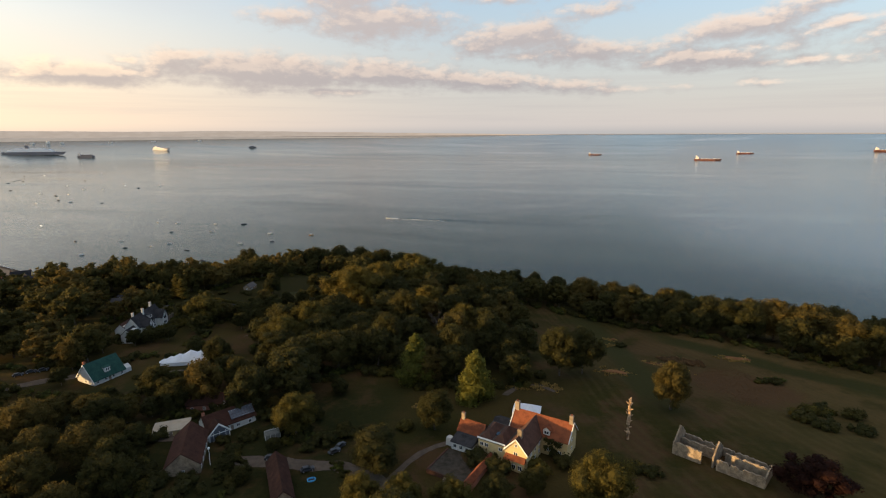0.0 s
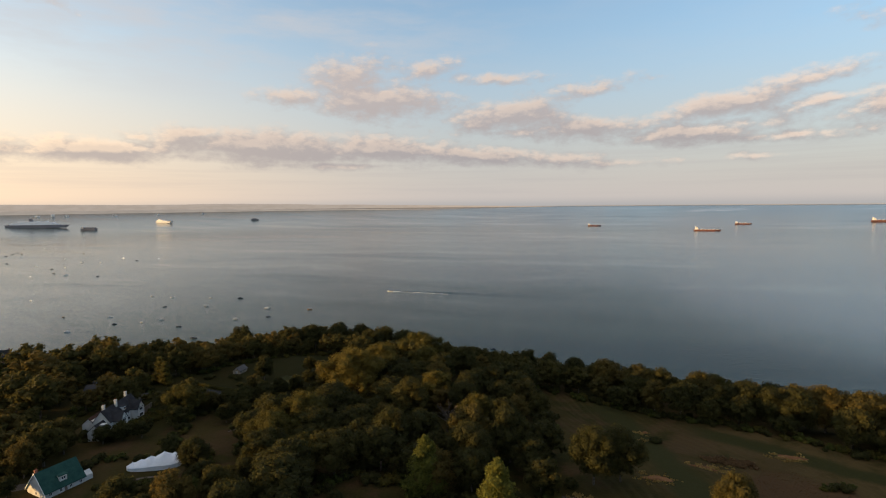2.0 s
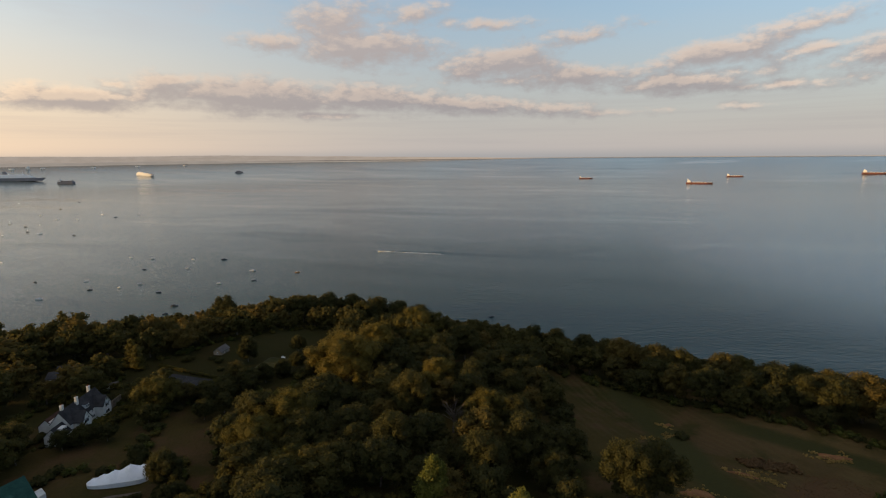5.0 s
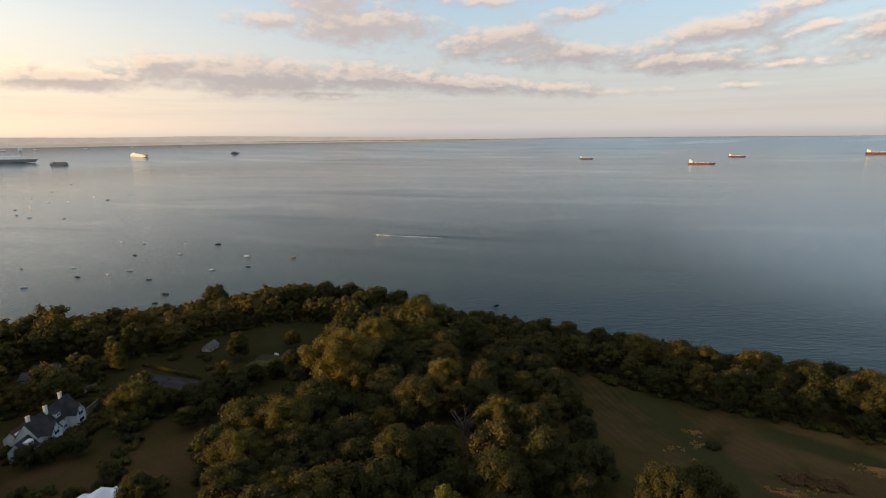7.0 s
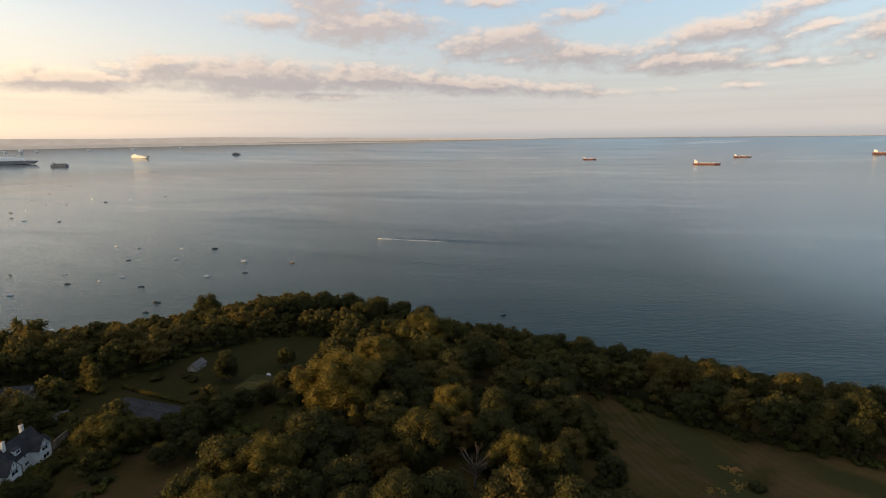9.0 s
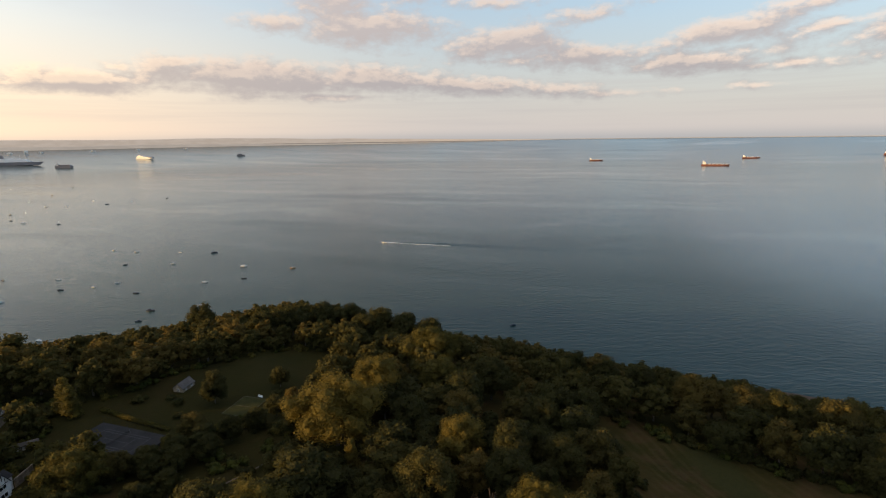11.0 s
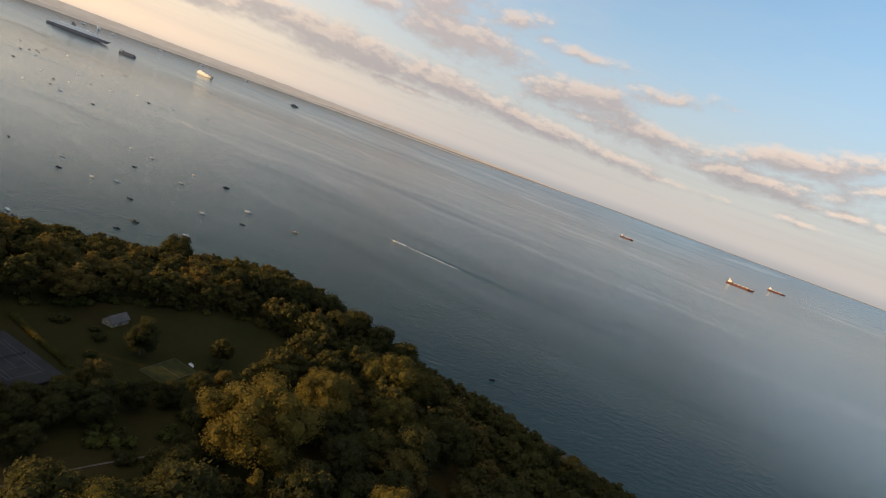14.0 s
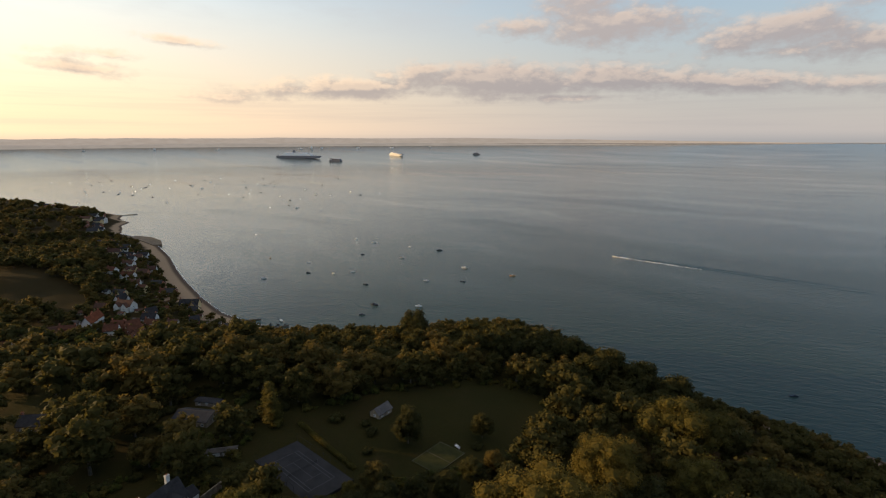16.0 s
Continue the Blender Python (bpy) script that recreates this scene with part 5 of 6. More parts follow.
cottage(-224, 346, 12, 12, 4, 2.4, 0.6, "wood", "slate", "long low shed with a blue-grey roof", 0, "farm buildings", name="shed")

# marquee: one stretched canvas with a high round end and lower peaks along its back
mq = thing("marquee", pose(-127, 233, height(-127, 233), 0, 0, 20), "large white stretched marquee with a scalloped ridge on a lawn", "marquee")
MASTS = ((-8.2, 3.3), (-5.0, 4.1), (-1.4, 4.9), (3.6, 6.0), (7.6, 5.2))


def canvas_top(x, v):
    """Height of the canvas at x along the tent and v (-1 to 1) across it."""
    ridge = max(t - 0.42 * abs(x - m) ** 1.15 for m, t in MASTS)
    return 1.9 + (max(ridge, 2.3) - 1.9) * (1 - abs(v) ** 1.5)


canvas, nu, nv = Geo(), 46, 16
for i in range(nu + 1):
    u = -1 + 2 * i / nu
    half = (2.6 + 2.2 * (1 + u) * 0.5) * (max(0.0, 1 - abs(u) ** 5)) ** 0.5 + 0.05
    for j in range(nv + 1):
        v = -1 + 2 * j / nv
        canvas.v.append((10.4 * u, half * v, canvas_top(10.4 * u, v) * (1 - 0.12 * abs(u) ** 8)))
for i in range(nu):
    for j in range(nv):
        k = i * (nv + 1) + j
        canvas.f.append((k, k + nv + 1, k + nv + 2, k + 1))
part("canopy", canvas, M["canvas"], mq, smooth=True)
skirt = []
for i in range(40):
    a = 2 * math.pi * i / 40
    u = math.copysign(abs(math.cos(a)) ** 0.55, math.cos(a))
    skirt.append((10.3 * u, (2.5 + 2.2 * (1 + u) * 0.5) * math.copysign(abs(math.sin(a)) ** 0.75, math.sin(a))))
part("side_cloth", Geo().prism(skirt, -0.9, 1.92), M["canvas"], mq)
for m, t in MASTS:
    part("tent_pole", Geo().tube([(m, 0, 0.0, 0.08), (m, 0, t + 0.35, 0.06)], 6), M["frame"], mq)


# ---- ships and boats ----
def hull(g, L, B, z0, z1, bow=0.22, rake=0.04):
    """A ship's hull along x, bow at +x."""
    low = [(-L / 2, -B * 0.42), (L * (0.5 - bow), -B * 0.45), (L * 0.47, 0), (L * (0.5 - bow), B * 0.45), (-L / 2, B * 0.42)]
    top = [(-L / 2 - L * rake * 0.3, -B / 2), (L * (0.5 - bow), -B / 2), (L * (0.5 + rake), 0), (L * (0.5 - bow), B / 2), (-L / 2 - L * rake * 0.3, B / 2)]
    return g.prism(low, z0, z1, top)


def ship(name, x, y, turn, label, group="anchored ships"):
    X, Y, Z, s = at_sea(x, y)
    return thing(name, pose(X, Y, Z, 0, 0, turn) @ Matrix.Diagonal((s, s, s, 1)), label, "ship", group)


# ocean liner
ob = ship("ocean_liner", -3074, 3831, 12, "dark-hulled ocean liner with white tiered decks and one funnel")
part("hull", hull(Geo(), 400, 42, -2, 20, 0.2), M["steel"], ob)
for i, (x0, x1, b) in enumerate(((-178, 135, 40), (-172, 122, 38), (-160, 115, 36), (-140, 108, 33), (-120, 70, 28))):
    part("deck", Geo().box(x0, x1, -b / 2, b / 2, 20 + i * 5, 25 + i * 5), M["frame"], ob)
part("funnel", Geo().prism([(-50, -7), (-28, -7), (-28, 7), (-50, 7)], 45, 66, [(-54, -5), (-36, -5), (-36, 5), (-54, 5)]), M["steel"], ob)
part("mast", Geo().tube([(70, 0, 45, 1.6), (70, 0, 66, 0.8)], 6), M["ship_white"], ob)


def tanker(x, y, turn, L, label, hull_mat="ship_red"):
    ob = ship("tanker", x, y, turn, label)
    B, k = L * 0.17, L / 150
    part("hull", hull(Geo(), L, B, -1, 9 * k), M[hull_mat], ob)
    part("forecastle", Geo().prism([(L * 0.36, -B * 0.4), (L * 0.44, -B * 0.2), (L * 0.49, 0), (L * 0.44, B * 0.2), (L * 0.36, B * 0.4)], 9 * k, 12.5 * k), M["ship_white"], ob)
    for i in range(4):
        part("bridge_deck", Geo().box(-L * 0.46 + i * k, -L * 0.33 - i * 1.5 * k, -B * 0.42, B * 0.42, (9 + 3.8 * i) * k, (12.8 + 3.8 * i) * k), M["ship_white"], ob)
    part("funnel", Geo().box(-L * 0.46, -L * 0.42, -3 * k, 3 * k, 24 * k, 31 * k), M["ship_white"], ob)
    for i in range(4):
        px = -L * 0.22 + i * L * 0.15
        part("deck_tank", Geo().box(px - 5 * k, px + 5 * k, -B * 0.3, B * 0.3, 9 * k, 12 * k), M["ship_white"], ob)
        part("crane_post", Geo().tube([(px + 8 * k, 0, 9 * k, 0.9 * k), (px + 8 * k, 0, 17 * k, 0.5 * k)], 6), M["ship_white"], ob)
    return ob


tanker(1290, 2722, -20, 122, "red-hulled tanker with white aft bridge lit by evening sun")
tanker(1902, 3500, -18, 98, "small red and white tanker far out on the sea")
tanker(906, 3420, -18, 80, "small red cargo ship far out on the sea")
tanker(3035, 3760, -22, 150, "white and red ship near the horizon")
# dark dredger, white ferry, small far ship
ob = ship("cargo_ship", -2352, 3362, 8, "dark blocky cargo ship at anchor")
part("hull", hull(Geo(), 98, 24, -1, 11, 0.12), M["steel"], ob)
part("hold", Geo().box(-30, 36, -10, 10, 11, 18), M["steel"], ob)
part("bridge_deck", Geo().box(-46, -33, -10, 10, 11, 24), M["ship_white"], ob)
part("mast", Geo().tube([(-40, 0, 24, 1.2), (-40, 0, 36, 0.6)], 6), M["steel"], ob)
ob = ship("ferry", -2620, 4720, -18, "white car ferry shining in the low sun")
part("hull", hull(Geo(), 185, 26, -1, 12, 0.1), M["gelcoat"], ob)
part("car_deck", Geo().box(-88, 44, -12, 12, 12, 20), M["ship_white"], ob)
part("bridge_deck", Geo().box(-80, -10, -11, 11, 20, 28), M["ship_white"], ob)
part("funnel", Geo().box(-70, -56, -4, 4, 28, 35), M["ship_white"], ob)
part("bow_door", Geo().box(44, 84, -11, 11, 8, 17), M["steel"], ob)
ob = ship("coaster", -2050, 5390, 12, "small dark ship near the far shore")
part("hull", hull(Geo(), 75, 16, -1, 10, 0.15), M["steel"], ob)
part("bridge_deck", Geo().box(-24, 14, -7, 7, 10, 19), M["steel"], ob)


def boat(x, y, L, turn, body, label, cabin=True, mast=False):
    L *= 0.76
    ob = thing("boat", pose(x, y, 0, 0, 0, turn), label, "boat", "moored boats")
    B = L * 0.34
    part("hull", hull(Geo(), L, B, -0.3, L * 0.13, 0.38, 0.05), M[body], ob)
    part("deck", Geo().prism([(-L * 0.46, -B * 0.38), (L * 0.1, -B * 0.4), (L * 0.42, 0), (L * 0.1, B * 0.4), (-L * 0.46, B * 0.38)], L * 0.13 + 0.004, L * 0.145), M[body], ob)
    if cabin:
        part("cabin", Geo().prism([(-L * 0.1, -B * 0.3), (L * 0.2, -B * 0.26), (L * 0.2, B * 0.26), (-L * 0.1, B * 0.3)], L * 0.145, L * 0.26, [(-L * 0.08, -B * 0.26), (L * 0.12, -B * 0.2), (L * 0.12, B * 0.2), (-L * 0.08, B * 0.26)]), M["gelcoat"] if body != "boat_dark" else M["boat_dark"], ob)
    if mast:
        part("mast", Geo().tube([(L * 0.05, 0, L * 0.14, 0.08), (L * 0.05, 0, L * 1.2, 0.05)], 6), M["frame"], ob)
    return ob


BOATS = [(-671, 833), (-524, 707), (-457, 624), (-460, 707), (-428, 665), (-399, 675), (-383, 691), (-339, 651), (-293, 594), (-287, 565), (-252, 607),
         (-497, 868), (-457, 855), (-426, 777), (-367, 781), (-391, 848), (-342, 844), (-286, 691), (-270, 763), (-248, 705), (-206, 751), (-341, 522), (36, 546)]
KINDS = {16: ("boat_dark", 11), 18: ("gelcoat", 11), 20: ("boat_tan", 8.5), 8: ("boat_dark", 10), 7: ("boat_dark", 8.5), 4: ("boat_dark", 7.5), 9: ("boat_dark", 7), 22: ("boat_dark", 6.5), 10: ("gelcoat", 9)}
NAMES = {"boat_dark": "dark-hulled motor boat moored in the bay", "gelcoat": "white motor boat moored in the bay", "boat_tan": "small boat with timber hull catching the sun"}
for i, (x, y) in enumerate(BOATS):
    body, L = KINDS.get(i, (("gelcoat", "boat_dark", "gelcoat")[i % 3], 6.5 + (i * 7 % 5) * 0.5))
    boat(x, y, L, rng.uniform(-25, 25) + (180 if i % 4 == 0 else 0), body, NAMES[body], cabin=i % 4 != 3)
FAR_BOATS = [(-1401, 1593), (-1394, 1649), (-1042, 1307), (-961, 1252), (-953, 1284), (-902, 1116), (-891, 1167), (-838, 1132), (-757, 1115), (-942, 1398),
             (-947, 1503), (-866, 1432), (-832, 1480), (-780, 1556), (-1108, 1492), (-991, 1394), (-1125, 1255), (-1220, 1295), (-1220, 1245), (-1555, 1453),
             (-1534, 1350), (-1353, 1155), (-1547, 1243), (-1513, 1167), (-1843, 1330), (-1691, 1181), (-1904, 1256), (-2136, 1333), (-1876, 1140), (-1201, 1080),
             (-1753, 1443), (-1302, 1259), (-1694, 1521), (-1420, 1700), (-1600, 1300), (-1450, 1400), (-1340, 1480), (-1260, 1420), (-2000, 1420), (-2200, 1500)]
for i, (x, y) in enumerate(FAR_BOATS):
    body = ("gelcoat", "boat_dark", "gelcoat", "boat_dark", "gelcoat")[i % 5]
    boat(x, y, 8 + i % 4, rng.uniform(-40, 40), body, {"gelcoat": "white yacht on a far mooring", "boat_dark": "dark yacht on a far mooring"}[body], mast=i % 2 == 0)


yacht_r = np.random.default_rng(33)
for i in range(34):
    a, d = radians(-62 + 26 * yacht_r.random()), 1500 + 900 * yacht_r.random()
    body = ("boat_dark", "gelcoat", "boat_dark")[i % 3]
    boat(-34 + d * math.sin(a), 190 + d * math.cos(a), 9 + i % 3, yacht_r.uniform(-40, 40), body, {"gelcoat": "white yacht on a far mooring", "boat_dark": "dark yacht on a far mooring"}[body], mast=i % 3 == 0)


# ---- the roofless ruin ----
def rough_wall(x0, x1, y0, y1, top, seed, step=0.9, gable=0.0):
    """A broken-topped stone wall along x (or along y if it is longer that way)."""
    g, r = Geo(), np.random.default_rng(seed)
    along_x = (x1 - x0) > (y1 - y0)
    a, b = (x0, x1) if along_x else (y0, y1)
    lo, hi = (y0, y1) if along_x else (x0, x1)
    n = max(3, int((b - a) / step * 1.6))
    for i in range(n + 1):
        p = a + (b - a) * i / n
        t = top + gable * (1 - abs(2 * i / n - 1)) + r.uniform(-0.26, 0.16) - (0.7 if r.random() < 0.10 else 0.0)
        jut = [r.uniform(0, 0.09) for k in range(6)]
        ring = [(lo + jut[0], -1), (hi - jut[1], -1), (hi - jut[2], top * 0.5), (hi - jut[3], t), (lo + jut[4], t - 0.1), (lo + jut[5], top * 0.45)]
        g.v += [(p, q, z) if along_x else (q, p, z) for q, z in ring]
    for i in range(n):
        for k in range(6):
            f = (i * 6 + k, i * 6 + (k + 1) % 6, i * 6 + 6 + (k + 1) % 6, i * 6 + 6 + k)
            g.f.append(f if not along_x else f[::-1])
    g.f += [tuple(range(6)), tuple(range(n * 6, n * 6 + 6))[::-1]]
    return g


ru = thing("stone_ruin", pose(72.2, 155.6, 43.8, 0, 0, -43.3), "long roofless stone ruin with gabled end walls on grass", "ruin")
part("front_wall", rough_wall(0, 8.8, 0, 0.55, 4.6, 1), M["stone"], ru)
part("front_wall", rough_wall(13.2, 26.5, 0, 0.55, 4.2, 2), M["stone"], ru)
part("inner_wall", rough_wall(0.8, 11.6, 5.3, 5.8, 4.0, 7), M["stone"], ru)
part("inner_wall", rough_wall(14.0, 26.0, 5.5, 6.0, 4.2, 8), M["stone"], ru)
part("back_wall", rough_wall(0, 26.5, 9.4, 9.95, 3.4, 3), M["stone"], ru)
part("end_wall", rough_wall(0, 0.6, 0.6, 9.3, 4.4, 4, 0.7, 4.2), M["stone"], ru)
part("cross_wall", rough_wall(11.7, 12.3, 0.6, 9.3, 4.2, 5, 0.7, 3.4), M["stone"], ru)
part("end_wall", rough_wall(25.9, 26.5, 0.6, 9.3, 4.0, 6, 0.7, 1.2), M["stone"], ru)

# ---- tall dead trunk ----
st = thing("dead_tree", pose(60.4, 163.4, 43.8), "tall bare dead trunk with broken branch stubs", "dead tree")
trunk_r = np.random.default_rng(3)
part("trunk", Geo().tube([(0, 0, -0.6, 0.85), (0.1, 0, 3, 0.62), (-0.15, 0.1, 6, 0.55), (0.15, 0, 9, 0.58), (-0.05, 0.1, 12, 0.48), (0.15, 0.1, 14.4, 0.42), (0.3, 0.1, 15.7, 0.16)], 9), M["deadwood"], st)
for i in range(26):
    z = 2.4 + i * 0.5
    a = i * 2.4 + 0.5 * trunk_r.random()
    l = 0.25 + 0.75 * trunk_r.random() ** 2
    part("branch_stub", Geo().tube([(0.3 * math.cos(a), 0.3 * math.sin(a), z, 0.26), ((0.55 + 0.5 * l) * math.cos(a), (0.55 + 0.5 * l) * math.sin(a), z + 0.3 * l, 0.2), ((0.6 + l) * math.cos(a), (0.6 + l) * math.sin(a), z + 0.7 * l, 0.07)], 6), M["deadwood"], st)


def bare_tree(x, y, h, label):
    """A leafless tree with forked branches."""
    ob = thing("dead_tree", pose(x, y, height(x, y) - 0.2), label, "dead tree")
    r = np.random.default_rng(int(abs(x * 7 + y)))
    part("trunk", Geo().tube([(0, 0, 0, 0.5), (0.2, 0, h * 0.4, 0.36), (0.3, 0.1, h * 0.6, 0.2)], 8), M["twig"], ob)
    for i in range(16):
        a, z = i * 2.4, h * (0.3 + 0.3 * i / 16)
        e = Vector((math.cos(a), math.sin(a), 0)) * h * r.uniform(0.2, 0.4)
        top = z + h * r.uniform(0.2, 0.45)
        g = Geo().tube([(0.2, 0, z, 0.17), (e.x * 0.5, e.y * 0.5, (z + top) / 2, 0.12), (e.x, e.y, top, 0.05)], 5)
        for k in range(5):
            b = a + r.uniform(-1.6, 1.6)
            g.tube([(e.x * 0.6, e.y * 0.6, z + (top - z) * 0.6, 0.07), (e.x * 0.7 + 2.2 * math.cos(b), e.y * 0.7 + 2.2 * math.sin(b), top + r.uniform(-0.5, 1.2), 0.025)], 4)
        part("branch", g, M["twig"], ob)
    return ob


bare_tree(-7, 262, 14.5, "grey leafless tree among green crowns")


# ---- roads and drives draped on the ground ----
def ribbon(name, pts, width, mat, label, lift=0.12):
    fine = []
    for (ax, ay), (bx, by) in zip(pts, pts[1:]):
        n = max(1, int(math.hypot(bx - ax, by - ay) / 2.5))
        fine += [(ax + (bx - ax) * i / n, ay + (by - ay) * i / n) for i in range(n)]
    fine.append(pts[-1])
    g = Geo()
    for i, (x, y) in enumerate(fine):
        a, b = fine[max(i - 1, 0)], fine[min(i + 1, len(fine) - 1)]
        d = Vector((b[0] - a[0], b[1] - a[1], 0)).normalized()
        w = width * (0.5 + 0.06 * math.sin(i * 1.7))
        for s in (-1, -0.5, 0, 0.5, 1):
            px, py = x - d.y * w * s, y + d.x * w * s
            g.v.append((px, py, height(px, py) + lift - 0.05 * abs(s)))
    for i in range(len(fine) - 1):
        for k in range(4):
            g.f.append((i * 5 + k, (i + 1) * 5 + k, (i + 1) * 5 + k + 1, i * 5 + k + 1)[::-1])
    return tagged(part(name, g, M[mat], smooth=True), label, "path", kind="structure")


ribbon("road_drive", [(-8, 126), (-16, 136), (-22, 141), (-28, 144.5), (-35, 148), (-42, 147.5), (-52, 149.5), (-62, 151), (-72, 152)], 5.5, "gravel", "pale gravel drive between farm buildings")
ribbon("road_branch", [(-18, 140), (-13, 148.5), (-9, 153), (-4, 156), (2, 158)], 2.4, "gravel", "narrow gravel path to the house")
ribbon("road_lane", [(-93, 163), (-100, 162), (-107, 161), (-116, 159), (-126, 153), (-145, 146)], 4.0, "gravel", "farm lane past the barn")
ribbon("road_track", [(-215, 190), (-195, 197), (-181, 204), (-174, 210), (-166, 216), (-158, 222)], 5.0, "gravel", "sunlit gravel track with parked cars")
ribbon("path_garden", [(22, 194), (26, 200), (31.5, 205), (38, 203.5), (43, 198)], 2.6, "gravel", "earth path behind the house")
ribbon("path_marquee", [(-140, 216), (-133, 219), (-125, 224), (-116, 226)], 1.6, "gravel", "narrow curved garden path")
ribbon("path_field", [(-112, 268), (-104, 282), (-95, 294), (-87.7, 303.5), (-79, 314)], 0.7, "gravel", "faint trodden path across a field")



def bare_patch(name, x, y, rx, ry, turn, mat, label):
    """A low mound of bare ground lying on the grass."""
    g, n = Geo(), 18
    a = radians(turn)
    for k, (f, up) in enumerate(((1.0, -0.25), (0.86, 0.12), (0.45, 0.45), (0.0, 0.55))):
        for i in range(n):
            w = 2 * math.pi * i / n
            q = f * (1 + 0.16 * math.sin(3 * w + x) + 0.1 * math.sin(5 * w + y))
            u, v = rx * q * math.cos(w), ry * q * math.sin(w)
            px, py = x + u * math.cos(a) - v * math.sin(a), y + u * math.sin(a) + v * math.cos(a)
            g.v.append((px, py, height(px, py) + up))
    for k in range(3):
        for i in range(n):
            g.f.append((k * n + i, k * n + (i + 1) % n, (k + 1) * n + (i + 1) % n, (k + 1) * n + i))
    return tagged(part(name, g, M[mat], smooth=True), label, "bare earth", kind="structure")


bare_patch("ground_earth_1", 73, 219.5, 6.5, 3.2, 10, "earth", "patch of bare reddish earth on the slope")
bare_patch("ground_earth_2", 98.5, 236, 5.5, 1.8, -20, "earth", "low sunlit earth bank on the slope")
bare_patch("ground_earth_3", 146, 255, 7.0, 2.6, -8, "earth", "low earth mound beside the shore wood")
bare_patch("ground_earth_4", 92.5, 286, 2.2, 1.4, 0, "earth", "small bare patch on the slope")


# ---- parked vehicles ----
def car(x, y, turn, paintwork, label, name="car", tall=1.0):
    ob = thing(name, pose(x, y, height(x, y) + 0.1, 0, 0, turn), label, "car", "parked cars")
    body = Geo().prism([(-2.1, -0.85), (2.1, -0.8), (2.1, 0.8), (-2.1, 0.85)], 0.35, 0.9 * tall, [(-2.05, -0.8), (1.95, -0.75), (1.95, 0.75), (-2.05, 0.8)])
    part("body", body, M[paintwork], ob)
    part("cabin", Geo().prism([(-1.7, -0.76), (0.9, -0.74), (0.9, 0.74), (-1.7, 0.76)], 0.9 * tall, 1.45 * tall, [(-1.3, -0.6), (0.3, -0.6), (0.3, 0.6), (-1.3, 0.6)]), M["car_glass"], ob)
    part("roof", Geo().box(-1.3, 0.3, -0.6, 0.6, 1.45 * tall, 1.5 * tall), M[paintwork], ob)
    for wx in (-1.3, 1.3):
        for wy in (-0.86, 0.68):
            w = part("wheel", Geo().tube([(wx, wy, 0.33, 0.33), (wx, wy + 0.18, 0.33, 0.33)], 12), M["rubber"], ob)
            part("rim", Geo().tube([(wx, wy - 0.01, 0.33, 0.19), (wx, wy + 0.19, 0.33, 0.19)], 10), M["car_silver"], w)
    return ob


car(-37.2, 155.0, 40, "car_dark", "dark car with pale windscreen parked beside the drive")
car(-36.0, 158.5, 60, "car_dark", "dark car parked beside the drive")
car(-57.0, 152.0, 10, "car_dark", "dark car parked on the drive")
car(-43.4, 145.2, 25, "car_dark", "dark car parked by the barn")
for i, (x, y) in enumerate(((-189.5, 212), (-186.5, 215.5), (-183, 218))):
    car(x, y, 40, "car_dark", "dark car parked along the gravel track")
# inflated pool by the barn
pool = thing("paddling_pool", pose(-41.0, 140.6, height(-41, 140.6), 0, 0, 20), "bright blue inflated paddling pool on the grass", "paddling pool")
rim = [(1.15 * math.copysign(abs(math.cos(a)) ** 0.6, math.cos(a)), 0.8 * math.copysign(abs(math.sin(a)) ** 0.6, math.sin(a))) for a in (2 * math.pi * i / 24 for i in range(25))]
for z in (0.14, 0.36):
    part("inflated_ring", Geo().tube([(x, y, z, 0.15) for x, y in rim], 8), M["car_blue"], pool, smooth=True)
part("pool_floor", Geo().box(-1.05, 1.05, -0.7, 0.7, 0.0, 0.05), M["slate"], pool)


def bench(x, y, turn, mat, label):
    ob = thing("garden_bench", pose(x, y, height(x, y), 0, 0, turn), label, "bench")
    for k in range(3):
        part("slat", Geo().box(-1.4, 1.4, -0.30 + 0.21 * k, -0.13 + 0.21 * k, 0.44, 0.48), M[mat], ob)
    for k in range(2):
        part("back_slat", Geo().box(-1.4, 1.4, 0.33, 0.37, 0.6 + 0.2 * k, 0.74 + 0.2 * k), M[mat], ob)
    for wx in (-1.3, 0.0, 1.3):
        part("leg", Geo().box(wx - 0.05, wx + 0.05, -0.28, 0.36, -0.1, 0.44).box(wx - 0.05, wx + 0.05, 0.36, 0.42, 0.44, 0.95), M[mat], ob)
    return ob


bench(-95, 242, 10, "wood", "weathered timber bench out in the field")
bench(-93.5, 245, 10, "wood", "weathered timber bench out in the field")
bench(-107.5, 362.5, -30, "frame", "white painted bench beside the lawn court")
bench(-101, 212, 30, "frame", "white painted bench between garden trees")
lp = thing("lamp_post", pose(-75.5, 149, height(-75.5, 149)), "tall white lamp post beside the stone barn", "lamp post")
part("post", Geo().tube([(0, 0, -0.3, 0.10), (0, 0, 5.6, 0.06)], 8), M["frame"], lp)
part("lantern", Geo().prism([(-0.24, -0.24), (0.24, -0.24), (0.24, 0.24), (-0.24, 0.24)], 5.6, 6.1, [(-0.32, -0.32), (0.32, -0.32), (0.32, 0.32), (-0.32, 0.32)]), M["frame"], lp)

# ---- tennis court ----
cz = height(-151.5, 323) + 0.8
tc = thing("tennis_court", pose(-151.5, 323, cz, 0, 0, -18), "blue-grey hard tennis court with faint white lines", "tennis court")
part("surface", Geo().box(-18, 18, -9, 9, -1.6, 0.0), M["court"], tc)
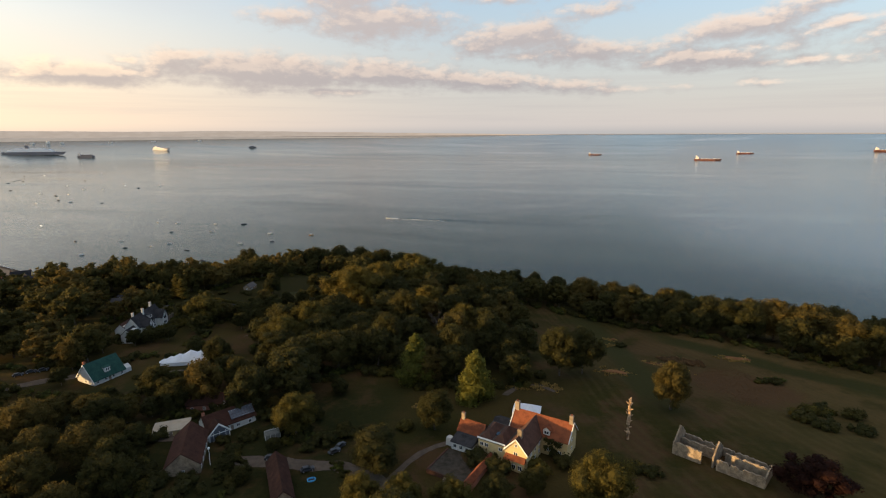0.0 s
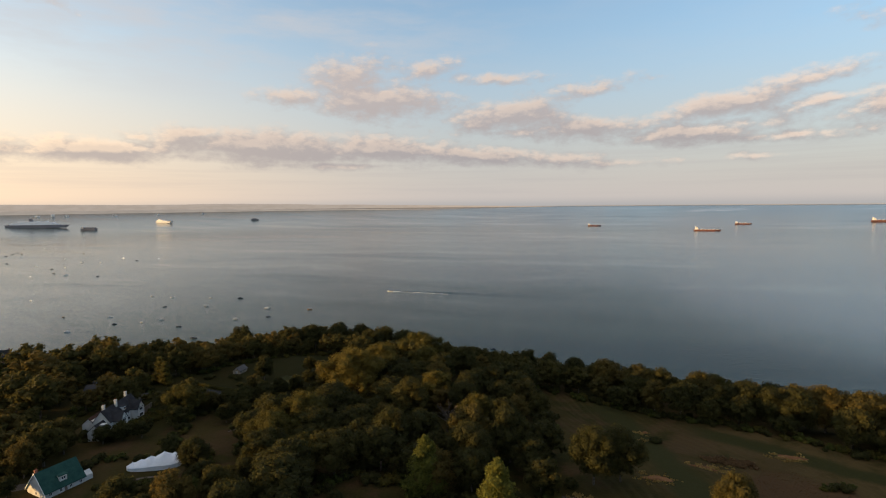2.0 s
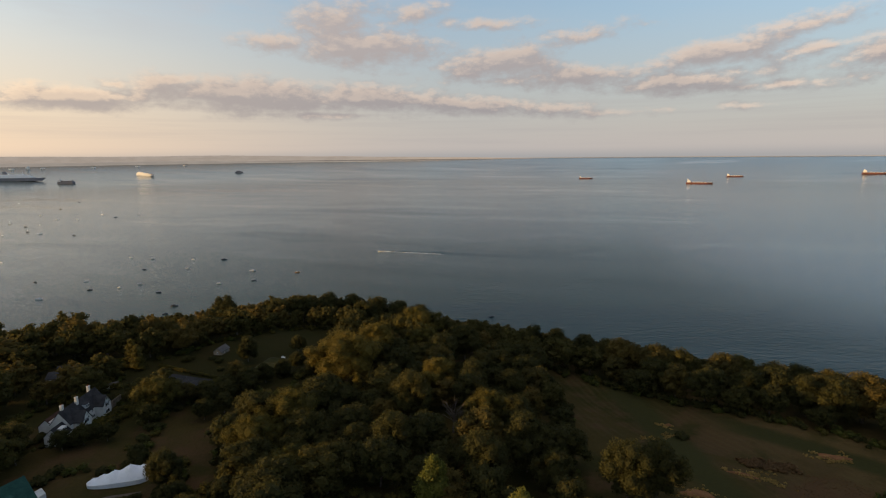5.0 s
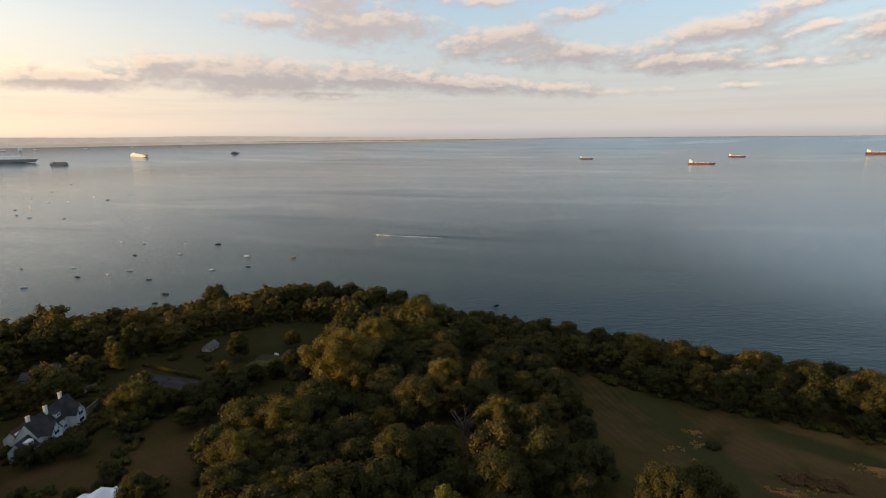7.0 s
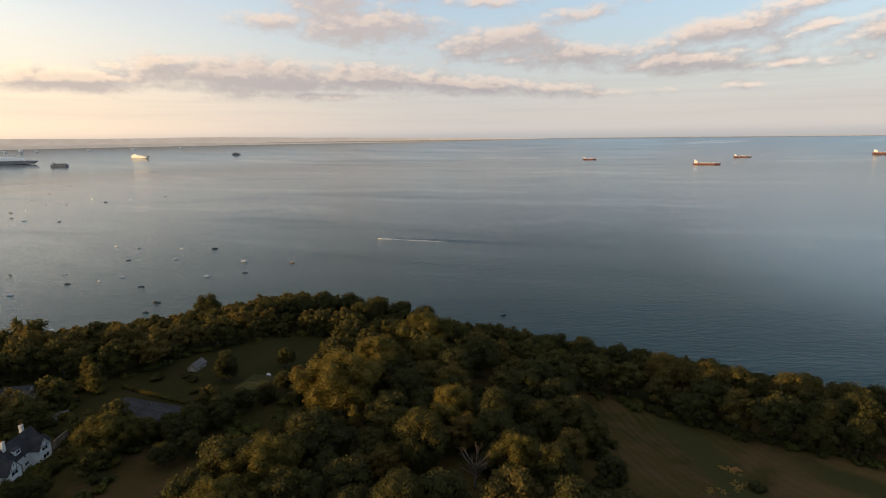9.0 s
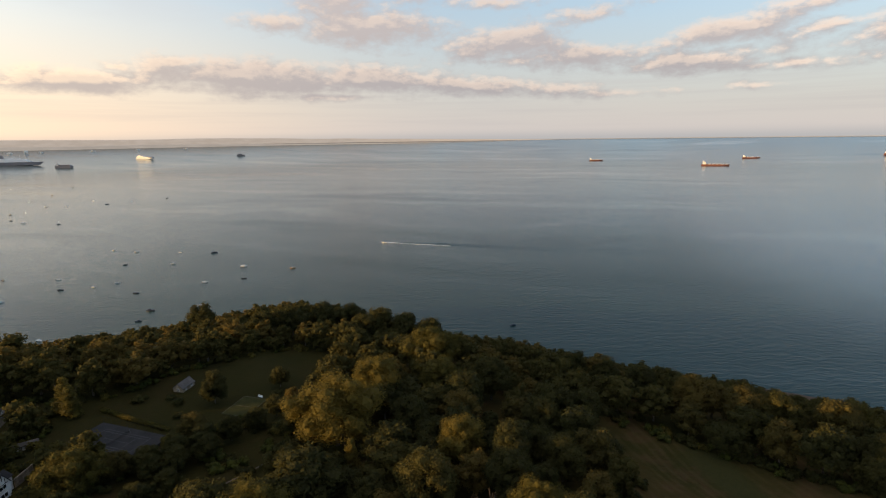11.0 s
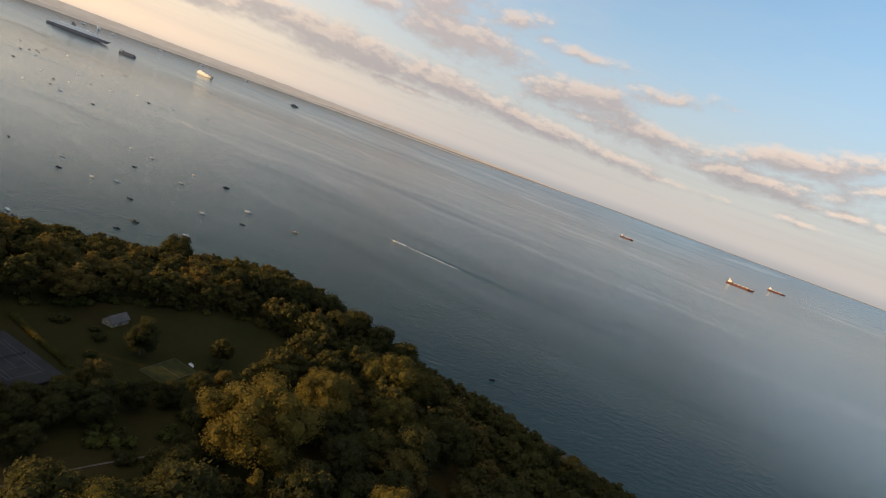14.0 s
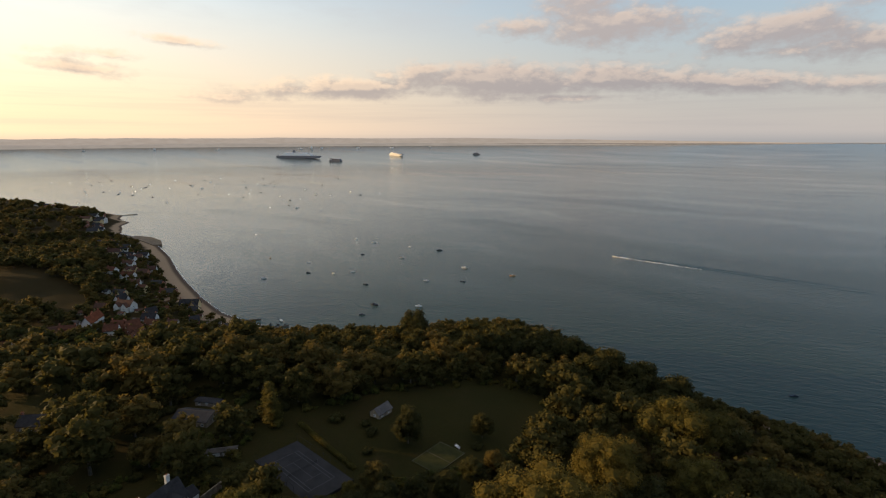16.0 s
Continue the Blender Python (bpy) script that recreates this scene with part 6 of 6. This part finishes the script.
for x0, x1, y0, y1 in ((-11.9, 11.9, -5.53, -5.43), (-11.9, 11.9, 5.43, 5.53), (-11.9, 11.9, -4.16, -4.06), (-11.9, 11.9, 4.06, 4.16), (-11.95, -11.8, -5.4, 5.4),
                       (11.8, 11.95, -5.4, 5.4), (-6.45, -6.35, -4.0, 4.0), (6.35, 6.45, -4.0, 4.0), (-6.3, 6.3, -0.05, 0.05)):
    part("court_line", Geo().box(x0, x1, y0 - 0.03, y1 + 0.03, 0.0, 0.012), M["line"], tc)
mesh = Geo().box(-0.03, 0.03, -6.2, 6.2, 0.94, 1.0)
for i in range(7):
    mesh.box(-0.008, 0.008, -6.2, 6.2, 0.12 + i * 0.12, 0.135 + i * 0.12)
for i in range(50):
    mesh.box(-0.006, 0.006, -6.2 + i * 0.253, -6.19 + i * 0.253, 0.1, 0.94)
part("net", mesh, M["rubber"], tc)
for wy in (-6.3, 6.3):
    part("net_post", Geo().tube([(0, wy, 0, 0.06), (0, wy, 1.1, 0.06)], 6), M["steel"], tc)
for i in range(9):
    for wy in (-9.1, 9.1):
        part("fence_post", Geo().tube([(-18 + i * 4.5, wy, -1, 0.05), (-18 + i * 4.5, wy, 2.8, 0.035)], 5), M["rubber"], tc)
for wy in (-9.1, 9.1):
    part("fence_rail", Geo().box(-18, 18, wy - 0.02, wy + 0.02, 2.76, 2.8), M["rubber"], tc)

# ---- small lawn court with pale edges ----
lz = max(height(-120, 347), height(-115, 363), height(-102, 359), height(-109, 343)) + 0.05
lc = thing("lawn_court", pose(-111.3, 353.2, lz, 0, 0, 74.5), "small mown lawn court with pale edge lines", "lawn court")
part("turf", Geo().box(-8.4, 8.4, -6.2, 6.2, -1.8, 0.0), M["lawn"], lc)
for x0, x1, y0, y1 in ((-8.4, 8.4, -6.2, -5.95), (-8.4, 8.4, 5.95, 6.2), (-8.4, -8.15, -5.9, 5.9), (8.15, 8.4, -5.9, 5.9), (-0.12, 0.12, -5.9, 5.9)):
    part("edge_line", Geo().box(x0, x1, y0, y1, 0.0, 0.03), M["chalk"], lc)

# ---- village by the beach ----
VH = "village house with a {} roof near the beach"
ROOFS = {"tile": "red tiled", "tile_brown": "brown tiled", "slate": "grey slate", "lead": "pale flat"}
VILLAGE_HOUSES = [
    (-722, 646, 35, 11, 8, 4.8, 3.4, "white", "slate"), (-700, 628, 25, 12, 8, 4.6, 3.4, "white", "slate"), (-662, 606, 18, 22, 9, 5.0, 3.8, "white", "slate"), (-640, 594, 20, 16, 8, 4.8, 3.6, "white", "slate"),
    (-618, 577, 12, 18, 8, 4.6, 3.4, "white", "tile_brown"), (-592, 562, 20, 16, 8, 4.6, 3.4, "render", "tile_brown")]
VILLAGE_HOUSES += [
    (-566, 541, 14, 17, 9, 5.2, 4.0, "white", "tile"), (-540, 530, 30, 12, 7, 4.4, 3.4, "white", "tile_brown"), (-516, 498, 10, 15, 8, 4.8, 3.6, "render", "slate"), (-491, 482, 100, 12, 8, 5.6, 4.4, "white", "slate"),
    (-462, 467, 12, 18, 10, 6.0, 4.6, "white", "tile_brown"), (-432, 468, 70, 10, 7, 5.6, 4.2, "white", "slate"), (-417, 456, 25, 13, 8, 5.6, 4.2, "white", "slate"), (-402, 446, 15, 11, 8, 4.6, 3.8, "brick", "tile")]
VILLAGE_HOUSES += [
    (-441, 513, 28, 20, 10, 4.2, 5.2, "render", "slate"), (-425, 504, 20, 10, 7, 3.4, 3.4, "render", "slate"), (-394, 478, 60, 9, 7, 3.6, 3.8, "brick", "slate"), (-378, 484, 35, 13, 7, 2.8, 1.2, "wood", "lead"),
    (-366, 491, 30, 12, 6, 2.8, 1.3, "wood", "lead"), (-354, 494, 38, 13, 6, 3.0, 1.6, "brick", "tile_brown")]
VILLAGE_HOUSES += [
    (-441, 429, 118, 10, 8, 8.6, 5.0, "white", "tile"), (-433, 419, 118, 10, 8, 8.0, 5.0, "white", "tile"), (-436, 405, 30, 14, 8, 4.6, 4.0, "brick", "tile"), (-434, 393, 35, 13, 7, 3.6, 3.4, "white", "tile_brown"),
    (-415, 429, 20, 12, 8, 5.0, 4.2, "brick", "tile"), (-403, 432, 75, 11, 8, 5.6, 4.6, "brick", "tile"), (-383, 421, 20, 13, 8, 4.6, 4.2, "brick", "tile"), (-401, 415, 40, 11, 8, 5.0, 4.2, "white", "tile")]
VILLAGE_HOUSES += [
    (-452, 384, 25, 13, 8, 3.4, 3.4, "brick", "tile_brown"), (-420, 380, 35, 12, 7, 3.2, 3.2, "render", "tile_brown"), (-436, 366, 20, 10, 7, 3.4, 3.2, "white", "tile"), (-393, 458, 30, 9, 7, 4.2, 3.4, "white", "tile_brown"),
    (-478, 456, 20, 11, 7, 4.4, 3.6, "render", "tile_brown"), (-372, 440, -15, 11, 7, 3.2, 3.4, "white", "tile"), (-455, 497, 25, 10, 7, 3.6, 3.0, "white", "tile_brown")]
for x, y, turn, L, W, e, r, wall, roof in VILLAGE_HOUSES:
    cottage(x, y, turn, L * 0.86, W * 0.86, e * 0.9, r * 0.92, wall, "dim_tile" if roof == "tile" and e < 7 else roof, VH.format(ROOFS[roof]), 0 if roof == "lead" else 2 if L > 11 or e > 7 else 1, wing=2.4 if L > 11.5 and roof != "lead" else 0.0, wings=(-0.24, 0.26) if L > 14 else (0.2,))
shed_r = np.random.default_rng(51)
SHEDS = []
while len(SHEDS) < 34:
    q = VILLAGE_HOUSES[int(shed_r.integers(len(VILLAGE_HOUSES)))]
    x, y = q[0] + shed_r.uniform(-22, 22), q[1] + shed_r.uniform(-18, 18)
    if any((x - p[0]) ** 2 + (y - p[1]) ** 2 < 81 for p in VILLAGE_HOUSES + SHEDS) or float(land(np.array([x]), np.array([y]))[1][0]) < strand(x) + 3:
        continue
    SHEDS.append((x, y))
    k = int(shed_r.integers(4))
    cottage(x, y, shed_r.uniform(0, 90), shed_r.uniform(4.5, 7.5), shed_r.uniform(3.2, 4.6), 2.4, shed_r.uniform(0.8, 2.0), ("white", "brick", "wood", "render")[k], ("slate", "dim_tile", "lead", "tile_brown")[k], ("small white garage", "brick outhouse", "timber shed", "rendered outhouse")[k] + " between village houses", 0, name="outhouse")
far_r = np.random.default_rng(21)
for i in range(30):
    u = i / 29
    x, y = -470 - 300 * u + far_r.normal() * 9, 500 + 165 * u + far_r.uniform(-26, 22)
    if any((x - q[0]) ** 2 + (y - q[1]) ** 2 < 14 ** 2 for q in VILLAGE_HOUSES):
        continue
    cottage(x, y, far_r.uniform(5, 45), far_r.uniform(9, 15), far_r.uniform(6.5, 8.5), far_r.uniform(3.4, 5.2), far_r.uniform(2.8, 3.8), ("white", "render", "brick", "white")[i % 4],
            ("tile_brown", "slate", "dim_tile", "slate")[int(far_r.integers(4))], "small house in the village above the beach", 1)
for x, y in ((-900, 722), (-925, 735), (-945, 748), (-962, 735), (-985, 775), (-1000, 790), (-1012, 770), (-1040, 800), (-1060, 815), (-1080, 840), (-1120, 850), (-1160, 855),
             (-1200, 862), (-1240, 868), (-1285, 872), (-1330, 878), (-1375, 885), (-1420, 890), (-1465, 895), (-880, 700)):
    cottage(x, y, far_r.uniform(0, 40), far_r.uniform(12, 20), 9, far_r.uniform(5, 8), far_r.uniform(3, 4.5), ("white", "render", "brick")[int(far_r.integers(3))],
            ("slate", "slate", "tile_brown")[int(far_r.integers(3))], "distant seaside house on the far point", 1, "distant houses")


# ---- beach, rocks and groynes ----
def boulder(g, x, y, z, s, r):
    k = len(g.v)
    bm = bmesh.new()
    bmesh.ops.create_icosphere(bm, subdivisions=1, radius=1.0)
    for v in bm.verts:
        q = s * (0.7 + 0.5 * r.random())
        g.v.append((x + v.co.x * q * 1.3, y + v.co.y * q, z + v.co.z * q * 0.55))
    g.f += [tuple(v.index + k for v in f.verts) for f in bm.faces]
    bm.free()


rock_r = np.random.default_rng(8)
rocks = Geo()
for i in range(46):
    u = rock_r.random()
    boulder(rocks, -150 + 34 * u + rock_r.normal() * 2, 606 - 8 * u + rock_r.normal() * 2.5, -0.25, rock_r.uniform(0.5, 1.3), rock_r)
for i in range(40):
    boulder(rocks, -345 + 60 * rock_r.random(), 511 + rock_r.normal() * 3 + 0, 0.3, rock_r.uniform(0.5, 1.3), rock_r)
tagged(part("shore_rocks", rocks, M["rock"]), "dark wet rocks along the foot of the shore", "rocks", kind="stuff")
for x, y, a, L in ((-372, 507, 40, 16), (-334, 503, 62, 14), (-1094, 882, 58, 36)):
    gr = thing("groyne", pose(x, y, 0, 0, 0, a), "dark timber groyne running into the sea", "groyne", "groynes")
    for k in range(3):
        part("board", Geo().box(0, L, -0.2, 0.2, -2 if k == 0 else k * 0.36 + 0.02, k * 0.36 + 0.36), M["wood"], gr)
    for i in range(8):
        part("post", Geo().tube([(i * L / 7, 0.35, -2, 0.16), (i * L / 7, 0.35, 1.7, 0.15)], 6), M["wood"], gr)
tagged(part("sea_wall", Geo().prism([(-832, 738), (-800, 740), (-762, 728), (-730, 706), (-740, 698), (-790, 714), (-830, 724)][::-1], -2, 2.0), M["sandy"]), "low stone sea wall round a small spit", "sea wall", kind="structure")

surf, surf_r = Geo(), np.random.default_rng(14)
for (ax, ay), (bx, by) in zip(SHORE[6:16], SHORE[7:17]):
    n = int(math.hypot(bx - ax, by - ay) / 1.3)
    for i in range(n):
        t = (i + surf_r.random()) / n
        x, y, s = ax + (bx - ax) * t + surf_r.normal() * 0.5, ay + (by - ay) * t + surf_r.normal() * 0.5, surf_r.uniform(0.15, 0.6)
        w = math.atan2(by - ay, bx - ax)
        ring = [(1.6 * s * math.cos(a), 0.55 * s * math.sin(a)) for a in (0, 1.05, 2.1, 3.14, 4.2, 5.2)]
        surf.prism([(x + p * math.cos(w) - q * math.sin(w), y + p * math.sin(w) + q * math.cos(w)) for p, q in ring], 0.0, 0.12)
tagged(part("surf", surf, M["foam"]), "thin broken line of surf along the beach", "surf", kind="stuff")

# ---- speedboat and its wake ----
sb = thing("speedboat", pose(-112, 903, 0.1, 0, -3, 168), "small white speedboat at speed trailing a wake", "boat")
part("hull", hull(Geo(), 8, 2.6, -0.2, 1.0, 0.4, 0.06), M["gelcoat"], sb)
part("windscreen", Geo().prism([(-0.4, -0.9), (0.8, -0.8), (0.8, 0.8), (-0.4, 0.9)], 1.0, 1.7, [(-0.4, -0.7), (0.2, -0.6), (0.2, 0.6), (-0.4, 0.7)]), M["glass"], sb)
part("engine", Geo().box(-4.5, -3.9, -0.4, 0.4, 0.2, 1.3), M["boat_dark"], sb)
wk = Geo()
wake_r = np.random.default_rng(4)
for i in range(420):
    u = wake_r.random() ** 2.2
    x = -104 + 95 * u
    y = 902.5 - 28 * u + wake_r.normal() * (0.6 + 1.4 * u)
    s = wake_r.uniform(0.35, 1.0) * (1.25 - u)
    wk.prism([(x + 2.2 * s * math.cos(a), y + 0.9 * s * math.sin(a)) for a in (0, 1.05, 2.1, 3.14, 4.2, 5.2)], 0.02, 0.10 + 0.25 * s * (1 - u))
tagged(part("wake_foam", wk, M["foam"]), "white broken foam behind the speedboat", "wake", kind="stuff")


def ridge_line(name, pts, label):
    """A long low wave of the wake."""
    g = Geo()
    for i in range(121):
        u = i / 120
        x = pts[0][0] + (pts[1][0] - pts[0][0]) * u
        y = pts[0][1] + (pts[1][1] - pts[0][1]) * u + 3 * math.sin(u * 9)
        w = 2.4 + 3.0 * u
        for dy, z in ((-w, 0.02), (0, 0.6 * (1 - 0.6 * u)), (w, 0.02)):
            g.v.append((x, y + dy, z))
    for i in range(120):
        for k in range(2):
            g.f.append((i * 3 + k, (i + 1) * 3 + k, (i + 1) * 3 + k + 1, i * 3 + k + 1))
    return tagged(part(name, g, M["sea"], smooth=True), label, "wake", kind="stuff")


ridge_line("wake_wave", ((-95, 899), (300, 795)), "low wave of the boat's wake")
ridge_line("wake_wave_far", ((-95, 904), (330, 812)), "low wave of the boat's wake")


# ---- shrubs, hedges and dry tufts ----
def bush_lobes(seed, n=5):
    r = np.random.default_rng(seed)
    return [(0.34 * r.normal() * 0.8, 0.34 * r.normal() * 0.8, 0.32 + 0.25 * r.random(), 0.28 + 0.12 * r.random()) for i in range(n)]


BUSH = [crown_mesh("foliage", bush_lobes(200 + i), 170, 0.10, 210 + i, M[("leaf", "leaf_sunlit", "leaf", "leaf_fresh")[i]]) for i in range(4)]
FINE = [crown_mesh("foliage", bush_lobes(220 + i, 8), 620, 0.055, 230 + i, M[("leaf", "leaf_sunlit", "leaf")[i]]) for i in range(3)]


def join_bushes(name, spots, label, category, meshes):
    vs, fs, mats, base, names = [], [], [], 0, []
    cache = []
    for me in meshes:
        co = np.empty(len(me.vertices) * 3)
        me.vertices.foreach_get("co", co)
        if me.materials[0].name not in names:
            names.append(me.materials[0].name)
        cache.append((co.reshape(-1, 3), [tuple(p.vertices) for p in me.polygons], names.index(me.materials[0].name)))
    zs = land(np.array([p[0] for p in spots]), np.array([p[1] for p in spots]))[0]
    for i, ((x, y, s), z) in enumerate(zip(spots, zs)):
        co, faces, slot = cache[int(rng.integers(len(cache)))]
        a = rng.random() * 6.28
        m = np.array([[math.cos(a) * s * 1.2, -math.sin(a) * s * 1.2, 0], [math.sin(a) * s * 1.2, math.cos(a) * s * 1.2, 0], [0, 0, s]])
        vs.append(co @ m.T + np.array([x, y, z - 0.1 * s]))
        fs += [tuple(k + base for k in f) for f in faces]
        mats += [slot] * len(faces)
        base += len(co)
    me = bpy.data.meshes.new(name)
    me.from_pydata(np.concatenate(vs).tolist(), [], fs)
    for k in names:
        me.materials.append(bpy.data.materials[k])
    me.polygons.foreach_set("material_index", mats)
    return tagged(new(name, me), label, category, kind="stuff")


def edge_bushes():
    """Undergrowth along the rims of the clearings, and between the village houses."""
    spots = []
    for poly in CLEARINGS[1:6]:
        for (ax, ay), (bx, by) in zip(poly, poly[1:] + poly[:1]):
            n = int(math.hypot(bx - ax, by - ay) / 2.6)
            for i in range(n):
                t = (i + rng.random()) / n
                spots.append((ax + (bx - ax) * t + rng.normal() * 2.2, ay + (by - ay) * t + rng.normal() * 2.2, rng.uniform(1.6, 4.2)))
    poly = CLEARINGS[0]
    for (ax, ay), (bx, by) in zip(poly, poly[1:]):
        if min(ay, by) > 130:
            n = int(math.hypot(bx - ax, by - ay) / 2.4)
            for i in range(n):
                t = (i + rng.random()) / n
                spots.append((ax + (bx - ax) * t + rng.normal() * 2.5, ay + (by - ay) * t + rng.normal() * 2.5, rng.uniform(1.6, 4.5)))
    for (ax, ay), (bx, by), lo, hi in (((-162, 262), (-158, 294), 3.2, 5.2), ((-164, 266), (-161, 280), 3.0, 4.4), ((-168, 258), (-160, 266), 2.0, 4.0), ((-140, 213), (-116, 222), 1.2, 2.4), ((-56, 160), (-30, 168), 1.4, 2.6),
                                       ((-30, 140), (-36, 150), 1.0, 2.0), ((-66, 150), (-74, 160), 1.2, 2.2), ((-120, 330), (-100, 346), 1.5, 3.0), ((140, 226), (152, 230), 1.2, 2.6), ((147, 192), (153, 202), 1.8, 3.4)):
        n = int(math.hypot(bx - ax, by - ay) / (0.45 if hi < 2.0 else 0.95))
        for i in range(n):
            t = (i + rng.random()) / n
            spots.append((ax + (bx - ax) * t + rng.normal() * 0.7, ay + (by - ay) * t + rng.normal() * 0.7, rng.uniform(lo, hi)))
    for i in range(420):
        x, y = rng.uniform(-660, -330), rng.uniform(360, 640)
        if within(x, y, VILLAGE) and float(land(np.array([x]), np.array([y]))[1][0]) > strand(x) + 4:
            spots.append((x, y, rng.uniform(2.5, 6.0)))
    return spots


join_bushes("undergrowth", edge_bushes(), "tangled undergrowth along the wood edges", "undergrowth", BUSH)
for x, y, s, k in ((-35, 214, 4, 0), (-50, 166, 3.5, 2), (-59, 216, 4, 0), (143, 196, 4, 1), (137, 178, 4.5, 0), (157, 193, 4.5, 2), (151, 178, 4, 0), (133, 185, 4.5, 0), (150, 226, 3, 2),
                   (9, 147, 4, 0), (15, 143, 4.5, 0), (27, 142.5, 4.5, 1), (58, 146, 3, 2), (61, 143, 3, 0), (35, 147, 4, 2), (-164, 360, 3.5, 0), (-144, 358, 3.2, 2), (-150, 362, 2.4, 0), (-137, 345, 2.6, 2), (-100, 365, 2.5, 0), (93, 273, 3, 0), (-15, 168, 3.5, 1), (-5, 180, 4, 1),
                   (-101, 150, 4, 0), (-93, 141, 4, 2), (-78, 139, 3.6, 0), (-87, 138, 4, 0), (-70, 143, 3.4, 2), (-64, 140, 3, 0), (-76, 161, 3, 2), (-69, 164, 3.4, 0), (-72, 157, 2.6, 0), (-42, 161, 4, 0), (-47, 156, 3.4, 2),
                   (-33, 165, 3.6, 2), (-67, 178, 4, 0), (-71, 184, 4.4, 2), (-63, 176, 3.6, 0), (-105, 154, 4.4, 2), (-97, 145, 3.6, 0), (-57, 168, 3, 0), (-38, 169, 3, 2), (-25, 160, 3.4, 0)):
    ob = thing("shrub", pose(x, y, height(x, y) - 0.2, 0, 0, float(rng.uniform(0, 360))) @ Matrix.Diagonal((s * 1.2, s * 1.2, s, 1)), "rounded dark green garden shrub", "shrub", "garden shrubs")
    part("foliage", FINE[k], None, ob)
    part("stem", Geo().tube([(0, 0, -0.1, 0.05), (0, 0, 0.5, 0.02)], 5), M["bark"], ob)

hd = thing("hedge", pose(-155, 341, height(-155, 341), 0, 0, -22.8), "long clipped hedge beside the tennis court", "hedge")
hedge_r = np.random.default_rng(61)
part("foliage", crown_mesh("foliage", [(-21 + i * 0.62, 0.25 * float(hedge_r.normal()), height(-155 + (-21 + i * 0.62) * 0.922, 341 - (-21 + i * 0.62) * 0.387) - height(-155, 341) + 0.75, 0.85 + 0.15 * float(hedge_r.random())) for i in range(68)], 5200, 0.19, 62, M["leaf_sunlit"]), None, hd)
for i in range(8):
    part("stem", Geo().tube([(-19 + i * 5.4, 0, -1.2, 0.09), (-19 + i * 5.4, 0, 0.9, 0.05)], 6), M["bark"], hd)

TUFT = [crown_mesh("foliage", [(0.3 * math.cos(i * 2.1), 0.3 * math.sin(i * 2.1), 0.15, 0.22) for i in range(4)], 90, 0.09, 240, M["gorse"])]


def dry_tufts():
    spots = []
    for ax, ay, bx, by, wd, n in ((95, 238, 110, 232, 1.6, 60), (104, 246, 112, 240, 1.6, 20), (66, 216, 80, 222, 3.0, 34), (136, 255, 150, 253, 2.0, 34), (88, 287, 93, 283, 1.2, 18),
                                  (24, 203, 44, 201, 2.4, 60), (-14, 184, -4, 182, 1.6, 24), (70, 268, 92, 276, 1.4, 26)):
        for i in range(n):
            t = rng.random()
            spots.append((ax + (bx - ax) * t + rng.normal() * wd, ay + (by - ay) * t + rng.normal() * wd, rng.uniform(0.7, 1.9)))
    return spots


join_bushes("dry_grass_tufts", dry_tufts(), "dry golden grass tufts on the slope", "grass", TUFT)

BRACKEN = [crown_mesh("foliage", bush_lobes(260 + i, 4), 150, 0.09, 270 + i, M["bracken"]) for i in range(2)]


def bracken_spots():
    spots, area = [], [(115, 238), (132, 243), (154, 233), (142, 210), (117, 192), (105, 209)]
    while len(spots) < 700:
        x, y = float(rng.uniform(104, 155)), float(rng.uniform(192, 244))
        if within(x, y, area):
            spots.append((x, y, float(rng.uniform(0.10, 0.32))))
    for i in range(70):
        t = rng.random()
        spots.append((103 + 20 * t + float(rng.normal()), 246 - 2 * t + 2.2 * float(rng.normal()), float(rng.uniform(0.9, 2.2))))
    return spots


join_bushes("bracken", bracken_spots(), "low reddish dead bracken on the slope", "bracken", BRACKEN)

# ---- bright buildings on the far shore ----
for az, d, w, hh in ((-38.2, 10300, 50, 55), (-37.2, 10200, 70, 22), (-39.3, 10250, 110, 20), (-52.5, 10000, 40, 34), (-47, 10100, 60, 18), (-33.5, 10600, 90, 16), (-26, 11500, 60, 16), (-30, 11000, 80, 14), (-58, 9900, 120, 16)):
    r, z, s = afar(d)
    a = radians(az)
    fb = thing("far_building", pose(MIDX + (r - 3) * math.sin(a), MIDY + (r - 3) * math.cos(a), z, 0, 0, -30), "pale block of a building on the far shore", "building", "far shore buildings")
    part("block", Geo().box(-w * s / 2, w * s / 2, -8, 8, -2, hh * s * 0.6), M["far_wall"], fb)
    part("roof_house", Geo().box(-w * s / 6, w * s / 6, -5, 5, hh * s * 0.6, hh * s * 0.75), M["far_wall"], fb)
